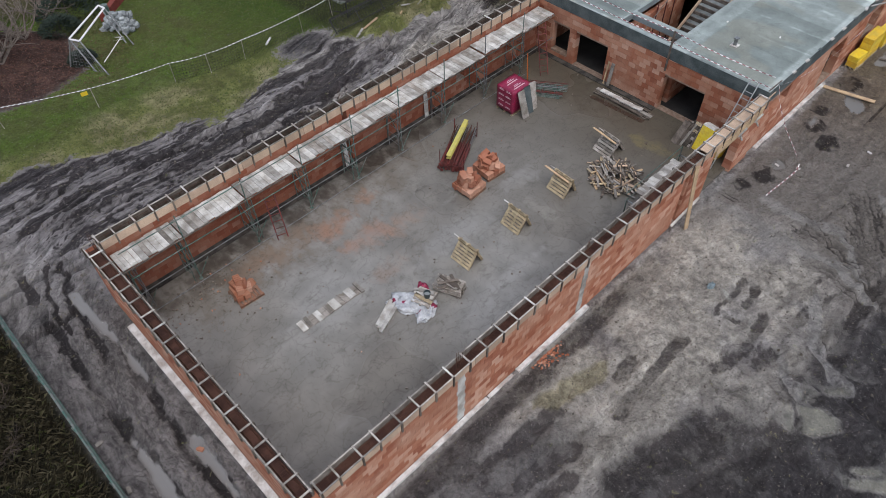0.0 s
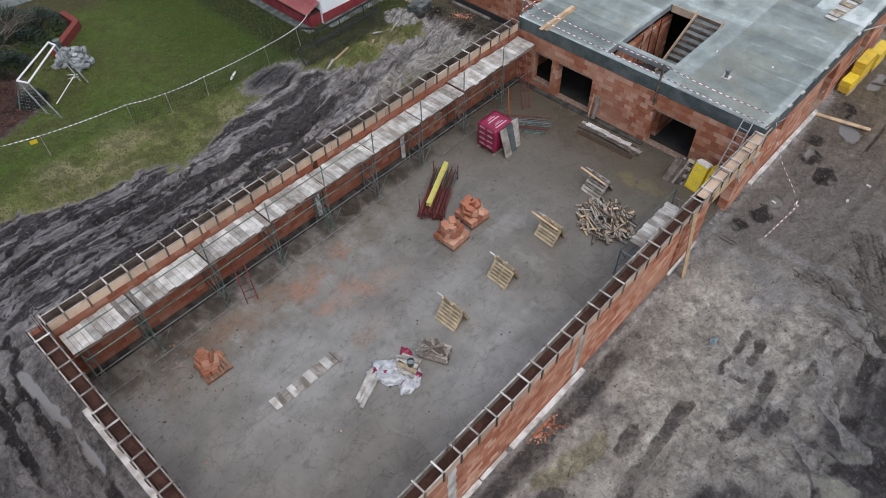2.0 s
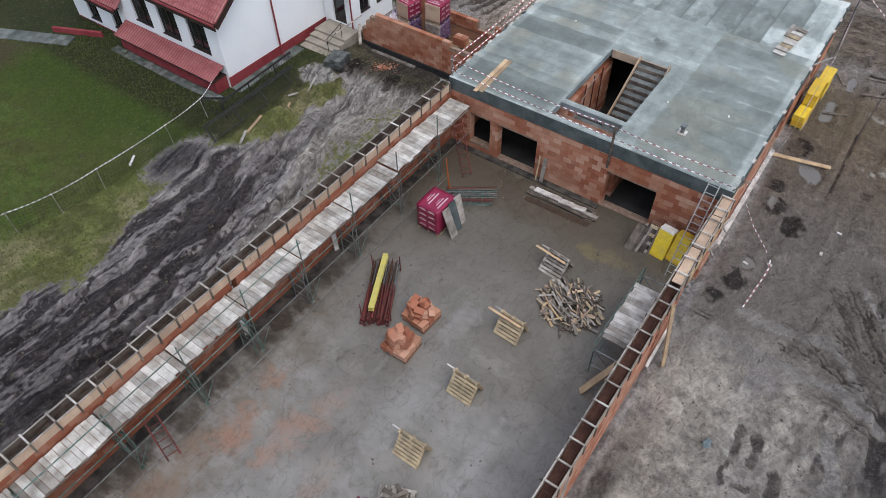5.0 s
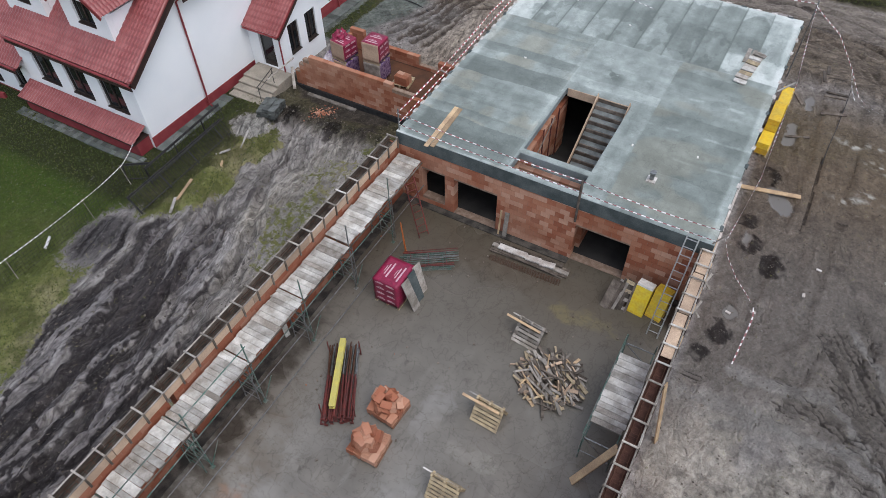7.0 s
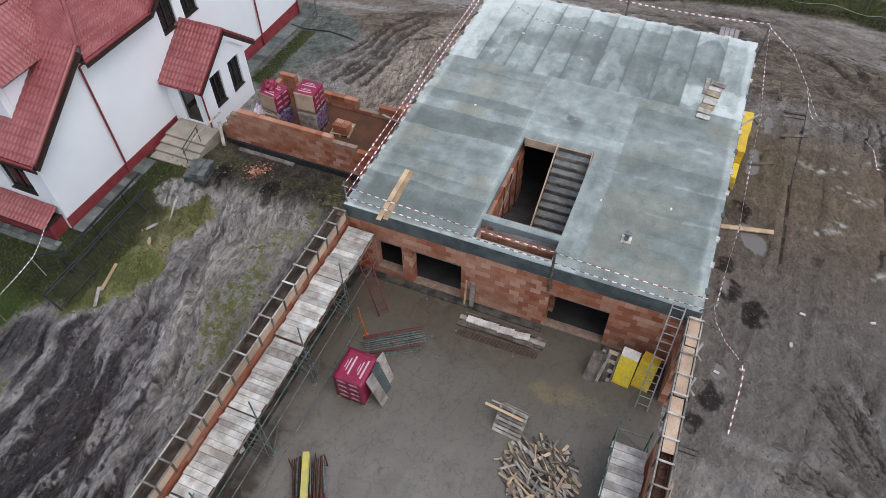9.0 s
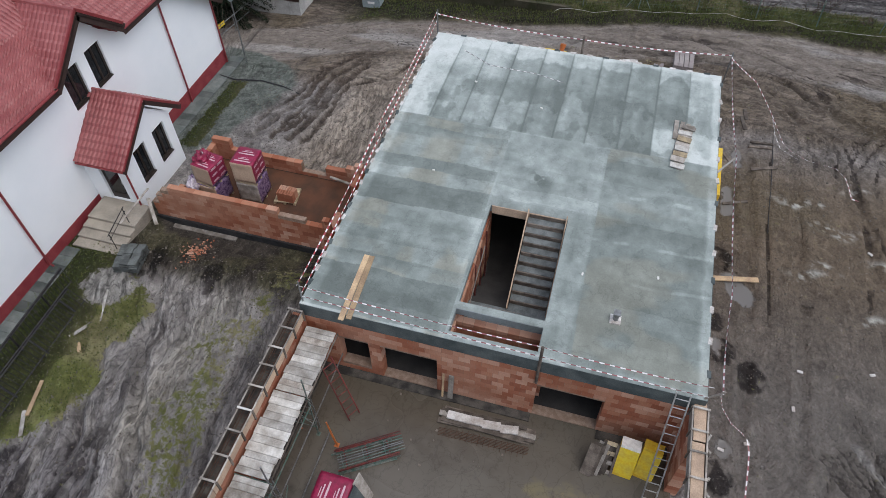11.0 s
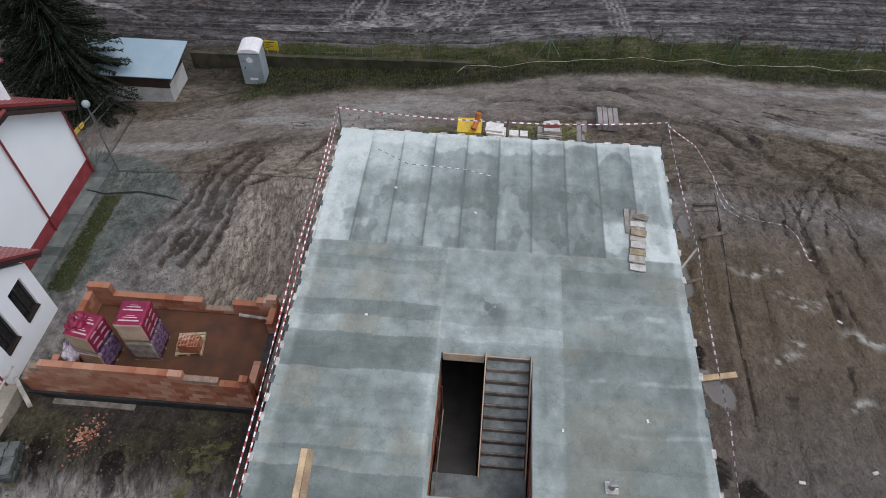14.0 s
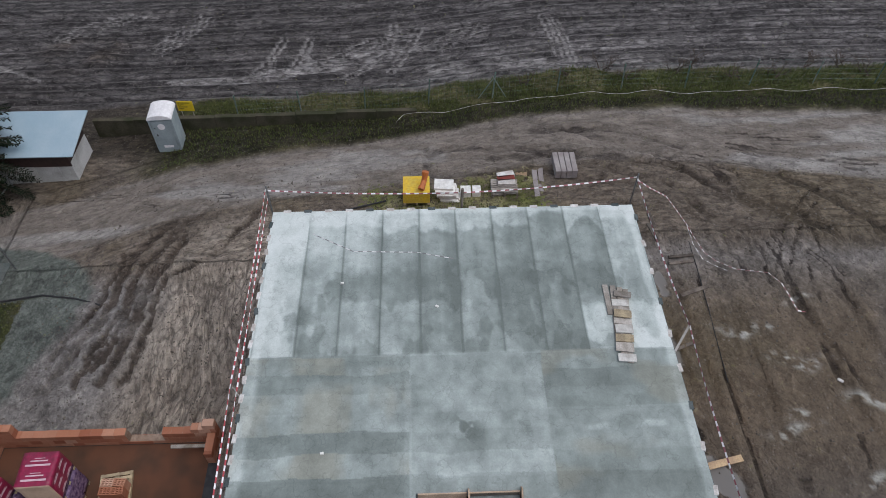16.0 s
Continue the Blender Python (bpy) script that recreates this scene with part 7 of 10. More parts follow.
for k in range(190):
    r = 1.1 * math.sqrt(random.random())
    a = random.uniform(0, 2 * math.pi)
    px, py = r * math.cos(a), r * math.sin(a)
    hz = max(0.0, 0.6 * (1 - r / 1.2)) * random.uniform(0.3, 1.0)
    L = random.uniform(0.16, 0.5)
    w, h = random.choice(((0.05, 0.03), (0.07, 0.035), (0.1, 0.022), (0.045, 0.045), (0.13, 0.022)))
    yaw = random.uniform(0, 180) if random.random() < 0.55 else 55 + random.uniform(-20, 20)
    mb = MB()
    mb.box(-L, L, -w / 2, w / 2, 0, h)
    one("timber_offcut", mb, random.choice((TIMBER, TIMBER_GREY, TIMBER_DARK, TIMBER_DARK, TIMBER_DARK, TIMBER_GREY, PALLET, TIMBER_ROSE)), "splintered timber offcut in a scrap heap", "offcut", "scrap timber heap",
        m=pose(20.85 + px, 10.85 + py, hz + 0.02 + 0.0 * k, random.uniform(-14, 14), random.uniform(-8, 8) if hz > 0.05 else 0, yaw))

# small litter and crumbs of clay on the floor
crumbs = MB()
for k in range(420):
    if random.random() < 0.55:
        x, y = random.gauss(4.6, 1.2), 19.0 - abs(random.gauss(0, 1.3))
    else:
        x, y = random.uniform(2.5, 26), random.uniform(8.2, 19.6)
    if x < 2.3:
        continue
    s = random.uniform(0.012, 0.04)
    crumbs.box(-s, s, -s * 0.7, s * 0.7, 0, s, 0 if k % 14 == 0 else 1, pose(x, y, 0, 0, 0, random.uniform(0, 180)))
tagged(part("crumbs", crumbs, [CLAY_REST, TIMBER_DARK]), "crumbs of clay and wood scattered on the wet floor", "rubble", kind="stuff")

# planks braced against the outside of the south wall
mb = MB(); mb.beam((20.5, 6.95, -0.08), (20.62, 7.4, 3.05), 0.2, 0.04)
one("board", mb, TIMBER, "raw plank leaning on the outside of the wall", "board")
mb = MB(); mb.beam((20.0, 7.4, 0.12), (22.1, 7.42, 0.3), 0.1, 0.05)
one("board", mb, TIMBER_PALE, "pale batten along the foot of the wall", "board")
mb = MB(); mb.beam((22.2, 7.44, 2.7), (25.9, 7.44, 2.75), 0.03, 0.5)
one("board", mb, TIMBER, "wide raw board under the beam across the gateway", "board")
for x in (24.0, 25.3):
    mb = MB(); mb.beam((x, 7.42, 2.5), (x + 0.3, 7.3, 2.85), 0.07, 0.05); mb.beam((x - 0.1, 7.2, 2.5), (x + 0.3, 7.5, 2.45), 0.06, 0.05)
    one("bracket", mb, TIMBER_PALE, "timber bracket nailed under the shuttering", "bracket", "shuttering brackets")
for x, y in ((7.6, 7.62), (7.72, 7.75), (7.8, 7.65), (14.0, 7.7), (2.1, 20.2), (13.3, 20.3)):
    for dx in (0, 0.07):
        mb = MB(); mb.bar((x + dx, y, 2.7), (x + dx + 0.02, y, 3.75), 0.009, 4)
        one("starter_bar", mb, REBAR, "rusty starter bar standing out of the wall head", "reinforcement", "starter bars")


# ---- on the slab ----
def tape(pts, label, sag=0.0, two=(TAPE_WHITE, TAPE_RED), width=0.05, pitch=0.15):
    """Barrier tape from point to point, in bars of two colours, hanging a little and twisting."""
    mb = MB()
    k = 0
    for a, b in zip(pts[:-1], pts[1:]):
        a, b = Vector(a), Vector(b)
        n = max(2, int((b - a).length / pitch))
        row = []
        for i in range(n + 1):
            t = i / n
            p = a.lerp(b, t) - Vector((0, 0, sag * 4 * t * (1 - t)))
            if p.y < 7.4 or p.x > 42.4:
                p.z = max(p.z, ground_at(p.x, p.y) + 0.05)
            d = (b - a).normalized()
            low = p.z < 0.6 and p.y < 7.3
            tw = (1.35 if low else -0.55) + 0.35 * math.sin(i * 0.23 + a.x)
            up = (Matrix.Rotation(tw, 3, d) @ Vector((0, 0, 1))) * width / 2
            row.append((p - up, p + up))
        for i in range(n):
            mb.add([row[i][0], row[i + 1][0], row[i + 1][1], row[i][1]], ((0, 1, 2, 3),), k % 2)
            k += 1
    return one("barrier_tape", mb, list(two), label, "barrier tape", "barrier tapes")


def stake(x, y, z0, z1, r, mat, label, lean=(0, 0)):
    mb = MB()
    mb.bar((x, y, z0), (x + lean[0], y + lean[1], z1), r, 7)
    return one("stake", mb, mat, label, "stake", "tape stakes")


stake(26.42, 20.12, 3.42, 4.45, 0.03, STEEL_GREY, "steel stake holding barrier tape at the slab corner")
stake(26.26, 12.42, 2.2, 4.25, 0.05, TIMBER_DARK, "dark timber post against the slab edge")
stake(26.36, 7.66, 3.42, 4.2, 0.03, TIMBER_GREY, "timber stake at the slab corner", (-0.12, -0.35))
stake(42.6, 20.35, gz(42.6, 20.4), 4.3, 0.035, STEEL_GREY, "stake wound with barrier tape by the slab")
stake(43.05, 7.3, -0.1, 4.1, 0.035, STEEL_GREY, "stake wound with barrier tape by the slab")
stake(42.28, 13.6, 2.4, 4.3, 0.05, TIMBER_DARK, "dark timber post at the far slab edge")
stake(35.1, 20.24, 3.0, 3.9, 0.02, TIMBER_PALE, "pale lath on the slab edge", (0.0, 0.1))
mb = MB(); mb.beam((36.1, 7.62, 3.3), (37.0, 6.95, 3.5), 0.07, 0.03)
one("lath", mb, TIMBER_PALE, "pale lath sticking out from the slab edge", "lath")
for z, s in ((3.72, 0.04), (4.25, 0.1)):
    tape([(26.4, 20.12, z), (26.3, 12.44, z - 0.05), (26.32, 7.6, z - 0.1)], "red and white barrier tape along the slab's front edge", s, (TAPE_WHITE, TAPE_RED), 0.034)
for z, s, dy in ((3.75, 0.05, 0.0), (4.2, 0.15, 0.06)):
    tape([(26.42, 20.14 + dy, z), (35.1, 20.3 + dy, z - 0.1), (42.6, 20.37, z)], "red and white barrier tape along the slab edge", s, (TAPE_WHITE, TAPE_BRIGHT))
tape([(42.6, 20.36, 4.1), (42.3, 13.6, 4.1), (43.05, 7.3, 3.95)], "red and white barrier tape across the far slab edge", 0.1)
tape([(43.05, 7.3, 3.9), (37.0, 6.93, 3.5), (30.5, 6.95, 3.4), (26.3, 7.3, 3.95)], "white barrier tape sagging along the slab's long edge", 0.2)
tape([(26.3, 7.35, 3.9), (26.45, 7.05, 3.0), (26.6, 6.5, 2.0), (27.0, 5.85, 0.9), (27.25, 5.45, 0.15), (26.9, 5.36, 0.05), (26.4, 5.38, 0.05), (25.7, 5.44, 0.05), (24.5, 5.54, 0.05)], "red and white barrier tape trailing down to the mud", 0.0, (TAPE_WHITE, TAPE_RED), 0.045)
tape([(43.05, 7.28, 3.8), (43.06, 6.77, 3.4), (43.37, 5.86, 2.6), (43.4, 5.25, 1.8), (43.39, 4.65, 1.0), (43.11, 4.2, 0.4), (42.71, 3.85, 0.05), (42.26, 3.51, 0.05), (41.82, 2.84, 0.05), (41.62, 1.66, 0.05), (41.1, 1.31, 0.05), (40.55, 1.23, 0.05), (39.8, 1.16, 0.05), (39.74, 0.9, 0.05)], "loose barrier tape trailing across the mud", 0.0, (TAPE_WHITE, TAPE_RED), 0.05)
tape([(43.3, 4.6, 0.9), (42.9, 4.3, 0.3), (42.35, 4.0, 0.05), (41.95, 3.5, 0.05), (41.75, 3.2, 0.05)], "doubled end of barrier tape lying in the mud", 0.0, (TAPE_WHITE, TAPE_GREY), 0.045)
tape([(41.1, 18.7, 3.46), (40.3, 17.3, 3.45), (40.2, 15.2, 3.46), (39.9, 14.0, 3.45)], "red and white barrier tape lying on the slab", 0.0, (TAPE_WHITE, TAPE_GREY), 0.028)

# vent pipe, boards and splinters on the slab
th = thing("vent", "short grey vent cowl on a white base on the slab", "roof vent", m=pose(28.38, 10.45, SZ))
mb = MB(); mb.box(-0.17, 0.17, -0.17, 0.17, 0, 0.06)
part("base", mb, STRIP, th)
mb = MB(); mb.bar((0, 0, 0.06), (0, 0, 0.38), 0.085, 12); mb.box(-0.11, 0.11, -0.11, 0.11, 0.36, 0.42)
part("cowl", mb, STEEL_GREY, th)
for k, (x, y, L, rz) in enumerate(((27.4, 18.74, 1.35, 2), (27.45, 18.54, 1.3, 3))):
    mb = MB(); mb.box(-L, L, -0.09, 0.09, 0, 0.035)
    one("board", mb, TIMBER, "raw board lying over the slab edge", "board", "boards on the slab", m=pose(x, y, SZ + 0.002, 0, 0, rz))
th = thing("walkway", "worn board walkway with cleats lying on the slab", "walkway", m=pose(37.3, 8.95, SZ, 0, 0, -8))
for x0, x1, y, turn in ((-1.5, 1.2, -0.18, 0), (-1.45, 1.25, 0.0, 0), (-1.1, 1.3, 0.17, 2), (0.2, 1.35, 0.3, 7)):
    mb = MB(); mb.box(x0, x1, y - 0.085, y + 0.085, 0.02, 0.06, 0, pose(0, 0, 0, 0, 0, turn))
    part("plank", mb, TIMBER_GREY, th)
for k, (x, w) in enumerate(((-1.36, 0.13), (-1.02, 0.15), (-0.68, 0.13), (-0.36, 0.15), (-0.08, 0.1), (0.2, 0.14), (0.62, 0.12), (0.95, 0.11))):
    mb = MB(); mb.box(x - w, x + w, -0.29, 0.24, 0.062 + 0.028 * (k % 2), 0.09 + 0.028 * (k % 2), 0, pose(0, 0, 0, 0, 0, random.uniform(-4, 4)))
    part("cleat", mb, (TIMBER_PALE, TIMBER_GREY, PALLET)[k % 3], th)
for x, y in ((29.9, 11.7), (38.0, 14.6), (39.0, 17.6), (30.4, 9.3), (33.3, 17.8)):
    mb = MB(); mb.box(-0.05, 0.05, -0.03, 0.03, 0, 0.05)
    one("offcut", mb, FOAM_WHITE, "small white chip lying on the slab", "offcut", "chips on the slab", m=pose(x, y, SZ, 0, 0, 30 * x))
# shutter clips left along the slab's edge
for k in range(26):
    x = 27.2 + 0.6 * k
    if x < 42:
        for y in (SYB - 0.06, SYA + 0.05) if k % 2 == 0 else (SYB - 0.06,):
            out = 1 if y > 14 else -1
            mb = MB(); mb.box(-0.13, 0.13, min(0.0, 0.12 * out), max(0.0, 0.12 * out), -0.05, 0.012)
            one("mortar_lip", mb, STRIP if k % 3 else BAND, "thin pale lip of mortar along the slab edge", "mortar lip", "mortar lips", m=pose(x, y, SZ, 0, 0, random.uniform(-8, 8)))
for k in range(17):
    mb = MB(); mb.box(0.0, 0.13, -0.14, 0.12, -0.05, 0.012)
    one("mortar_lip", mb, STRIP if k % 3 else BAND, "thin pale lip of mortar along the slab edge", "mortar lip", "mortar lips", m=pose(SX1 - 0.06, 8.2 + 0.72 * k, SZ))
mb = MB(); mb.bar((28.0, 15.2, 1.7), (30.4, 15.1, 3.2), 0.02); mb.bar((27.9, 13.3, 3.3), (27.8, 15.2, 3.35), 0.012)
one("brace", mb, TIMBER_GREY, "timber brace across the open stairwell", "brace")
for k in range(3):
    mb = MB(); mb.bar((29.6 + 0.8 * k, 15.2, 0.05), (29.6 + 0.8 * k, 15.22, 3.05), 0.03, 7)
    one("steel_prop", mb, STEEL_RED, "steel prop standing in the dark stairwell", "steel prop", "stairwell props")


# ---- the white house ----
def tiled(name, parent, origin, u, v, poly, mat=None, wave=0.2, step=0.35, du=0.05, dv=0.117):
    """A roof slope of pressed sheet: waves along the eave, small steps up the slope, cut to poly in (u, v) metres."""
    o, u, v = Vector(origin), Vector(u).normalized(), Vector(v).normalized()
    n = u.cross(v).normalized()
    if n.z < 0:
        n = -n
    us, vs = [p[0] for p in poly], [p[1] for p in poly]
    nu, nv = int((max(us) - min(us)) / du) + 1, int((max(vs) - min(vs)) / dv) + 1

    def span(t):
        """Extent of poly in u at the height t."""
        cut = []
        for (a, b), (c, d) in zip(poly, poly[1:] + poly[:1]):
            if (b - t) * (d - t) <= 0 and b != d:
                cut.append(a + (c - a) * (t - b) / (d - b))
        return (min(cut), max(cut)) if len(cut) > 1 else None

    mb = MB()
    rows = []
    for j in range(nv + 1):
        t = min(max(min(vs) + j * dv, min(vs) + 1e-4), max(vs) - 1e-4)
        s = span(t)
        if s is None:
            continue
        row = []
        for i in range(nu + 1):
            a = s[0] + (s[1] - s[0]) * i / nu
            rise = 0.034 * abs(math.sin(math.pi * a / wave)) + 0.05 * (1 - ((t / step) % 1.0))
            row.append(o + u * a + v * t + n * rise)
        rows.append(row)
    base = 0
    for row in rows:
        mb.v += [tuple(p) for p in row]
    w = nu + 1
    for j in range(len(rows) - 1):
        for i in range(nu):
            mb.f.append((j * w + i, j * w + i + 1, (j + 1) * w + i + 1, (j + 1) * w + i)); mb.m.append(0)
    return part(name, mb, mat or ROOF_RED, parent, smooth=False)


def window(parent, axis, plane, out, a0, a1, z0, z1, panes=2):
    """A dark framed window set in a wall; out: which way the wall faces along its normal."""
    w = MB()

    def bx(mb, p, q, u, v, d0, d1):
        lo, hi = sorted((plane + out * d0, plane + out * d1))
        if axis == "x":
            mb.box(lo, hi, p, q, u, v)
        else:
            mb.box(p, q, lo, hi, u, v)

    f = 0.1
    for p, q, u, v in ((a0, a1, z1 - f, z1), (a0, a1, z0, z0 + f), (a0, a0 + f, z0 + f, z1 - f), (a1 - f, a1, z0 + f, z1 - f)):
        bx(w, p, q, u, v, -0.16, -0.1)
    for k in range(1, panes):
        c = a0 + (a1 - a0) * k / panes
        bx(w, c - 0.05, c + 0.05, z0 + f, z1 - f, -0.155, -0.095)
    fr = part("window", w, FRAME, parent)
    g = MB(); bx(g, a0 + f, a1 - f, z0 + f, z1 - f, -0.15, -0.135)
    part("pane", g, GLASS, fr)
    s = MB(); bx(s, a0 + 0.004, a1 - 0.004, z0 + 0.002, z0 + 0.05, -0.098, 0.05)
    part("sill", s, FRAME, fr)
    return fr


def wall_with_holes(axis, plane, thick, outline, holes, depth=0.22):
    """A plastered wall panel: outline is a list of (a, z), holes are (a0, a1, z0, z1). It is thick towards +thick."""
    xs = sorted({p[0] for p in outline} | {h[i] for h in holes for i in (0, 1)})
    mb = MB()

    def top(a):
        best = None
        n = len(outline)
        zs = []
        for (p, u), (q, v) in zip(outline, outline[1:] + outline[:1]):
            if min(p, q) <= a <= max(p, q) and p != q:
                zs.append(u + (v - u) * (a - p) / (q - p))
        return min(zs), max(zs)

    def quad(a, b, za0, za1, zb0, zb1):
        def P(s, z, d):
            return (plane + d, s, z) if axis == "x" else (s, plane + d, z)
        d = thick
        vs = [P(a, za0, 0), P(b, zb0, 0), P(b, zb1, 0), P(a, za1, 0), P(a, za0, d), P(b, zb0, d), P(b, zb1, d), P(a, za1, d)]
        mb.add(vs, ((0, 1, 2, 3), (7, 6, 5, 4), (0, 4, 5, 1), (3, 2, 6, 7), (0, 3, 7, 4), (1, 5, 6, 2)))

    for a, b in zip(xs[:-1], xs[1:]):
        if b - a < 1e-4:
            continue
        e = 1e-5
        la, ha = top(a + e)
        lb, hb = top(b - e)
        inside = sorted((h[2], h[3]) for h in holes if h[0] < (a + b) / 2 < h[1])
        lo_a, lo_b = la, lb
        for z0, z1 in inside:
            quad(a, b, lo_a, z0, lo_b, z0)
            lo_a = lo_b = z1
        quad(a, b, lo_a, ha, lo_b, hb)
    return mb.weld()


house = thing("house", "white rendered house with red metal roofs and wine red plinth", "house")
wins_s = [(33.15, 34.2, 3.05, 4.75), (34.75, 35.75, 3.05, 4.8)]
mb = wall_with_holes("y", 33.3, 0.35, [(24.35, -1.9), (44.0, -2.9), (44.0, 2.3), (40.4, 4.9), (36.35, 4.9), (34.6, 6.55), (32.3, 4.9), (28.0, 5.3), (24.35, 2.85)], wins_s)
part("wall", mb, PLASTER, house)
for h in wins_s:
    window(house, "y", 33.3, -1, *h)
wins_w = [(34.25, 35.72, 0.32, 2.4), (36.6, 38.12, 0.32, 2.4), (38.95, 40.42, 0.35, 2.42)]
mb = wall_with_holes("x", 24.35, 0.35, [(33.64, -2.0), (41.5, -2.0), (41.5, 2.85), (33.64, 2.85)], wins_w)
part("wall", mb, PLASTER, house)
for h in wins_w:
    window(house, "x", 24.35, -1, *h)
mb = MB(); mb.box(43.66, 44.0, 33.66, 47, -2.9, 2.2)
part("wall", mb, PLASTER, house)
mb = MB(); mb.box(26.5, 43.64, 46.7, 47, -2.5, 2.4)
part("wall", mb, PLASTER, house)
# lower north part, its front in line with the main house
wins_n = [(42.2, 43.15, -1.05, 0.45), (44.5, 45.55, -1.2, 0.5)]
mb = wall_with_holes("x", 24.35, 0.35, [(41.52, -2.2), (47, -2.2), (47, 1.0), (41.52, 1.0)], wins_n)
part("wall", mb, PLASTER, house)
for h in wins_n:
    window(house, "x", 24.35, -1, *h)
mb = MB(); mb.box(24.72, 26.48, 46.7, 47, -2.5, 1.3)
part("wall", mb, PLASTER, house)
mb = wall_with_holes("y", 41.2, 0.3, [(24.72, 0.0), (32.4, 0.0), (32.4, 8.4), (24.72, 3.0)], [])
part("wall", mb, PLASTER, house)
mb = MB(); mb.box(24.31, 24.347, 41.62, 47, -2.2, -1.45)
part("plinth", mb, PLINTH, house)
mb = wall_with_holes("y", 33.27, 0.028, [(24.32, -1.9), (44.02, -2.95), (44.02, -0.95), (36.0, -0.9), (24.32, -0.72)], [])
part("plinth", mb, PLINTH, house)
mb = MB(); mb.box(44.004, 44.03, 33.3, 46, -2.95, -0.95)
part("plinth", mb, PLINTH, house)
sl = 0.705
w_dir = Vector((1, 0, sl)).normalized()
tiled("roof", house, (24.0, 32.72, 2.8), (0, 1, 0), w_dir, [(0, 0), (8.6, 0), (8.6, 10.5), (4.8, 10.5), (0.05, 5.05)])
tiled("roof", house, (23.85, 41.35, 0.88), (0, 1, 0), w_dir, [(0, 0), (5.6, 0), (5.6, 9.6), (0, 9.6)])
s_dir = Vector((0, 1, 0.72)).normalized()
tiled("roof", house, (27.9, 32.7, 5.06), (1, 0, -0.02), s_dir, [(0.2, 0), (4.4, 0), (6.6, 2.4), (6.6, 5.8), (4.7, 5.8)])
tiled("roof", house, (27.9, 32.7, 5.06), (1, 0, -0.02), s_dir, [(8.4, 0), (12.4, 0), (8.2, 5.8), (6.6, 5.8), (6.6, 2.4)])
e_dir = Vector((-1, 0, 0.72)).normalized()
tiled("roof", house, (44.3, 32.72, 2.15), (0, 1, 0), e_dir, [(0, 0), (14, 0), (14, 9.6), (4.8, 9.6), (0, 4.9)])
tiled("roof", house, (34.6, 32.62, 6.92), (0, 1, 0), (-1, 0, -0.78), [(0, 0), (2.7, 0), (0.4, 3.2), (0, 3.2)])
tiled("roof", house, (34.6, 32.62, 6.92), (0, 1, 0), (1, 0, -0.86), [(0, 0), (2.7, 0), (0.4, 2.9), (0, 2.9)])
# closing planes under the sheets, verge boards, ridge caps and gutters
for a, b in (((24.0, 32.7, 2.78), (28.05, 32.7, 5.63)), ((32.1, 32.6, 4.98), (34.6, 32.6, 6.88)), ((34.6, 32.6, 6.88), (36.75, 32.6, 5.02)), ((40.35, 32.7, 4.95), (44.25, 32.7, 2.15))):
    mb = MB(); mb.beam(Vector(a) + Vector((0, 0, 0.09)), Vector(b) + Vector((0, 0, 0.09)), 0.06, 0.12)
    part("verge_board", mb, GUTTER, house)
    mb = MB(); mb.beam(Vector(a) + Vector((0, 0.02, -0.16)), Vector(b) + Vector((0, 0.02, -0.16)), 0.04, 0.38)
    part("barge_board", mb, SOFFIT, house)
    mb = MB(); mb.beam(Vector(a) + Vector((0, 0.3, -0.14)), Vector(b) + Vector((0, 0.3, -0.14)), 0.6, 0.03)
    part("soffit", mb, SOFFIT, house)
for a, b in (((28.1, 32.7, 5.72), (32.7, 37.5, 8.6)), ((40.3, 32.7, 5.0), (36.2, 37.5, 8.5)), ((34.6, 32.6, 6.95), (34.6, 35.4, 6.95)), ((24.05, 32.72, 2.92), (28.1, 32.74, 5.76))):
    mb = MB(); mb.bar(a, b, 0.09, 7)
    part("ridge_cap", mb, ROOF_RED, house)
for a, b in (((28.1, 32.66, 5.0), (32.2, 32.66, 4.95)), ((36.7, 32.66, 4.86), (40.4, 32.66, 4.8)), ((23.95, 32.7, 2.72), (23.95, 41.3, 2.72)), ((23.8, 41.6, 0.8), (23.8, 47.1, 0.8))):
    mb = MB(); mb.bar(a, b, 0.075, 8)
    part("gutter", mb, GUTTER, house)
    mb = MB(); mb.beam(Vector(a) + Vector((0.03, 0.03, -0.18)), Vector(b) + Vector((0.03, 0.03, -0.18)), 0.04, 0.26)
    part("fascia", mb, SOFFIT, house)
    mb = MB(); mb.box(min(a[0], b[0]), max(a[0], b[0]) + (0.4 if a[0] == b[0] else 0), a[1] + 0.05, (b[1] if a[0] == b[0] else 33.29), a[2] - 0.12, a[2] - 0.08)
    part("soffit", mb, SOFFIT, house)
for x, zt, zb in ((28.15, 4.6, -1.15), (39.95, 4.5, -2.1), (43.85, 2.1, -2.4)):
    mb = MB(); mb.tube(((x, 33.02, zb - 0.12), (x, 33.2, zb), (x, 33.2, zt), (x + 0.15, 32.95, zt + 0.22), (x + 0.3, 32.7, zt + 0.4)), 0.05, 8)
    part("downpipe", mb, GUTTER, house)


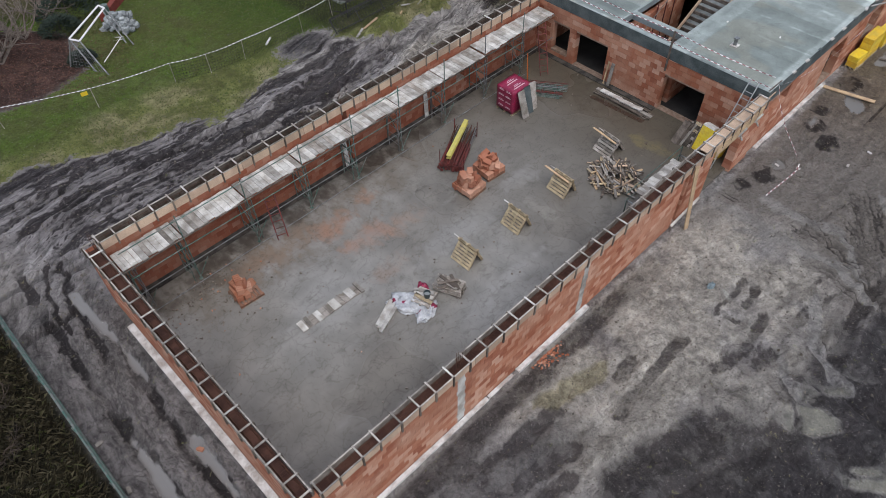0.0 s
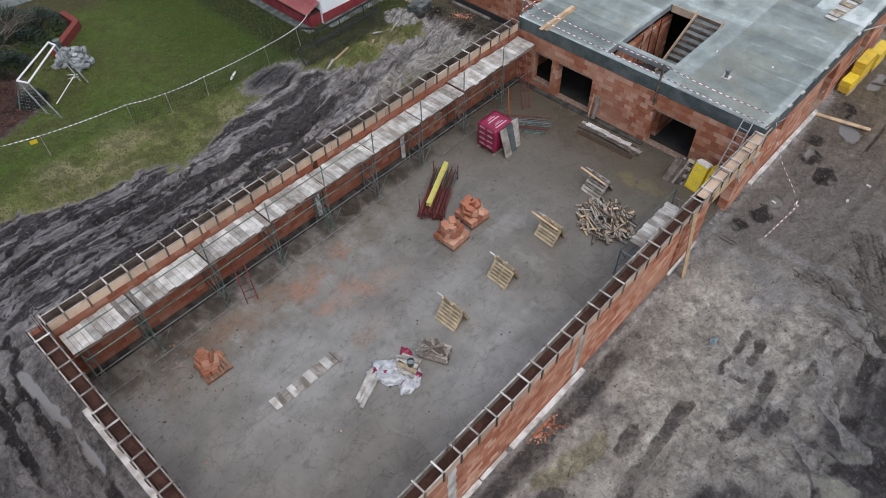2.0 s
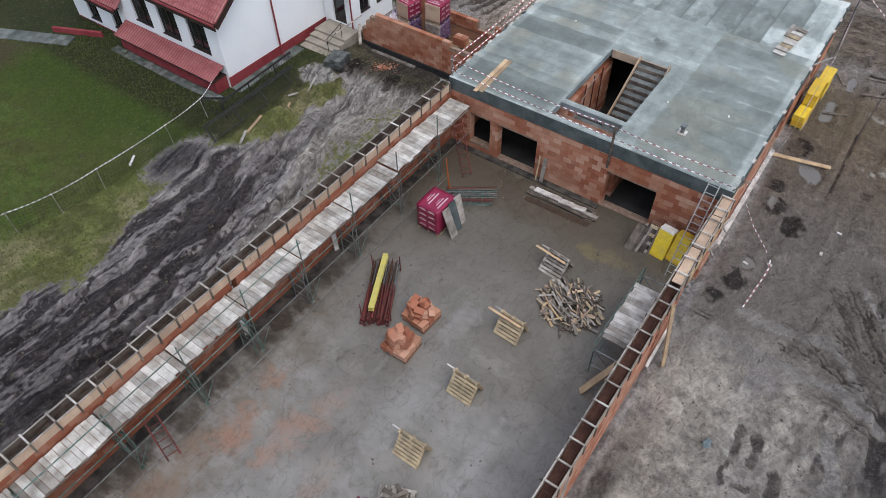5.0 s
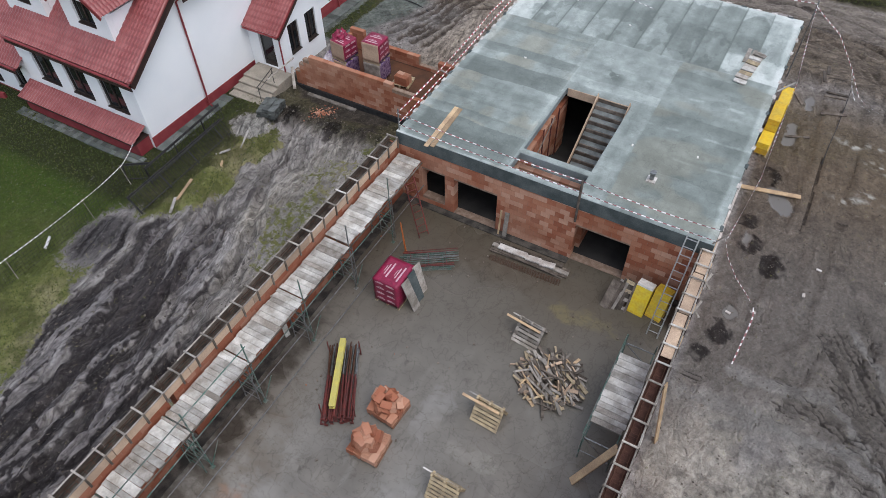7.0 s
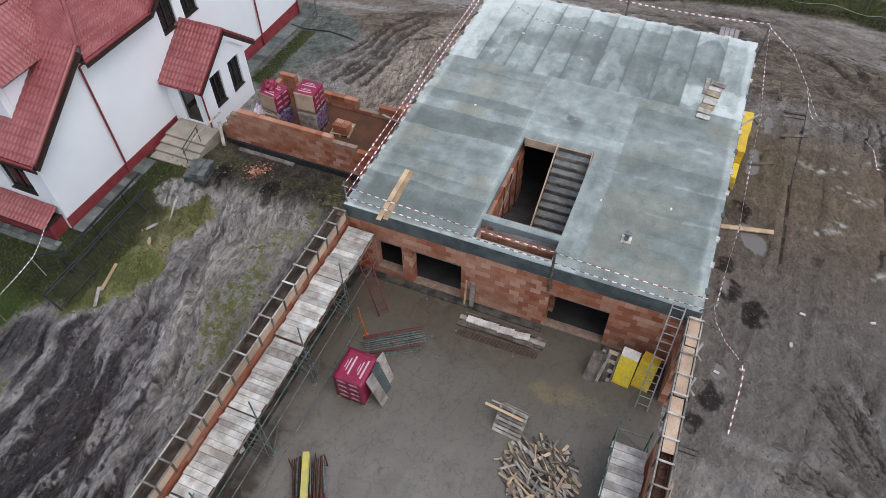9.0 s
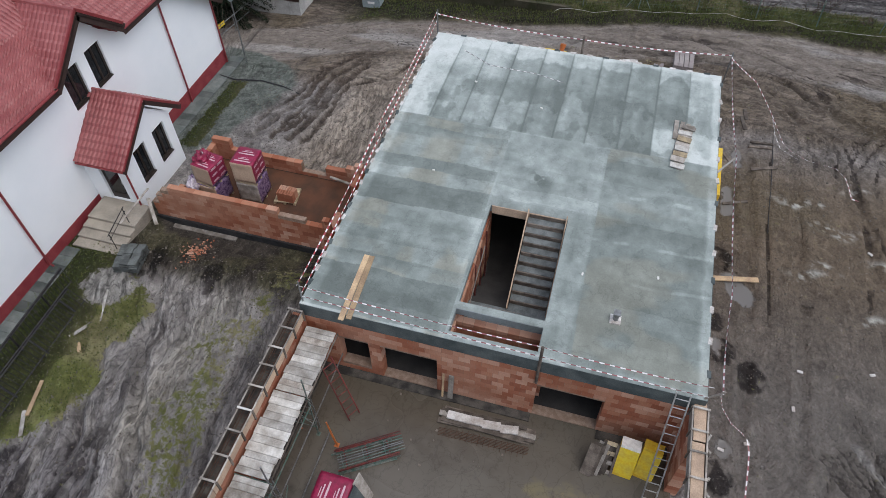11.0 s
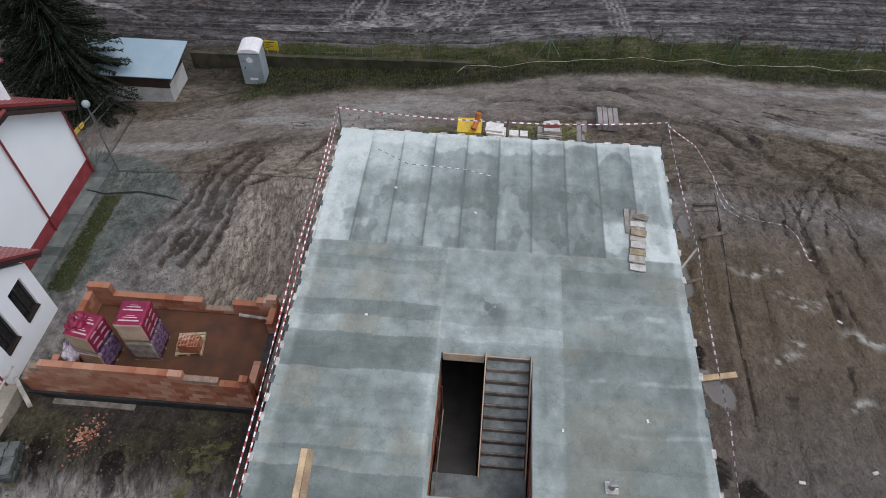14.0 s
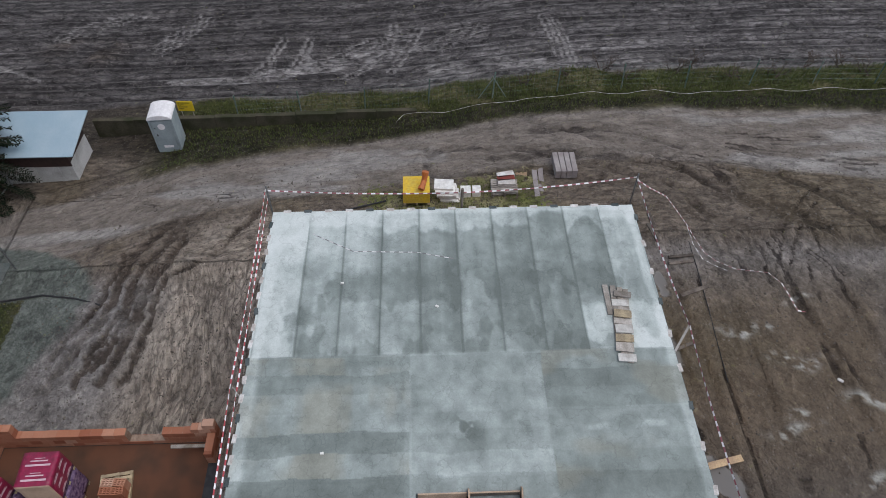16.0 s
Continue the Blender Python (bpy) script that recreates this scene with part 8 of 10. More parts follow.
# two dormers on the west slope
for y0 in (34.5, 38.9):
    mid, half = y0 + 1.45, 1.45
    hole = [(mid - 0.55, mid + 0.6, 4.15, 5.35)]
    mb = wall_with_holes("x", 25.25, 0.3, [(y0, 3.5), (y0 + 2.9, 3.5), (y0 + 2.9, 5.0), (mid, 6.35), (y0, 5.0)], hole)
    part("wall", mb, PLASTER, house)
    window(house, "x", 25.25, -1, *hole[0])
    for yy in (y0, y0 + 2.7):
        mb = MB(); mb.box(25.56, 29, yy, yy + 0.2, 3.6, 4.95)
        part("wall", mb, PLASTER, house)
    for s in (-1, 1):
        tiled("roof", house, (24.85, mid, 6.75), (1, 0, 0), (0, s, -0.85), [(0, 0), (5.2, 0), (2.6, 2.35), (0, 2.35)])
        mb = MB(); mb.beam((24.83, mid, 6.68), (24.83, mid + s * 1.8, 5.15), 0.04, 0.2)
        part("verge_board", mb, GUTTER, house)

# their fellows on the east slope
for y0 in (34.5, 38.9):
    mid = y0 + 1.45
    mb = wall_with_holes("x", 43.0, -0.3, [(y0, 2.4), (y0 + 2.9, 2.4), (y0 + 2.9, 4.85), (mid, 6.15), (y0, 4.85)], [])
    part("wall", mb, PLASTER, house)
    for yy in (y0, y0 + 2.7):
        mb = MB(); mb.box(38.6, 42.69, yy, yy + 0.2, 2.9, 4.8)
        part("wall", mb, PLASTER, house)
    for sgn in (-1, 1):
        tiled("roof", house, (38.2, mid, 6.4), (1, 0, 0), (0, sgn, -0.85), [(0, 0), (5.1, 0), (5.1, 2.3), (0, 2.3)])
        mb = MB(); mb.beam((43.32, mid, 6.36), (43.32, mid + sgn * 1.78, 4.86), 0.04, 0.2)
        part("verge_board", mb, GUTTER, house)

# tiled ledge along the west front
tiled("ledge", house, (23.3, 33.45, -0.52), (0, 1, 0), (1.05, 0, 0.46), [(0, 0), (8.2, 0), (8.2, 1.14), (0, 1.14)])
mb = MB(); mb.box(23.55, 24.34, 33.5, 41.6, -2.0, -0.62)
part("ledge_base", mb, PLINTH, house)
mb = MB(); mb.box(23.3, 24.34, 33.46, 41.64, -0.6, -0.56)
part("ledge_soffit", mb, SOFFIT, house)
# porch
porch = thing("porch", "white gabled porch with red metal roof and dark windows", "porch")
pw = [(32.85, 33.7, -0.32, 1.42), (34.32, 35.2, -0.35, 1.36)]
mb = wall_with_holes("y", 31.15, 0.3, [(32.05, -1.9), (35.75, -2.0), (35.75, 1.5), (34.1, 2.95), (32.05, 1.45)], pw)
part("wall", mb, PLASTER, porch)
for h in pw:
    window(porch, "y", 31.15, -1, *h)
mb = wall_with_holes("x", 32.05, 0.3, [(31.46, -1.9), (33.28, -1.9), (33.28, 1.45), (31.46, 1.45)], [(31.6, 32.55, -0.86, 1.08)])
part("wall", mb, PLASTER, porch)
mb = MB(); mb.box(35.45, 35.75, 31.46, 33.28, -2.0, 1.5)
part("wall", mb, PLASTER, porch)
d = MB()
for p in ((31.6, 31.7, -0.86, 1.08), (32.45, 32.55, -0.86, 1.08), (31.7, 32.45, 0.98, 1.08), (31.7, 32.45, -0.86, -0.56)):
    d.box(32.16, 32.22, *p)
door = part("door", d, FRAME, porch, "brown glazed door")
mb = MB(); mb.box(32.175, 32.19, 31.7, 32.45, -0.56, 0.98)
part("pane", mb, GLASS, door)
mb = MB(); mb.bar((32.13, 31.72, 0.1), (32.13, 31.72, 0.3), 0.015)
part("handle", mb, ALU, door)
tiled("roof", porch, (31.75, 30.92, 1.42), (0, 1, 0), (2.6, 0, 1.85), [(0, 0), (2.5, 0), (2.5, 3.2), (0, 3.2)])
tiled("roof", porch, (36.4, 30.92, 1.45), (0, 1, 0), (-2.05, 0, 1.82), [(0, 0), (2.5, 0), (2.5, 2.75), (0, 2.75)])
for a, b in (((31.75, 30.9, 1.36), (34.35, 30.9, 3.2)), ((34.35, 30.9, 3.2), (36.4, 30.9, 1.4))):
    mb = MB(); mb.beam(Vector(a) + Vector((0, 0, 0.06)), Vector(b) + Vector((0, 0, 0.06)), 0.05, 0.1)
    part("verge_board", mb, GUTTER, porch)
    mb = MB(); mb.beam(Vector(a) + Vector((0, 0.015, -0.11)), Vector(b) + Vector((0, 0.015, -0.11)), 0.03, 0.24)
    part("barge_board", mb, SOFFIT, porch)
    mb = MB(); mb.beam(Vector(a) + Vector((0, 0.14, -0.11)), Vector(b) + Vector((0, 0.14, -0.11)), 0.26, 0.02)
    part("soffit", mb, SOFFIT, porch)
mb = MB(); mb.bar((34.35, 30.9, 3.3), (34.35, 33.3, 3.3), 0.07, 7)
part("ridge_cap", mb, ROOF_RED, porch)
mb = MB(); mb.bar((31.72, 30.92, 1.38), (31.72, 33.2, 1.38), 0.06, 7)
part("gutter", mb, GUTTER, porch)
mb = MB(); mb.bar((31.98, 31.08, 1.3), (31.98, 31.08, -1.2), 0.045, 7)
part("downpipe", mb, GUTTER, porch)

steps = thing("stairs", "beige stone steps with an iron handrail before the porch door", "steps")
for k, (x0, z) in enumerate(((30.75, -0.86), (30.3, -1.0), (29.85, -1.13), (29.4, -1.26))):
    mb = MB(); mb.box(x0, 32.03 if k == 0 else x0 + 0.45, 30.65, 33.0, -1.9, z)
    part("step", mb, STONE_BEIGE, steps)
mb = MB()
for x, z in ((30.9, -0.86), (29.7, -1.25)):
    mb.bar((x, 31.0, z), (x, 31.0, z + 0.9), 0.02)
mb.bar((31.0, 31.0, 0.04), (29.6, 31.0, -0.35), 0.022); mb.bar((31.0, 31.0, -0.2), (29.6, 31.0, -0.6), 0.015)
part("handrail", mb, IRON, steps)
mb = MB(); mb.beam((30.2, 30.7, -0.1), (32.3, 30.6, 0.0), 0.08, 0.03)
one("lath", mb, TIMBER_GREY, "raw lath laid across the steps", "lath")
PAVER_WET = plain("wet slate-grey paving slab", (0.1, 0.108, 0.105), (0.05, 0.054, 0.05), 0.6, scale=3.0, piece=0.5)
th = thing("paver_stack", "stack of dark mossy paving slabs beside the steps", "paving slabs", m=pose(29.25, 29.95, gz(29.2, 29.9) + 0.02, 0, 0, 12))
for k in range(6):
    for i in range(4 - (k > 4)):
        for j in range(3 - (k > 3)):
            mb = MB(); mb.box(-0.15, 0.15, -0.17, 0.17, 0, 0.075, 0, pose(-0.48 + 0.31 * i + random.uniform(-0.03, 0.03), -0.36 + 0.36 * j + random.uniform(-0.03, 0.03), 0.082 * k, random.uniform(-3, 3), random.uniform(-3, 3), random.uniform(-9, 9)))
            part("slab", mb, PAVER_WET, th)

# paved skirts round the house
for x0, x1, y0, y1, za, zb in ((24.3, 29.3, 32.55, 33.26, -1.25, -1.4), (36.0, 44.6, 32.45, 33.24, -1.95, -2.1)):
    for k in range(int((x1 - x0) / 0.5)):
        x = x0 + 0.5 * k
        z = gz(x, 32.9) + 0.05
        mb = MB(); mb.box(x, x + 0.485, y0, y1, z - 0.1, z)
        tagged(part("pavement", mb, PAVER_DARK), "grey paving strip along the house plinth", "paving", kind="structure")
for k in range(30):
    y = 33.1 + 0.3 * k
    for x in (22.98, 23.25):
        mb = MB(); mb.box(x, x + 0.25, y, y + 0.28, gz(23, y) - 0.06, gz(23, y) + 0.04 + random.uniform(-0.012, 0.012))
        tagged(part("pavement", mb, PAVER_DARK), "grey cobble strip along the house plinth", "paving", kind="structure")
mb = MB(); mb.beam((23.6, 43.6, gz(23.6, 43.6) + 0.1), (22.3, 46.6, gz(22.3, 46.6) + 0.1), 0.16, 0.45)
tagged(part("wall_ramp", mb, PLINTH), "low wine red retaining kerb by the house", "garden wall", kind="structure")


# ---- the unfinished annex of loose-laid blocks ----
ax = wall("wall_annex", "y", 22.0, 30.5, 32.15, 32.4, -1.45, 0.5, [(29.45, 29.85, 0.25, 0.6), (29.85, 30.17, -0.1, 0.6), (30.17, 30.51, -0.6, 0.6), (22.3, 23.1, 0.05, 0.6), (23.1, 24.3, 0.26, 0.6)], "fresh orange clay block wall of the low annex", keep=240)
wall("wall_annex", "y", 21.9, 29.3, 35.75, 36.0, -0.95, 0.3, [(24.9, 28.4, -0.2, 0.4), (23.7, 24.9, -0.68, 0.4), (22.7, 23.7, -0.2, 0.4), (22.3, 22.7, 0.05, 0.4)], "stepped orange clay block wall of the low annex", keep=200)
wall("wall_annex", "x", 32.5, 35.75, 29.1, 29.35, -0.95, 0.05, [(32.9, 34.2, -0.45, 0.1)], "low orange clay block wall against the porch", keep=60)
wall("wall_annex", "x", 32.5, 35.75, 21.95, 22.2, -0.95, -0.2, [(33.4, 35.0, -0.9, 0.0)], "low orange clay block wall beside the slab house", keep=60)
for x0, x1, y0, y1 in ((32.06, 32.41, 21.9, 30.55), (35.74, 36.05, 21.9, 29.4), (32.52, 35.73, 21.9, 22.21), (32.52, 35.73, 29.09, 29.4)):
    mb = MB(); mb.box(x0, x1, y0, y1, -1.95 if x1 < 32.5 else -1.45, -1.42 if x1 < 32.5 else -0.88)
    tagged(part("plinth", mb, TAR), "black tarred plinth under the annex walls", "plinth", kind="structure")
mb = MB(); mb.box(31.82, 32.04, 26.6, 29.7, -2.1, -1.72)
tagged(part("trim_footing", mb, TIMBER_GREY), "muddy concrete footing edge beside the annex", "foundation", kind="structure")
CLAY_DIRT = plain("brick-red dusty floor", (0.115, 0.052, 0.031), (0.075, 0.041, 0.027), 0.9, scale=1.2)
mb = MB(); mb.box(32.4, 35.75, 22.2, 29.1, -1.0, -0.9)
tagged(part("floor_annex", mb, CLAY_DIRT), "floor of the annex covered in brick dust", "floor", kind="structure")
mb = MB(); mb.beam((35.6, 21.9, -0.85), (35.3, 23.3, -0.2), 0.12, 0.05)
one("board", mb, TIMBER_GREY, "grey board leaning in the annex corner", "board")
# lower packs wear violet film; their dull colours also hold that tier's shade
wrapped_pack(33.97, 26.38, -0.9, -88, 1.06, "dull brown pack of clay blocks under another pack", 1.0, 1.04, True, (FILM_VIOLET, TIMBER_GREY, FILM_VIOLET), False)
wrapped_pack(33.97, 26.38, 0.29, -88, 1.06, "crimson wrapped pack of clay blocks opened on one side", 1.0, 1.04, True)
wrapped_pack(33.4, 27.98, -0.9, -96, 1.0, "dull brown pack of clay blocks under another pack", 0.95, 1.0, True, (FILM_VIOLET, TIMBER_ROSE, FILM_VIOLET), False)
wrapped_pack(33.42, 27.98, 0.24, -100, 0.95, "crimson wrapped pack of clay blocks with torn film", 0.95, 1.0, True)
for k in range(12):
    i, l = k % 3, k // 3
    ob = new("clay_block", LOOSE)
    ob.matrix_basis = pose(32.85 + 0.3 * i, 28.78, -0.9 + 0.245 * l, 0, 0, 90 + random.uniform(-6, 6))
    tagged(ob, "orange clay block in a torn clear pack", "clay block", "loose clay blocks")
crumpled("plastic_sheet", 0.48, 0.3, 0.4, 12.0, (FILM_CLEAR, FILM_VIOLET), "cloudy torn film over a pack of blocks", "plastic sheet", pose(33.05, 28.72, 0.0, 0, 0, 10))
crumpled("plastic_sheet", 0.3, 0.4, 0.3, 15.0, (FILM_RED, SHEET), "torn crimson film lying on a pack", "plastic sheet", pose(33.5, 28.2, 1.32, 0, 0, 60))
th = thing("pallet", "timber pallet with a few clay blocks in the annex", "pallet", m=pose(34.25, 25.0, -0.9, 0, 0, 8))
pallet_parts(th, 1.0, 1.0)
for k in range(8):
    ob = new("clay_block", LOOSE)
    ob.matrix_basis = pose(33.95 + 0.27 * (k % 2), 24.8 + 0.38 * ((k // 2) % 2) - 0.1, -0.778 + 0.242 * (k // 4), 0, 0, random.uniform(-8, 8) + 90)
    tagged(ob, "orange clay block on a pallet in the annex", "clay block", "loose clay blocks")
for x, y, n, sx in ((30.6, 27.8, 130, 0.45), (11.6, 7.05, 130, 0.35)):
    mb = MB()
    for k in range(n):
        s = random.uniform(0.018, 0.05)
        px, py = x + random.gauss(0, sx), y + random.gauss(0, sx * 0.6)
        mb.box(-s, s, -s * 0.6, s * 0.6, -0.02, s * 0.7, 0, pose(px, min(py, 7.1) if y < 8 else py, ground_at(px, min(py, 7.1) if y < 8 else py), random.uniform(-30, 30), 0, random.uniform(0, 180)))
    tagged(part("brick_rubble", mb, CLAY_REST), "heap of broken red brick in the mud", "rubble", kind="stuff")
mb = MB(); mb.beam((31.4, 30.1, gz(31.4, 30.1)), (32.15, 30.7, -0.5), 0.16, 0.03)
one("board", mb, TIMBER_GREY, "grey board leaning by the porch corner", "board")

# ---- garden north of the hall ----
posts = [(3.0, 34.6), (7.25, 33.45), (11.4, 33.05), (13.3, 32.5), (15.4, 32.3), (19.4, 32.2), (21.8, 32.4)]
for x, y in posts:
    mb = MB(); mb.bar((x, y, ground_at(x, y) - 0.05), (x + random.uniform(-0.1, 0.1), y + random.uniform(-0.1, 0.1), ground_at(x, y) + 1.25), 0.018, 6)
    one("fence_post", mb, TIMBER_GREY, "thin wooden stake of a garden fence", "fence post", "garden fence stakes")
line = [(-4, 36.2, 0.3)] + [(x, y, ground_at(x, y) + 1.22) for x, y in posts] + [(23.35, 33.4, -0.35)]
tape(line, "grey-white twisted rope strung along the garden stakes", 0.05, (TAPE_WHITE, TAPE_GREY), 0.038, 0.12)
th = thing("wire_fence", "dark wire netting sagging between the garden stakes", "wire fence")
for (x0, y0), (x1, y1) in zip(posts[2:-1], posts[3:]):
    mb = MB()
    z0, z1 = ground_at(x0, y0), ground_at(x1, y1)
    for k in range(7):
        h = 0.08 + 0.17 * k
        mb.bar((x0, y0, z0 + h), (x1, y1, z1 + h), 0.007, 3)
    n = int(math.hypot(x1 - x0, y1 - y0) / 0.16)
    for k in range(n):
        t = k / n
        x, y, z = x0 + (x1 - x0) * t, y0 + (y1 - y0) * t, z0 + (z1 - z0) * t
        mb.bar((x, y, z + 0.05), (x + 0.1, y, z + 1.12), 0.006, 3)
    tagged(part("netting", mb, IRON, th), kind="stuff")
mb = MB(); mb.box(-0.16, 0.16, -0.004, 0.004, -0.12, 0.1)
one("warning_flag", mb, YELLOW, "small yellow plate tied to the rope", "flag", m=pose(6.9, 33.55, 0.15, 0, 0, -15))
mb = MB(); mb.bar((17.1, 32.7, ground_at(17.1, 32.7) + 0.06), (17.65, 33.05, ground_at(17.6, 33) + 0.06), 0.06, 10)
one("pipe", mb, TAPE_WHITE, "white plastic pipe lying on the dark soil", "pipe", smooth=False)

# goal frame thrown on its side
th = thing("goal_frame", "white football goal frame with net tipped on the lawn", "goal")
g = -1.35
for a, b, mt in (((9.13, 36.1, g), (8.73, 37.51, 0.6), STEEL_GREY), ((8.73, 37.51, 0.6), (11.28, 39.76, 0.6), WHITE), ((11.28, 39.76, 0.6), (11.64, 38.38, g), STEEL_GREY),
                 ((8.77, 36.85, g), (8.43, 38.13, 0.6), STEEL_GREY), ((8.43, 38.13, 0.6), (11.18, 40.28, 0.6), WHITE), ((11.18, 40.28, 0.6), (11.42, 38.86, g), STEEL_GREY),
                 ((8.73, 37.51, 0.6), (8.43, 38.13, 0.58), WHITE), ((11.28, 39.76, 0.6), (11.18, 40.28, 0.58), WHITE), ((7.79, 38.35, g + 0.04), (8.73, 37.59, g + 0.04), WHITE), ((8.19, 37.63, g + 0.04), (9.11, 36.97, g + 0.04), WHITE),
                 ((10.36, 40.58, g + 0.04), (11.6, 39.5, g + 0.04), WHITE), ((10.43, 39.72, g + 0.04), (11.54, 39.28, g + 0.04), WHITE), ((8.43, 38.13, 0.58), (7.79, 38.35, g + 0.04), STEEL_GREY), ((9.4, 37.2, -0.9), (11.3, 38.9, -0.9), WHITE)):
    mb = MB(); mb.bar(a, b, 0.05 if mt is WHITE and a[2] > 0 else 0.045 if mt is STEEL_GREY else 0.025, 8)
    part("tube", mb, mt, th)
mb = MB()
for k in range(12):
    t = k / 11
    a, b = Vector((8.73, 37.51, 0.6)).lerp(Vector((9.13, 36.1, g)), t), Vector((8.43, 38.13, 0.55)).lerp(Vector((7.79, 38.35, g)), t)
    mb.bar(a, b, 0.005, 3)
    a, b = Vector((8.73, 37.51, 0.6)).lerp(Vector((8.43, 38.13, 0.55)), t), Vector((9.13, 36.1, g)).lerp(Vector((7.79, 38.35, g)), t)
    mb.bar(a, b, 0.005, 3)
tagged(part("net", mb, TAPE_GREY, th), kind="stuff")


def stone_mesh(seed):
    bm = bmesh.new()
    bmesh.ops.create_icosphere(bm, subdivisions=2, radius=1)
    for v in bm.verts:
        v.co *= 1.25 + 0.2 * noise.noise(v.co * 1.7 + Vector((seed, 0, 0)))
        v.co = Vector((max(-0.72, min(0.72, v.co.x)), max(-0.68, min(0.68, v.co.y)), max(-0.6, min(0.6, v.co.z))))
    me = bpy.data.meshes.new("stone")
    bm.to_mesh(me); bm.free()
    me.materials.append(ROAD_STONE)
    return me


stones = [stone_mesh(3.3 * k) for k in range(5)]
th = thing("stone_heap", "heap of grey squared stones on a pallet", "stones", m=pose(12.05, 40.75, ground_at(12.0, 40.7), 0, 0, 40))
for k in range(110):
    lay_no = k // 34
    s = random.uniform(0.13, 0.2)
    o = new("stone", stones[k % 5])
    o.parent = th
    r = 0.8 - 0.1 * lay_no
    o.matrix_basis = Matrix.LocRotScale((random.uniform(-r, r), random.uniform(-r * 1.2, r * 1.2), 0.12 + 0.22 * lay_no), Euler((random.uniform(-0.4, 0.4), random.uniform(-0.4, 0.4), random.uniform(0, 6))), (s * 1.3, s, s * 0.8))
tank = MB(); tank.bar((11.96, 41.95, ground_at(11.9, 41.9)), (11.96, 41.95, -0.35), 0.2, 12)
one("can", tank, STEEL_GREEN, "green can standing behind the stones", "can")
RED_WALL = plain("red-brown coping", (0.2, 0.045, 0.035), (0.15, 0.04, 0.032), 0.8)
for (x0, y0), (x1, y1) in (((11.6, 42.0), (14.1, 44.2)), ((14.1, 44.2), (14.0, 45.8))):
    mb = MB(); mb.beam((x0, y0, ground_at(x0, y0) + 0.15), (x1, y1, ground_at(x1, y1) + 0.15), 0.35, 0.7)
    tagged(part("wall_bed", mb, RED_WALL), "low red-brown wall round a planting bed", "garden wall", kind="structure")
for x0, y0, x1, y1, w in ((11.6, 51.2, 20.2, 50.4, 3.2), (20.0, 49.8, 22.4, 44.4, 1.0)):
    d = Vector((x1 - x0, y1 - y0, 0)); L = d.length; d.normalize(); n = Vector((-d.y, d.x, 0))
    for i in range(int(L / 0.5)):
        for j in range(int(w / 0.5)):
            p = Vector((x0, y0, 0)) + d * (0.5 * i) + n * (0.5 * j - w / 2)
            z = gz(p.x, p.y) + 0.05
            mb = MB(); mb.box(0, 0.48, 0, 0.48, -0.08, 0, 0, Matrix.Translation((p.x, p.y, z)) @ pose(0, 0, 0, 0, 0, math.degrees(math.atan2(d.y, d.x))))
            tagged(part("pavement", mb, PAVER_DARK), "dark wet garden path slabs with mossy joints", "paving", kind="structure")


def twigs(name, x, y, h, spread, n, mat, label, seed, stem_r=0.035):
    """A leafless shrub: stems that fork three times."""
    rng = random.Random(seed)
    th = thing(name, label, "shrub", "bare shrubs", m=pose(x, y, ground_at(x, y) - 0.03))
    stems, fine = MB(), MB()

    def grow(p, d, L, r, depth):
        q = p + d * L
        (stems if depth < 2 else fine).bar(p, q, r, 5 if depth < 2 else 3, 0, r * 0.65)
        if depth < 4:
            for k in range(rng.choice((2, 3))):
                e = (d + Vector((rng.uniform(-1, 1), rng.uniform(-1, 1), rng.uniform(-0.35, 0.55))) * 0.75).normalized()
                grow(q, e, L * rng.uniform(0.55, 0.85), r * 0.6, depth + 1)

    for k in range(n):
        a = rng.uniform(0, 6.28)
        d = Vector((math.cos(a) * spread, math.sin(a) * spread, 1)).normalized()
        grow(Vector((rng.uniform(-0.25, 0.25), rng.uniform(-0.25, 0.25), 0)), d, h * rng.uniform(0.3, 0.45), stem_r, 0)
    part("stem", stems, mat, th)
    tagged(part("twig", fine, mat, th), kind="stuff")


twigs("shrub", 7.2, 43.0, 3.6, 1.0, 11, TWIG, "bare tangled shrub in a bed of fallen leaves", 1, 0.07)
twigs("shrub", 5.0, 41.0, 3.2, 1.0, 10, TWIG, "bare tangled shrub in a bed of fallen leaves", 2, 0.065)
twigs("shrub", 9.2, 44.6, 3.4, 1.0, 10, TWIG, "bare tangled shrub in a bed of fallen leaves", 3, 0.065)
twigs("shrub", 6.6, 46.4, 3.8, 1.0, 11, TWIG, "bare tangled shrub in a bed of fallen leaves", 4, 0.07)


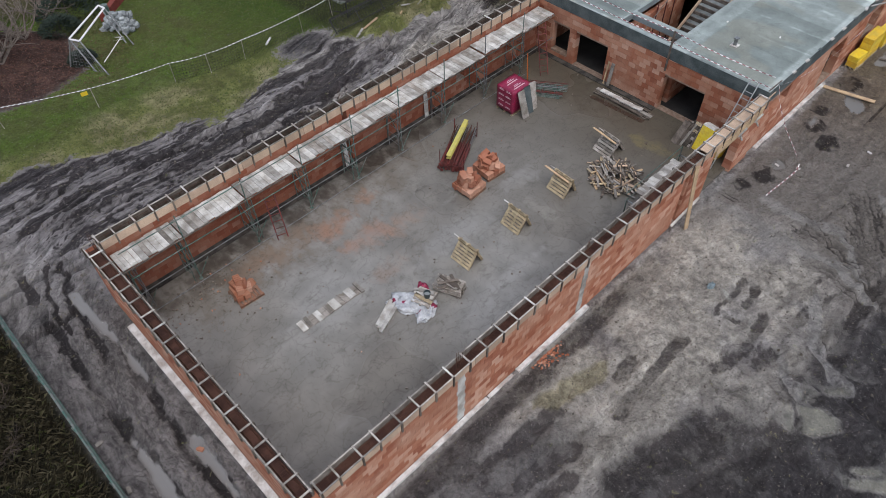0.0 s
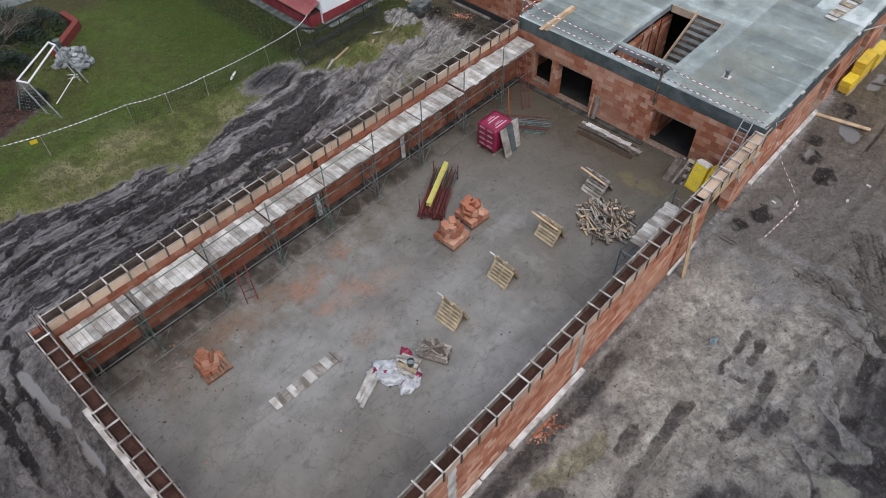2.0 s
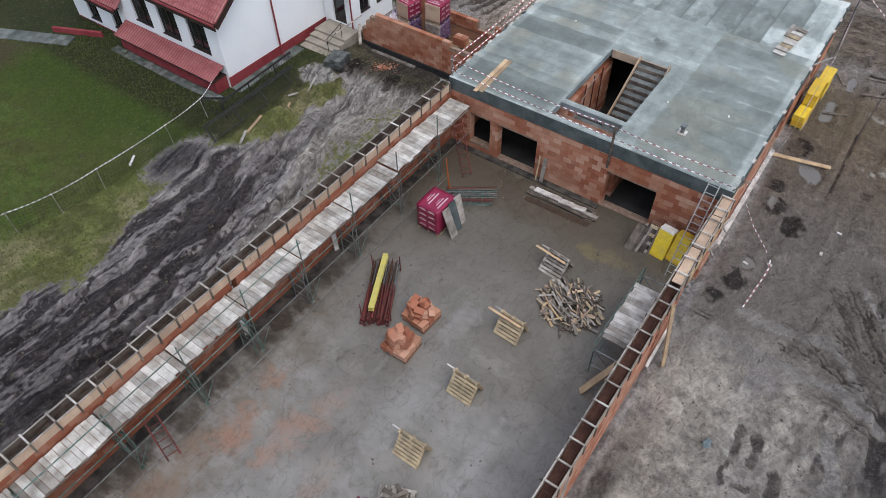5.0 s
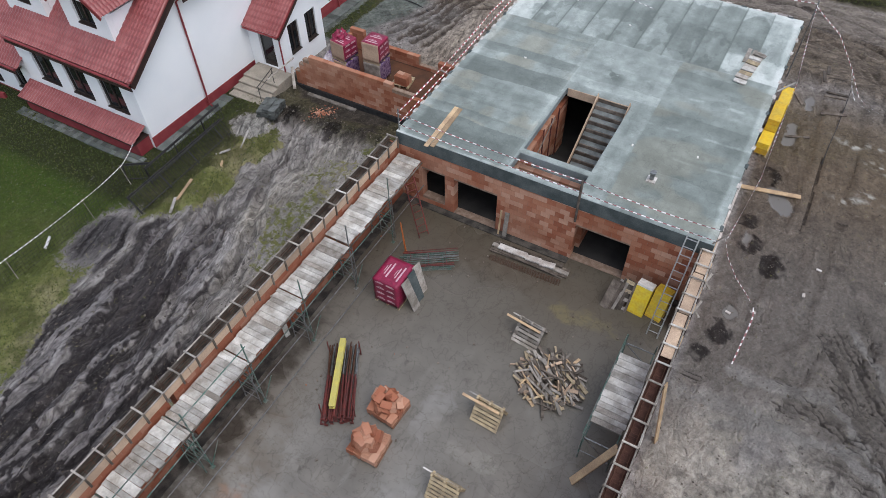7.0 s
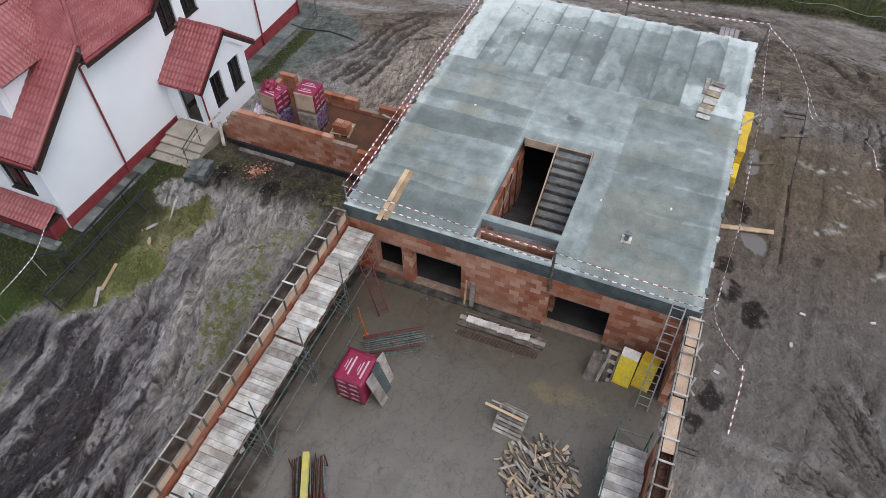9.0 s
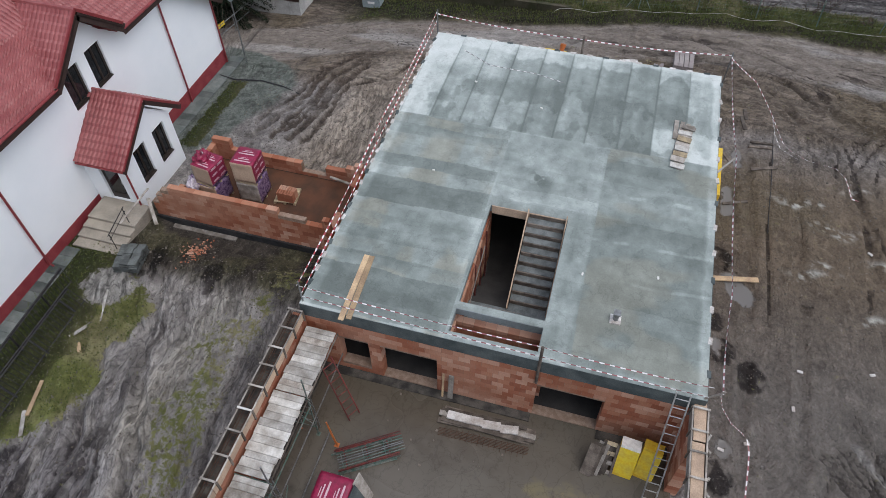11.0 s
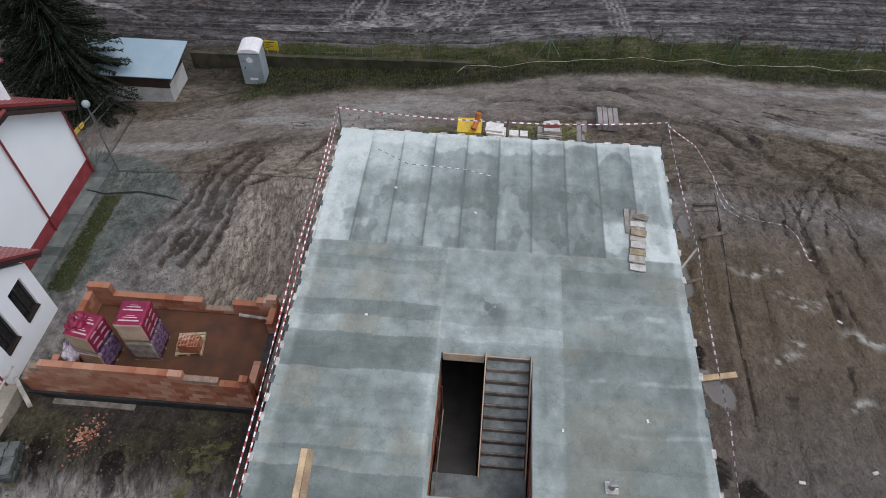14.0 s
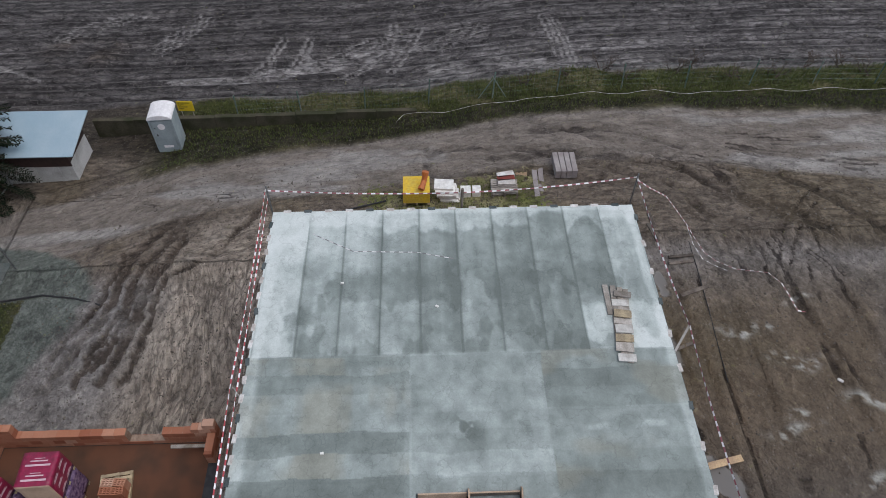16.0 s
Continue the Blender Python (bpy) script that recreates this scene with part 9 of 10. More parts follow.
def juniper(x, y, r, h, seed):
    rng = random.Random(seed)
    th = thing("juniper", "low dark bluish juniper in the garden bed", "shrub", "junipers", m=pose(x, y, ground_at(x, y)))
    mb = MB()
    for k in range(1500):
        a, rr = rng.uniform(0, 6.28), r * math.sqrt(rng.random())
        z = h * (1 - (rr / r) ** 2) * rng.uniform(0.5, 1.1)
        p = Vector((rr * math.cos(a), rr * math.sin(a), z))
        d = Vector((math.cos(a), math.sin(a), rng.uniform(0.1, 0.9))).normalized() * rng.uniform(0.12, 0.3)
        s = d.cross(Vector((rng.uniform(-1, 1), rng.uniform(-1, 1), 1))).normalized() * 0.045
        mb.add([p - s, p + s, p + d], ((0, 1, 2),))
    tagged(part("foliage", mb, JUNIPER, th), kind="stuff")
    mb = MB(); mb.bar((0, 0, 0), (0.05, 0, h * 0.7), 0.05, 6, 0, 0.02)
    part("stem", mb, BARK, th)


juniper(10.4, 44.4, 1.9, 1.2, 5)
juniper(12.4, 45.6, 1.6, 1.2, 6)
juniper(11.0, 46.8, 1.8, 1.2, 9)
juniper(9.2, 42.6, 1.2, 0.8, 10)
juniper(8.7, 38.5, 0.7, 0.5, 7)
leaves = MB()
rng_l = random.Random(8)
for k in range(4200):
    x, y = rng_l.gauss(6.2, 3.0), rng_l.gauss(39.6, 2.2)
    if y < 35.6:
        continue
    z = ground_at(x, y) + 0.03
    m = pose(x, y, z, rng_l.uniform(-35, 35), rng_l.uniform(-35, 35), rng_l.uniform(0, 360))
    s = rng_l.uniform(0.025, 0.05)
    leaves.add([m @ Vector(p) for p in ((-s, 0, 0), (0, -s * 0.6, 0), (s, 0, 0), (0, s * 0.6, 0))], ((0, 1, 2, 3),))
LEAF = plain("fallen leaves", (0.11, 0.05, 0.036), (0.17, 0.09, 0.06), 0.8, scale=9.0, bump=0)
tagged(part("fallen_leaves", leaves, LEAF), "brown fallen leaves under the shrubs", "leaves", kind="stuff")
mb = MB(); mb.beam((1.5, 41.5, -0.1), (6.6, 44.0, -0.3), 0.2, 0.25)
one("beam", mb, RED_WALL, "old red-brown beam lying behind the shrubs", "beam")


def railing(p0, p1, lean, label, h=0.95):
    """A wrought iron railing with square bars and two rails."""
    th = thing("iron_railing", label, "railing", "iron railings")
    a, b = Vector(p0), Vector(p1)
    up = Vector(lean).normalized() * h
    for t in (0.12, 0.92):
        mb = MB(); mb.bar(a + up * t, b + up * t, 0.028, 4)
        part("rail", mb, IRON, th)
    mb = MB(); mb.bar(a + up, b + up, 0.04, 5)
    part("handrail", mb, IRON, th)
    n = int((b - a).length / 0.19)
    for k in range(n + 1):
        p = a.lerp(b, k / n)
        big = k % 10 == 0
        mb = MB(); mb.bar(p, p + up * (1.04 if big else 0.92), 0.045 if big else 0.014, 4)
        part("post" if big else "bar", mb, IRON, th)


def gp(x, y, dz=0.0):
    return (x, y, ground_at(x, y) + dz)


railing(gp(20.6, 30.4, 0.03), gp(26.9, 30.6, 0.05), (0.05, 0.62, 0.6), "black iron railing leaning over in the grass")
railing(gp(22.3, 31.5, 0.02), gp(27.6, 31.75, 0.02), (0.02, 0.12, 1), "black iron railing standing by the house corner")
railing(gp(21.9, 32.7, 0.02), gp(22.6, 31.6, 0.02), (0.1, 0.05, 1), "short black iron railing at the garden corner")
for k, (x, y, L, rz, mt) in enumerate(((22.6, 29.7, 0.7, 15, TIMBER), (24.9, 29.6, 0.45, 40, TIMBER), (26.9, 29.8, 0.75, 22, TIMBER_PALE), (25.6, 30.0, 0.4, -30, TIMBER_PALE), (21.7, 29.65, 0.5, 30, TIMBER_PALE))):
    mb = MB(); mb.box(-L, L, -0.07, 0.07, 0.0, 0.03)
    one("board", mb, mt, "loose board lying in the grass by the railing", "board", "boards in the grass", m=pose(x, y, ground_at(x, y) + 0.06, 0, 0, rz))

# ---- green fence west of the hall ----
th = thing("mesh_fence", "green mesh fence leaning along the dark verge", "fence")
for k in range(12):
    y = 30.5 - 2.5 * k
    x = -1.75 + 0.02 * k
    mb = MB(); mb.bar((x, y, ground_at(x, y) - 0.1), (x - 0.05, y, ground_at(x, y) + 1.3), 0.03, 6)
    part("post", mb, STEEL_GREEN, th)
    if k < 11:
        mb = MB()
        za, zb = ground_at(x, y), ground_at(x + 0.02, y - 2.5)
        for h in np.arange(0.1, 1.3, 0.1):
            mb.bar((x, y, za + h), (x + 0.02, y - 2.5, zb + h), 0.008, 3)
        for q in np.arange(0, 2.5, 0.12):
            t = q / 2.5
            mb.bar((x, y - q, za + (zb - za) * t + 0.08), (x, y - q, za + (zb - za) * t + 1.25), 0.006, 3)
        tagged(part("mesh", mb, STEEL_GREEN, th), kind="stuff")
        for h in (0.1, 1.28):
            mb = MB(); mb.bar((x, y, za + h), (x + 0.02, y - 2.5, zb + h), 0.035, 6)
            part("rail", mb, STEEL_GREEN, th)
# long dead grass behind the fence
dry = MB()
rng_d = random.Random(19)
for k in range(30000):
    x, y = -2.0 - abs(rng_d.gauss(0, 2.6)), rng_d.uniform(-4, 31)
    z, a, tall = ground_at(x, y) - 0.02, rng_d.uniform(0, 6.28), rng_d.uniform(0.12, 0.42)
    lean_x, lean_y = tall * rng_d.uniform(-0.9, 0.9), tall * rng_d.uniform(-0.9, 0.9)
    wx, wy = 0.007 * math.cos(a), 0.007 * math.sin(a)
    dry.add([(x - wx, y - wy, z), (x + wx, y + wy, z), (x + lean_x * 0.4 + wx * 0.7, y + lean_y * 0.4 + wy * 0.7, z + tall * 0.7), (x + lean_x, y + lean_y, z + tall * 0.85)], ((0, 1, 2), (0, 2, 3)))


def dry_mat():
    m, t, b = graph("dead grass blade", 0.85)
    b.inputs["Specular IOR Level"].default_value = 0.15
    rnd = t.nodes.new("ShaderNodeNewGeometry").outputs["Random Per Island"]
    col = ramp_of(t, rnd, ((0.0, (0.018, 0.015, 0.01)), (0.5, (0.05, 0.042, 0.024)), (0.8, (0.1, 0.085, 0.05)), (0.9, (0.17, 0.145, 0.09)), (1.0, (0.06, 0.075, 0.02))))
    t.links.new(col, b.inputs["Base Color"])
    return m


tagged(part("grass", dry, dry_mat()), "long dead brown grass behind the green fence", "grass", kind="stuff")
rng_w = random.Random(12)
for k in range(9):
    twigs("shrub", -3.2 - rng_w.uniform(0, 2.5), 24.5 - 2.6 * k + rng_w.uniform(-0.8, 0.8), 1.1, 1.1, 8, SHRUB, "dry tangled undergrowth behind the green fence", 40 + k)
for k, (x, y) in enumerate(((-1.42, 15.29), (-1.67, 13.58), (-1.45, 13.15), (0.9, 12.85))):
    mb = MB(); mb.box(-0.09, 0.1, -0.06, 0.07, 0, 0.09); mb.box(0.02, 0.16, -0.03, 0.05, -0.01, 0.06)
    one("offcut", mb, (TIMBER_GREY, TIMBER_GREY, TIMBER_GREY, CLAY)[k], "lump of building waste lying in the mud", "offcut", "building waste", m=pose(x, y, ground_at(x, y), 10, 0, 40 * k))

# ---- south side ----
for k, (x0, x1, h, y0) in enumerate(((36.2, 37.2, 0.55, 6.75), (37.25, 38.8, 1.1, 6.75), (39.1, 40.6, 0.95, 6.65))):
    th = thing("insulation_stack", "stack of yellow film packs of insulation on pallets", "insulation stack", "insulation stacks", m=pose((x0 + x1) / 2, y0 + 0.38, -0.1, 0, 0, random.uniform(-4, 4)))
    pallet_parts(th, x1 - x0, 0.56)
    z = 0.124
    while z < h:
        j = random.uniform(-0.04, 0.04)
        bm = MB(); bm.box(-(x1 - x0) / 2 + 0.01, (x1 - x0) / 2 - 0.01, -0.24 + j, 0.28 + j, z, z + 0.29)
        part("pack", bm, FOAM, th)
        z += 0.3
mb = MB(); mb.beam((33.75, 7.4, -0.02), (34.25, 5.0, 0.0), 0.22, 0.05)
one("board", mb, TIMBER, "long raw plank lying in the mud by the wall", "board")
for k, (x, y, L, rz) in enumerate(((40.9, 4.7, 0.6, -70), (43.9, 5.6, 0.5, 10), (44.6, 5.5, 0.4, 5), (41.4, 6.4, 0.5, 30))):
    mb = MB(); mb.box(-L, L, -0.08, 0.08, 0, 0.04)
    one("board", mb, TIMBER_DARK, "dark broken board lying in the mud", "board", "boards in the mud", m=pose(x, y, ground_at(x, y) + 0.02, 0, 0, rz))
BLUE_BAG = plain("pale blue rag", (0.2, 0.25, 0.27), (0.12, 0.16, 0.18), 0.5, scale=8.0)
crumpled("bag", 0.2, 0.13, 0.12, 21.0, (BLUE_BAG,), "pale blue bag trodden into the mud", "bag", pose(18.6, 4.6, ground_at(18.6, 4.6) - 0.01))
for x, y in ((27.2, 5.4), (26.8, 6.2), (28.9, 3.9), (31.0, 1.2), (30.5, 3.6), (37.0, 0.6)):
    mb = MB(); mb.box(-0.1, 0.1, -0.05, 0.05, 0, 0.04)
    one("offcut", mb, STRIP, "white scrap of insulation lying in the mud", "offcut", "white scraps", m=pose(x, y, ground_at(x, y) + 0.02, 0, 0, 50 * x))


# ---- east: road side, shed, toilet, spruce, fence ----
g0 = ground_at(52.2, 27.4)
loo = thing("portable_toilet", "grey plastic portable toilet with a white roof", "portable toilet", m=pose(51.75, 27.2, g0, 0, 0, 3))
mb = MB(); mb.box(-0.53, 0.53, -0.55, 0.55, 0, 0.1)
part("base", mb, LOO_GREY, loo)
mb = MB(); mb.box(-0.5, 0.52, -0.54, 0.54, 0.1, 2.0)
for y in (-0.52, 0.52):
    mb.box(-0.54, -0.5, y - 0.04, y + 0.04, 0.1, 2.0)
part("cabin", mb, LOO_GREY, loo)
mb = MB(); mb.box(-0.535, -0.505, -0.42, 0.42, 0.14, 1.88)
door = part("door", mb, LOO_GREY, loo, "grey plastic door with white marks")
mb = MB(); mb.bar((-0.545, 0.02, 1.55), (-0.537, 0.02, 1.55), 0.17, 16)
part("round_mark", mb, WHITE, door)
mb = MB(); mb.box(-0.542, -0.537, -0.22, 0.22, 0.28, 0.42)
part("plate", mb, WHITE, door)
mb = MB(); mb.box(-0.545, -0.537, 0.3, 0.36, 1.0, 1.12); mb.box(-0.545, -0.537, 0.32, 0.38, 1.45, 1.5)
part("latch", mb, BLACK, door)
mb = MB()
n = 8
vs, fs = [], []
for i in range(n + 1):
    a = math.pi * i / n
    y, z = -0.58 * math.cos(a), 2.0 + 0.24 * math.sin(a)
    vs += [(-0.6, y, z), (0.58, y, z)]
fs = [(2 * i, 2 * i + 1, 2 * i + 3, 2 * i + 2) for i in range(n)]
mb.add(vs, fs + [tuple(2 * i for i in range(n + 1)), tuple(2 * i + 1 for i in range(n, -1, -1)), (0, 1, 2 * n + 1, 2 * n)])
part("roof", mb, WHITE, loo)
sign = thing("sign", "yellow notice board with black lines on a post", "sign", m=pose(53.6, 26.75, ground_at(53.6, 26.75) + 0.1, 0, 0, -92) @ Matrix.Scale(0.8, 4))
mb = MB(); mb.box(-0.5, 0.5, -0.015, 0.015, 0.6, 1.35)
part("board", mb, YELLOW, sign)
for k, w in enumerate((0.7, 0.35, 0.55, 0.3)):
    mb = MB(); mb.box(-0.42, -0.42 + w, -0.022, -0.017, 1.2 - 0.15 * k, 1.25 - 0.15 * k)
    part("print", mb, BLACK, sign)
for x in (-0.35, 0.35):
    mb = MB(); mb.bar((x, 0.04, -0.2), (x, 0.04, 1.4), 0.03, 6)
    part("post", mb, TIMBER_GREY, sign)

gs = ground_at(49.6, 32.5)
shed = thing("shed", "low white-walled shed under a pale blue sheet roof", "shed")
mb = MB(); mb.box(49.6, 51.7, 31.2, 36.2, gs - 0.2, gs + 1.15)
part("wall", mb, SHED_WALL, shed)
mb = MB(); mb.box(49.55, 49.597, 31.15, 36.2, gs + 1.0, gs + 1.75); mb.box(49.6, 51.7, 31.2, 36.2, gs + 1.152, gs + 1.7)
part("fascia", mb, SOFFIT, shed)
mb = MB(); mb.beam((49.3, 33.6, gs + 1.8), (52.1, 33.6, gs + 2.2), 5.7, 0.05)
part("roof", mb, LIGHT_BLUE, shed)
for y in (31.9, 33.0, 34.2):
    mb = MB(); mb.box(49.57, 49.598, y - 0.06, y + 0.06, gs - 0.1, gs + 1.0)
    part("joint_post", mb, SHED_WALL, shed)


def spruce(x, y, h, seed):
    """A dense spruce: trunk, drooping boughs in whorls and ragged sprays of needles."""
    rng = random.Random(seed)
    th = thing("spruce", "tall dark spruce with drooping boughs by the shed", "tree", m=pose(x, y, ground_at(x, y) - 0.05))
    mb = MB(); mb.bar((0, 0, 0), (0, 0, h), 0.2, 9, 0, 0.02)
    part("trunk", mb, BARK, th)
    limbs, sprays = MB(), MB()
    z = 0.5
    while z < h - 0.3:
        reach = 3.9 * (1 - z / h) ** 0.8 + 0.15
        for k in range(rng.choice((10, 11, 12))):
            a = rng.uniform(0, 6.28)
            L = reach * rng.uniform(0.7, 1.12)
            d = Vector((math.cos(a), math.sin(a), 0))
            tip = Vector((0, 0, z)) + d * L + Vector((0, 0, -0.32 * L + 0.15 * rng.random()))
            limbs.bar((0, 0, z), tip, 0.03, 4, 0, 0.006)
            for t in np.arange(0.12, 1.02, 0.022):
                p = Vector((0, 0, z)).lerp(tip, float(t))
                for s in (-1, 1):
                    q = d.cross(Vector((0, 0, 1))) * s
                    e = (q * rng.uniform(0.5, 1.0) + d * rng.uniform(0.2, 0.9) + Vector((0, 0, rng.uniform(-0.7, 0.1)))).normalized() * rng.uniform(0.1, 0.24)
                    w = e.cross(Vector((rng.uniform(-1, 1), rng.uniform(-1, 1), 1))).normalized() * 0.03
                    sprays.add([p - w * 0.5, p + w * 0.5, p + e * 0.6 + w, p + e, p + e * 0.6 - w], ((0, 1, 2, 3, 4),))
        z += rng.uniform(0.15, 0.22)
    part("bough_frame", limbs, BARK, th)
    tagged(part("crown", sprays, NEEDLES, th), kind="stuff")


spruce(49.4, 36.2, 10.0, 31)
spruce(52.6, 39.0, 8.0, 32)

# old wall and wire fence along the field
mb = MB()
for k in range(8):
    y = 15.2 + 2.0 * k
    mb.box(52.75, 53.0, y, y + 1.97, -2.2, -0.62 - 0.045 * k + random.uniform(-0.03, 0.03))
tagged(part("wall_field", mb, OLD_WALL), "mossy old concrete wall along the field", "wall", kind="structure")
th = thing("wire_fence", "wire fence on green posts along the field", "fence")
ys = [24.2, 21.0, 17.8, 14.6, 11.4, 8.2, 5.0, 1.8, -1.4, -4.6, -7.8, -11]
for k, y in enumerate(ys):
    x = 53.4
    z = ground_at(x, y)
    mb = MB(); mb.bar((x, y, z - 0.1), (x + random.uniform(-0.1, 0.1), y + random.uniform(-0.08, 0.08), z + 1.5), 0.035, 6)
    if k in (4,):
        mb.bar((x, y, z + 1.2), (x, y + 0.7, z), 0.025, 6); mb.bar((x, y, z + 1.2), (x, y - 0.7, z), 0.025, 6)
    part("post", mb, STEEL_GREEN, th)
    if k:
        yb = ys[k - 1]
        zb = ground_at(x, yb)
        mb = MB()
        for h in (0.3, 0.6, 0.9, 1.2, 1.45):
            mb.bar((x, y, z + h), (x, yb, zb + h), 0.0035, 3)
        for q in np.arange(0, yb - y, 0.3):
            t = q / (yb - y)
            mb.bar((x, y + q, z + (zb - z) * t + 0.1), (x, y + q, z + (zb - z) * t + 1.4), 0.004, 3)
        tagged(part("netting", mb, STEEL_GREEN, th), kind="stuff")
pts = [(51.9, 16.2), (52.4, 15.8), (52.5, 12.6), (52.8, 9.7), (52.7, 4.8), (52.6, -8.5)]
mb = MB()
run = []
for (x0, y0), (x1, y1) in zip(pts[:-1], pts[1:]):
    nseg = max(2, int(math.hypot(x1 - x0, y1 - y0) / 0.6))
    for i in range(nseg + 1):
        t = i / nseg
        x, y = x0 + (x1 - x0) * t, y0 + (y1 - y0) * t
        p = Vector((x, y + 0.0, ground_at(x, y) + 0.28 + 0.05 * math.sin(y * 2.1)))
        run.append(p)
mb.tube(run, 0.009, 5)
one("cable", mb, STRIP, "pale cable strung loosely along the grass bank", "cable")
for k in range(12):
    twigs("shrub", 54.6 + rng_w.uniform(-0.5, 0.8), 9.5 - 1.75 * k + rng_w.uniform(-0.5, 0.5), 0.9, 0.9, 4, SHRUB, "dry brown weeds along the field fence", 70 + k)
# stacks waiting beyond the slab
ge = ground_at(46.9, 14)
th = thing("insulation_stack", "yellow film pack of insulation under an orange pipe bend", "insulation stack", "insulation stacks", m=pose(46.95, 15.25, ge))
pallet_parts(th, 1.1, 1.15)
for k in range(2):
    mb = MB(); mb.box(-0.53, 0.53, -0.58, 0.58, 0.124 + 0.3 * k, 0.414 + 0.3 * k)
    part("pack", mb, FOAM, th)
mb = MB()
mb.bar((46.5, 15.05, ge + 0.86), (46.62, 15.0, ge + 0.92), 0.15, 12); mb.bar((46.6, 15.0, ge + 0.90), (46.88, 14.9, ge + 1.06), 0.125, 12); mb.bar((46.86, 14.9, ge + 1.04), (47.0, 14.85, ge + 1.32), 0.125, 12); mb.bar((46.98, 14.86, ge + 1.26), (47.04, 14.84, ge + 1.40), 0.15, 12)
one("pipe_bend", mb, PIPE_ORANGE, "orange plastic sewer bend on the yellow pack", "pipe bend")
for k in range(6):
    mb = MB(); mb.box(-0.3, 0.3, -0.42, 0.42, 0, 0.1)
    one("foam_board", mb, FOAM_WHITE if k != 3 else STRIP, "white foam board dumped behind the slab", "foam board", "foam boards", m=pose(46.8 + 0.12 * (k % 3), 13.85 + 0.06 * k - 0.1, ge + 0.105 * k + 0.01, 0, 0, random.uniform(-12, 12)))
for y, w in ((13.1, 0.22), (12.62, 0.18)):
    mb = MB(); mb.box(-0.2, 0.2, -w, w, 0, 0.45)
    one("foam_board", mb, FOAM_WHITE, "white block of foam standing behind the slab", "foam board", "foam boards", m=pose(46.9, y, ge))
th = thing("pallet", "stack of grey pallets behind the slab", "pallet stack", m=pose(47.0, 11.4, ge))
for k in range(4):
    pallet_parts(th, 0.85, 1.15, TIMBER_GREY, pose(0, 0, 0.125 * k, 0, 0, random.uniform(-3, 3)), 6)
for k in range(3):
    mb = MB(); mb.box(-0.15, 0.15, -0.38, 0.38, 0, 0.12)
    one("lintel", mb, (STRIP, RED_WALL, STRIP)[k], "short lintel lying on the pallets", "lintel", "short lintels", m=pose(47.1 + 0.25 * k, 11.3, ge + 0.52 + 0.0 * k, 0, 0, 6 * k))
th = thing("pallet", "upright orange-brown pallet leaning behind the slab", "pallet", m=pose(47.6, 10.55, ge + 0.06, 0, -35, 0))
pallet_parts(th, 0.9, 0.5, TIMBER, slats=5)
LINTEL = plain("grey prestressed lintel", (0.3, 0.27, 0.26), (0.23, 0.2, 0.195), 0.85, scale=2.0)
for k, (x, y, L, z) in enumerate(((47.3, 10.1, 1.0, 0), (47.4, 9.83, 1.05, 0), (47.25, 9.56, 0.95, 0), (47.6, 9.7, 0.9, 0.195), (47.35, 9.97, 0.95, 0.195))):
    mb = MB(); mb.box(-L, L, -0.11, 0.11, 0, 0.19)
    one("lintel", mb, LINTEL, "grey concrete lintel stacked behind the slab", "lintel", "stacked lintels", m=pose(x, y, ge + 0.02 + z, 0, 0, random.uniform(-4, 4)))
for k in range(8):
    mb = MB(); mb.box(-0.62, 0.62, -0.11, 0.11, 0, 0.19)
    one("lintel", mb, LINTEL, "grey concrete lintel in a neat stack", "lintel", "stacked lintels", m=pose(47.95, 9.02 - 0.25 * (k % 4), ground_at(48.4, 8.6) + 0.02 + 0.2 * (k // 4), 0, 0, random.uniform(-1, 1)))

# street lamp, barrier and hose by the house's far corner
lz = ground_at(44.3, 31.6)
th = thing("garden_lamp", "globe lamp on a thin grey post", "lamp", m=pose(44.15, 32.15, lz))
mb = MB(); mb.bar((0, 0, 0), (0, 0, 2.05 - lz), 0.035, 8)
part("post", mb, STEEL_GREY, th)
bm = bmesh.new(); bmesh.ops.create_uvsphere(bm, u_segments=14, v_segments=9, radius=0.18)
me = bpy.data.meshes.new("globe"); bm.to_mesh(me); bm.free(); me.materials.append(LOO_GREY)
gl = new("globe", me); gl.parent = th; gl.location = (0, 0, 2.2 - lz)
bz = ground_at(47, 34)
th = thing("barrier", "thin steel barrier rails with yellow marker plates", "barrier")
p0, p1 = Vector((45.2, 34.7, bz)), Vector((49.1, 34.05, bz))
for h in (0.45, 1.0):
    mb = MB(); mb.bar(p0 + Vector((0, 0, h)), p1 + Vector((0, 0, h)), 0.025, 6)
    part("rail", mb, STEEL_GREY, th)
for t in (0.0, 0.5, 1.0):
    mb = MB(); mb.bar(p0.lerp(p1, t), p0.lerp(p1, t) + Vector((0, 0, 1.05)), 0.03, 6)
    part("post", mb, STEEL_GREY, th)
for t in (0.06, 0.16, 0.26):
    mb = MB(); mb.box(-0.16, 0.16, -0.012, 0.012, 0.86, 1.12, 0, Matrix.Translation(p0.lerp(p1, t)) @ pose(0, 0, 0, 0, 0, -9))
    part("plate", mb, YELLOW, th)
mb = MB()
hp = [(42.6, 33.0), (42.39, 32.02), (42.59, 30.43), (42.33, 29.0), (42.02, 27.97)]
mb.tube([(x, y, ground_at(x, y) + 0.04) for x, y in hp], 0.04, 6)
one("hose", mb, TAR, "black hose lying across the wet yard", "hose")
mb = MB(); mb.tube([(x, y, ground_at(x, y) + 0.04) for x, y in ((45.4, 20.6), (46.5, 18.4), (46.9, 16.6))], 0.04, 6)
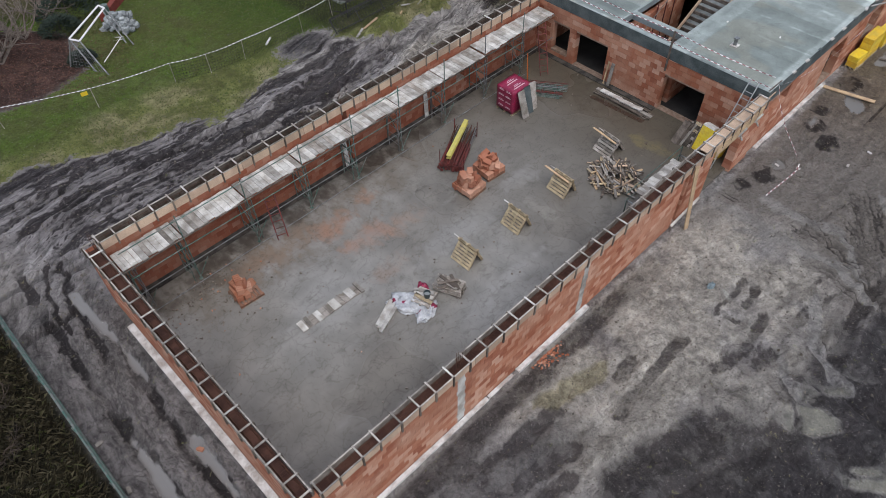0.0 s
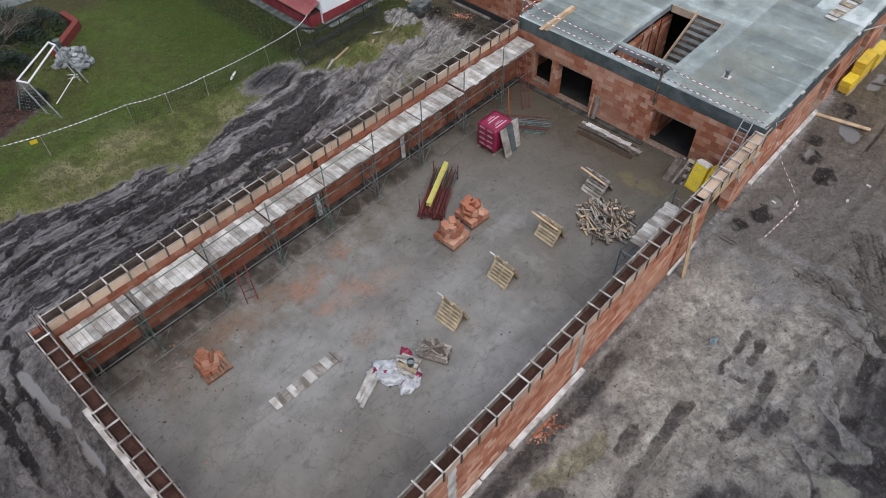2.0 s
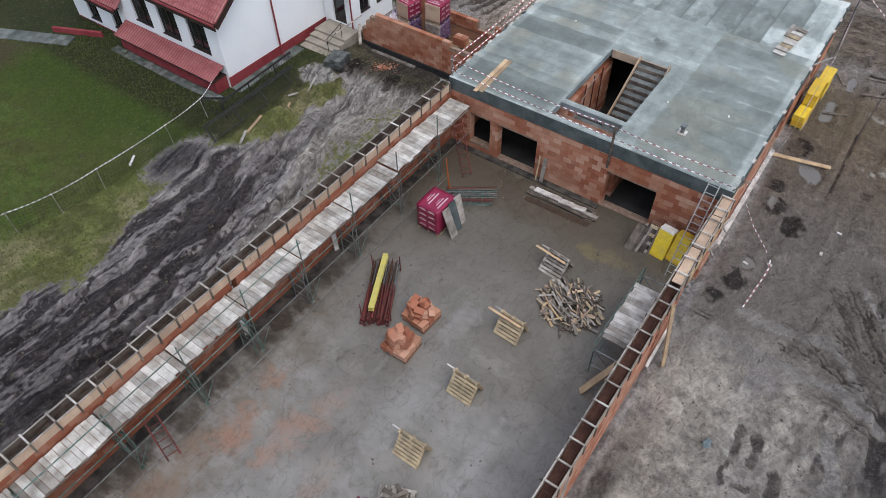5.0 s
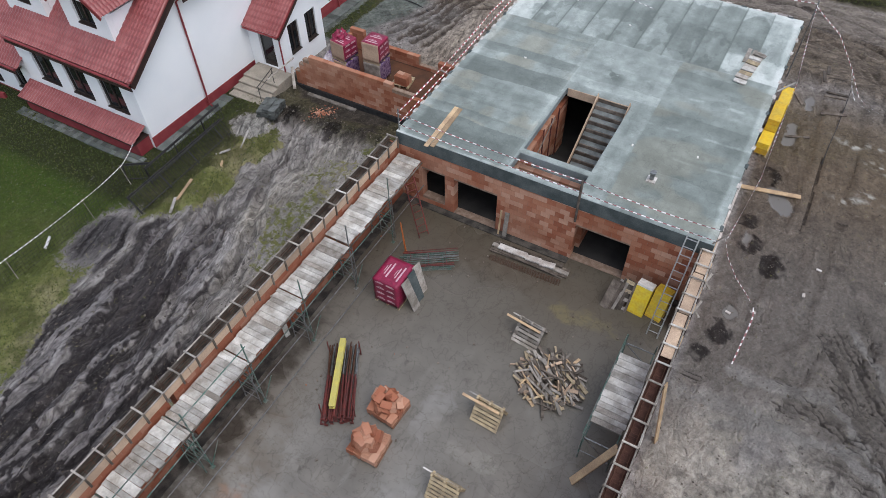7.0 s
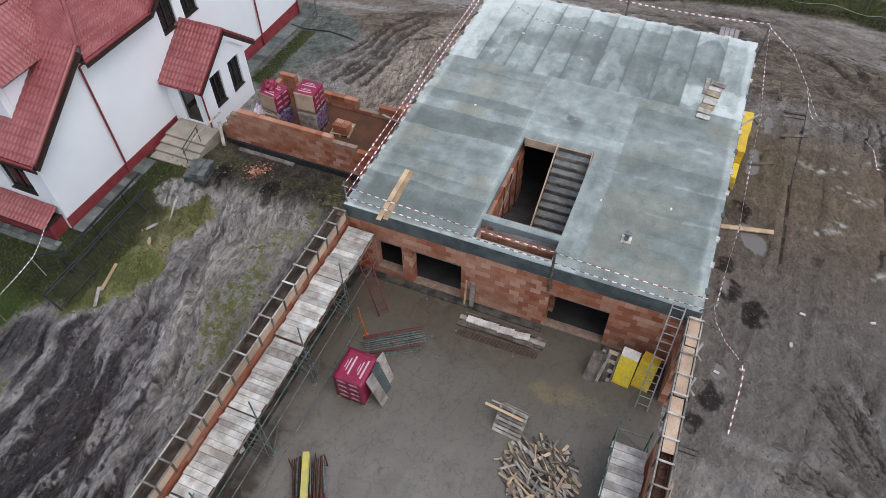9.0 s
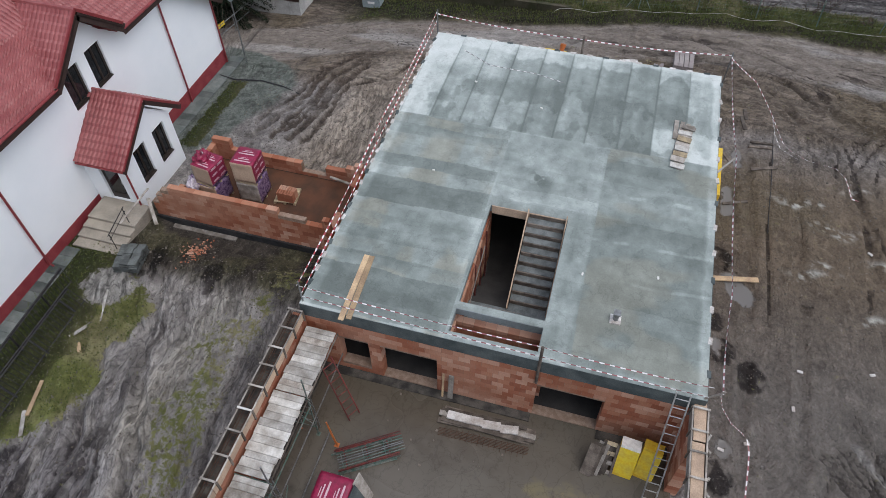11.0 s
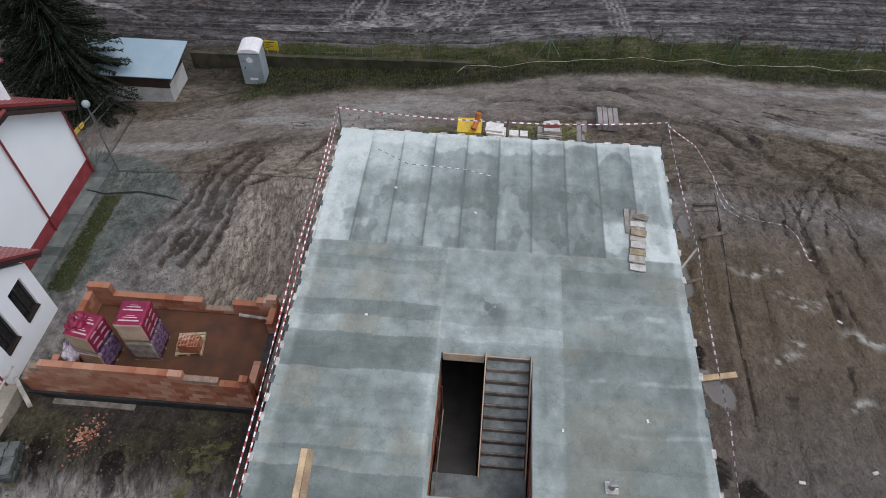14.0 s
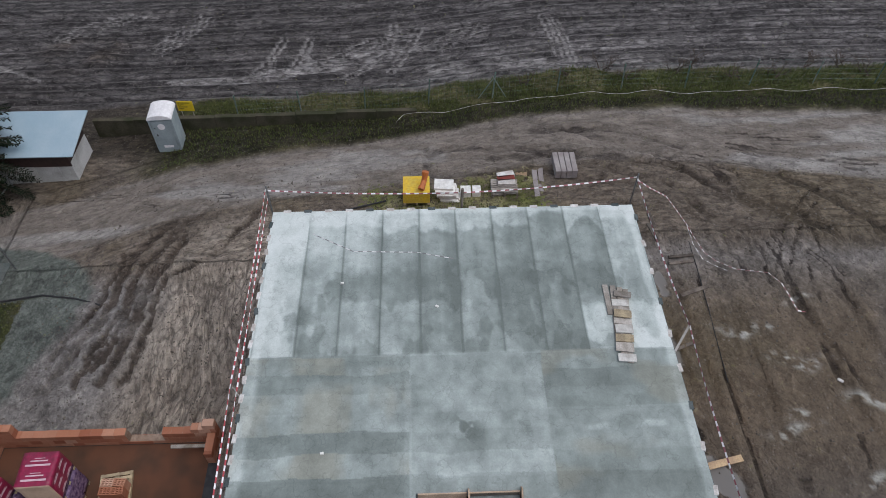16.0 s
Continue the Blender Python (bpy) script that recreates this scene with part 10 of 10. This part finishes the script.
one("hose", mb, TAR, "black hose lying on the soil", "hose")

for ax_, ay_, bx_, by_ in ((42.25, 5.35, 42.35, 4.35), (42.55, 5.3, 42.65, 4.3), (38.23, 6.41, 38.6, 5.4)):
    mb = MB(); mb.beam((ax_, ay_, ground_at(ax_, ay_) + 0.05), (bx_, by_, ground_at(bx_, by_) + 0.05), 0.12, 0.06)
    one("board", mb, TIMBER_DARK, "dark wet board half sunk in the mud", "board", "boards in the mud")
mb = MB(); mb.tube([(x, y, ground_at(x, y) + 0.015) for x, y in ((43.4, 4.25), (42.0, 4.3), (40.0, 4.39), (38.5, 4.5), (37.0, 4.57))], 0.018, 5)
one("cable", mb, TAR, "thin dark cable lying in the mud", "cable")

# stones and clods in the churned ground, too many to count
mb = MB()
rng_c = random.Random(77)
for k in range(9000):
    r = rng_c.random()
    if r < 0.3:
        x, y = rng_c.uniform(2, 44), rng_c.uniform(-8, 7.1)
    elif r < 0.6:
        x, y = rng_c.uniform(-1, 31), rng_c.uniform(20.7, 30)
    elif r < 0.8:
        x, y = rng_c.uniform(36.3, 50), rng_c.uniform(20.8, 30)
    else:
        x, y = rng_c.uniform(42.5, 49), rng_c.uniform(-6, 21)
    s = rng_c.uniform(0.015, 0.06) * (1.5 if rng_c.random() < 0.1 else 1)
    z = ground_at(x, y)
    m = pose(x, y, z, rng_c.uniform(0, 360), rng_c.uniform(0, 360), rng_c.uniform(0, 360))
    mb.add([m @ Vector(p) for p in ((s, 0, 0), (0, s, 0), (-s * 0.8, 0, 0.2 * s), (0, -s, 0), (0, 0, s * 0.7), (0, 0.1 * s, -s * 0.6))],
           ((0, 1, 4), (1, 2, 4), (2, 3, 4), (3, 0, 4), (1, 0, 5), (2, 1, 5), (3, 2, 5), (0, 3, 5)))
CLOD = plain("clods and pebbles", (0.1, 0.085, 0.07), (0.2, 0.175, 0.15), 0.9, scale=5.0, bump=0)
tagged(part("clods", mb, CLOD), "clods and pebbles strewn over the mud", "rubble", kind="stuff")


# ---- blocks of the walls, laid last ----
def unit_block(name, mat):
    """A clay block of unit size with its edges eased."""
    bm = bmesh.new()
    bmesh.ops.create_cube(bm, size=1.0)
    me = bpy.data.meshes.new(name)
    bm.to_mesh(me)
    bm.free()
    me.materials.append(mat)
    return me


BLOCK, BLOCK_WET_SHADED = unit_block("block", CLAY), unit_block("block", CLAY_WET_SHADED)


def lay(slot):
    ob, axis, a0, a1, b0, b1, z0, z1, cuts, keep, pick, rough_top = slot
    rng = random.Random(hash_of(ob.name))
    L, H, J = 0.375, 0.25, 0.009
    boxes = []
    base = 0.0 if z0 > -0.3 else z0
    rows = int(math.ceil((z1 - base) / H))
    for r in range(-1 if z0 < base else 0, rows):
        u, v = max(z0, base + r * H), min(z1, base + (r + 1) * H)
        if v - u < 0.04:
            continue
        x = a0 - (L / 2 if r % 2 else 0)
        while x < a1:
            p, q = max(a0, x), min(a1, x + L)
            x += L
            segs = [(p, q)]
            for o0, o1, oz0, oz1 in cuts:
                if v > oz0 + 0.02 and u < oz1 - 0.02:
                    nxt = []
                    for s, e in segs:
                        if e <= o0 or s >= o1:
                            nxt.append((s, e))
                        else:
                            if s < o0: nxt.append((s, o0))
                            if e > o1: nxt.append((o1, e))
                    segs = nxt
            for s, e in segs:
                if e - s > 0.05:
                    boxes.append((s + J / 2, e - J / 2, u + J / 2, v - J / 2, rng.uniform(-0.004, 0.006)))
    lo, hi = pick if pick else (a0, a1)
    mid = (lo + hi) / 2
    boxes.sort(key=lambda k: abs((k[0] + k[1]) / 2 - mid))
    rest = MB()
    for i, (s, e, u, v, out) in enumerate(boxes):
        if axis == "x":
            ctr, size = ((s + e) / 2, (b0 + b1) / 2, (u + v) / 2), (e - s, b1 - b0 + out, v - u)
        else:
            ctr, size = ((b0 + b1) / 2, (s + e) / 2, (u + v) / 2), (b1 - b0 + out, e - s, v - u)
        if i < keep:
            bo = new("block", BLOCK_WET_SHADED if ob.name == "wall_north" else BLOCK)
            bo.parent = ob
            bo.matrix_basis = Matrix.LocRotScale(ctr, None, size)
        else:
            x, y, z = ctr
            w, d, h = size
            rest.box(x - w / 2, x + w / 2, y - d / 2, y + d / 2, z - h / 2, z + h / 2)
    if rest.f:
        tagged(part("block_courses", rest, CLAY_WET_SHADED_REST if ob.name == "wall_north" else CLAY_REST, ob), kind="stuff")


def hash_of(s):
    return sum((i + 1) * ord(c) for i, c in enumerate(s))


for slot in SLOTS:
    lay(slot)
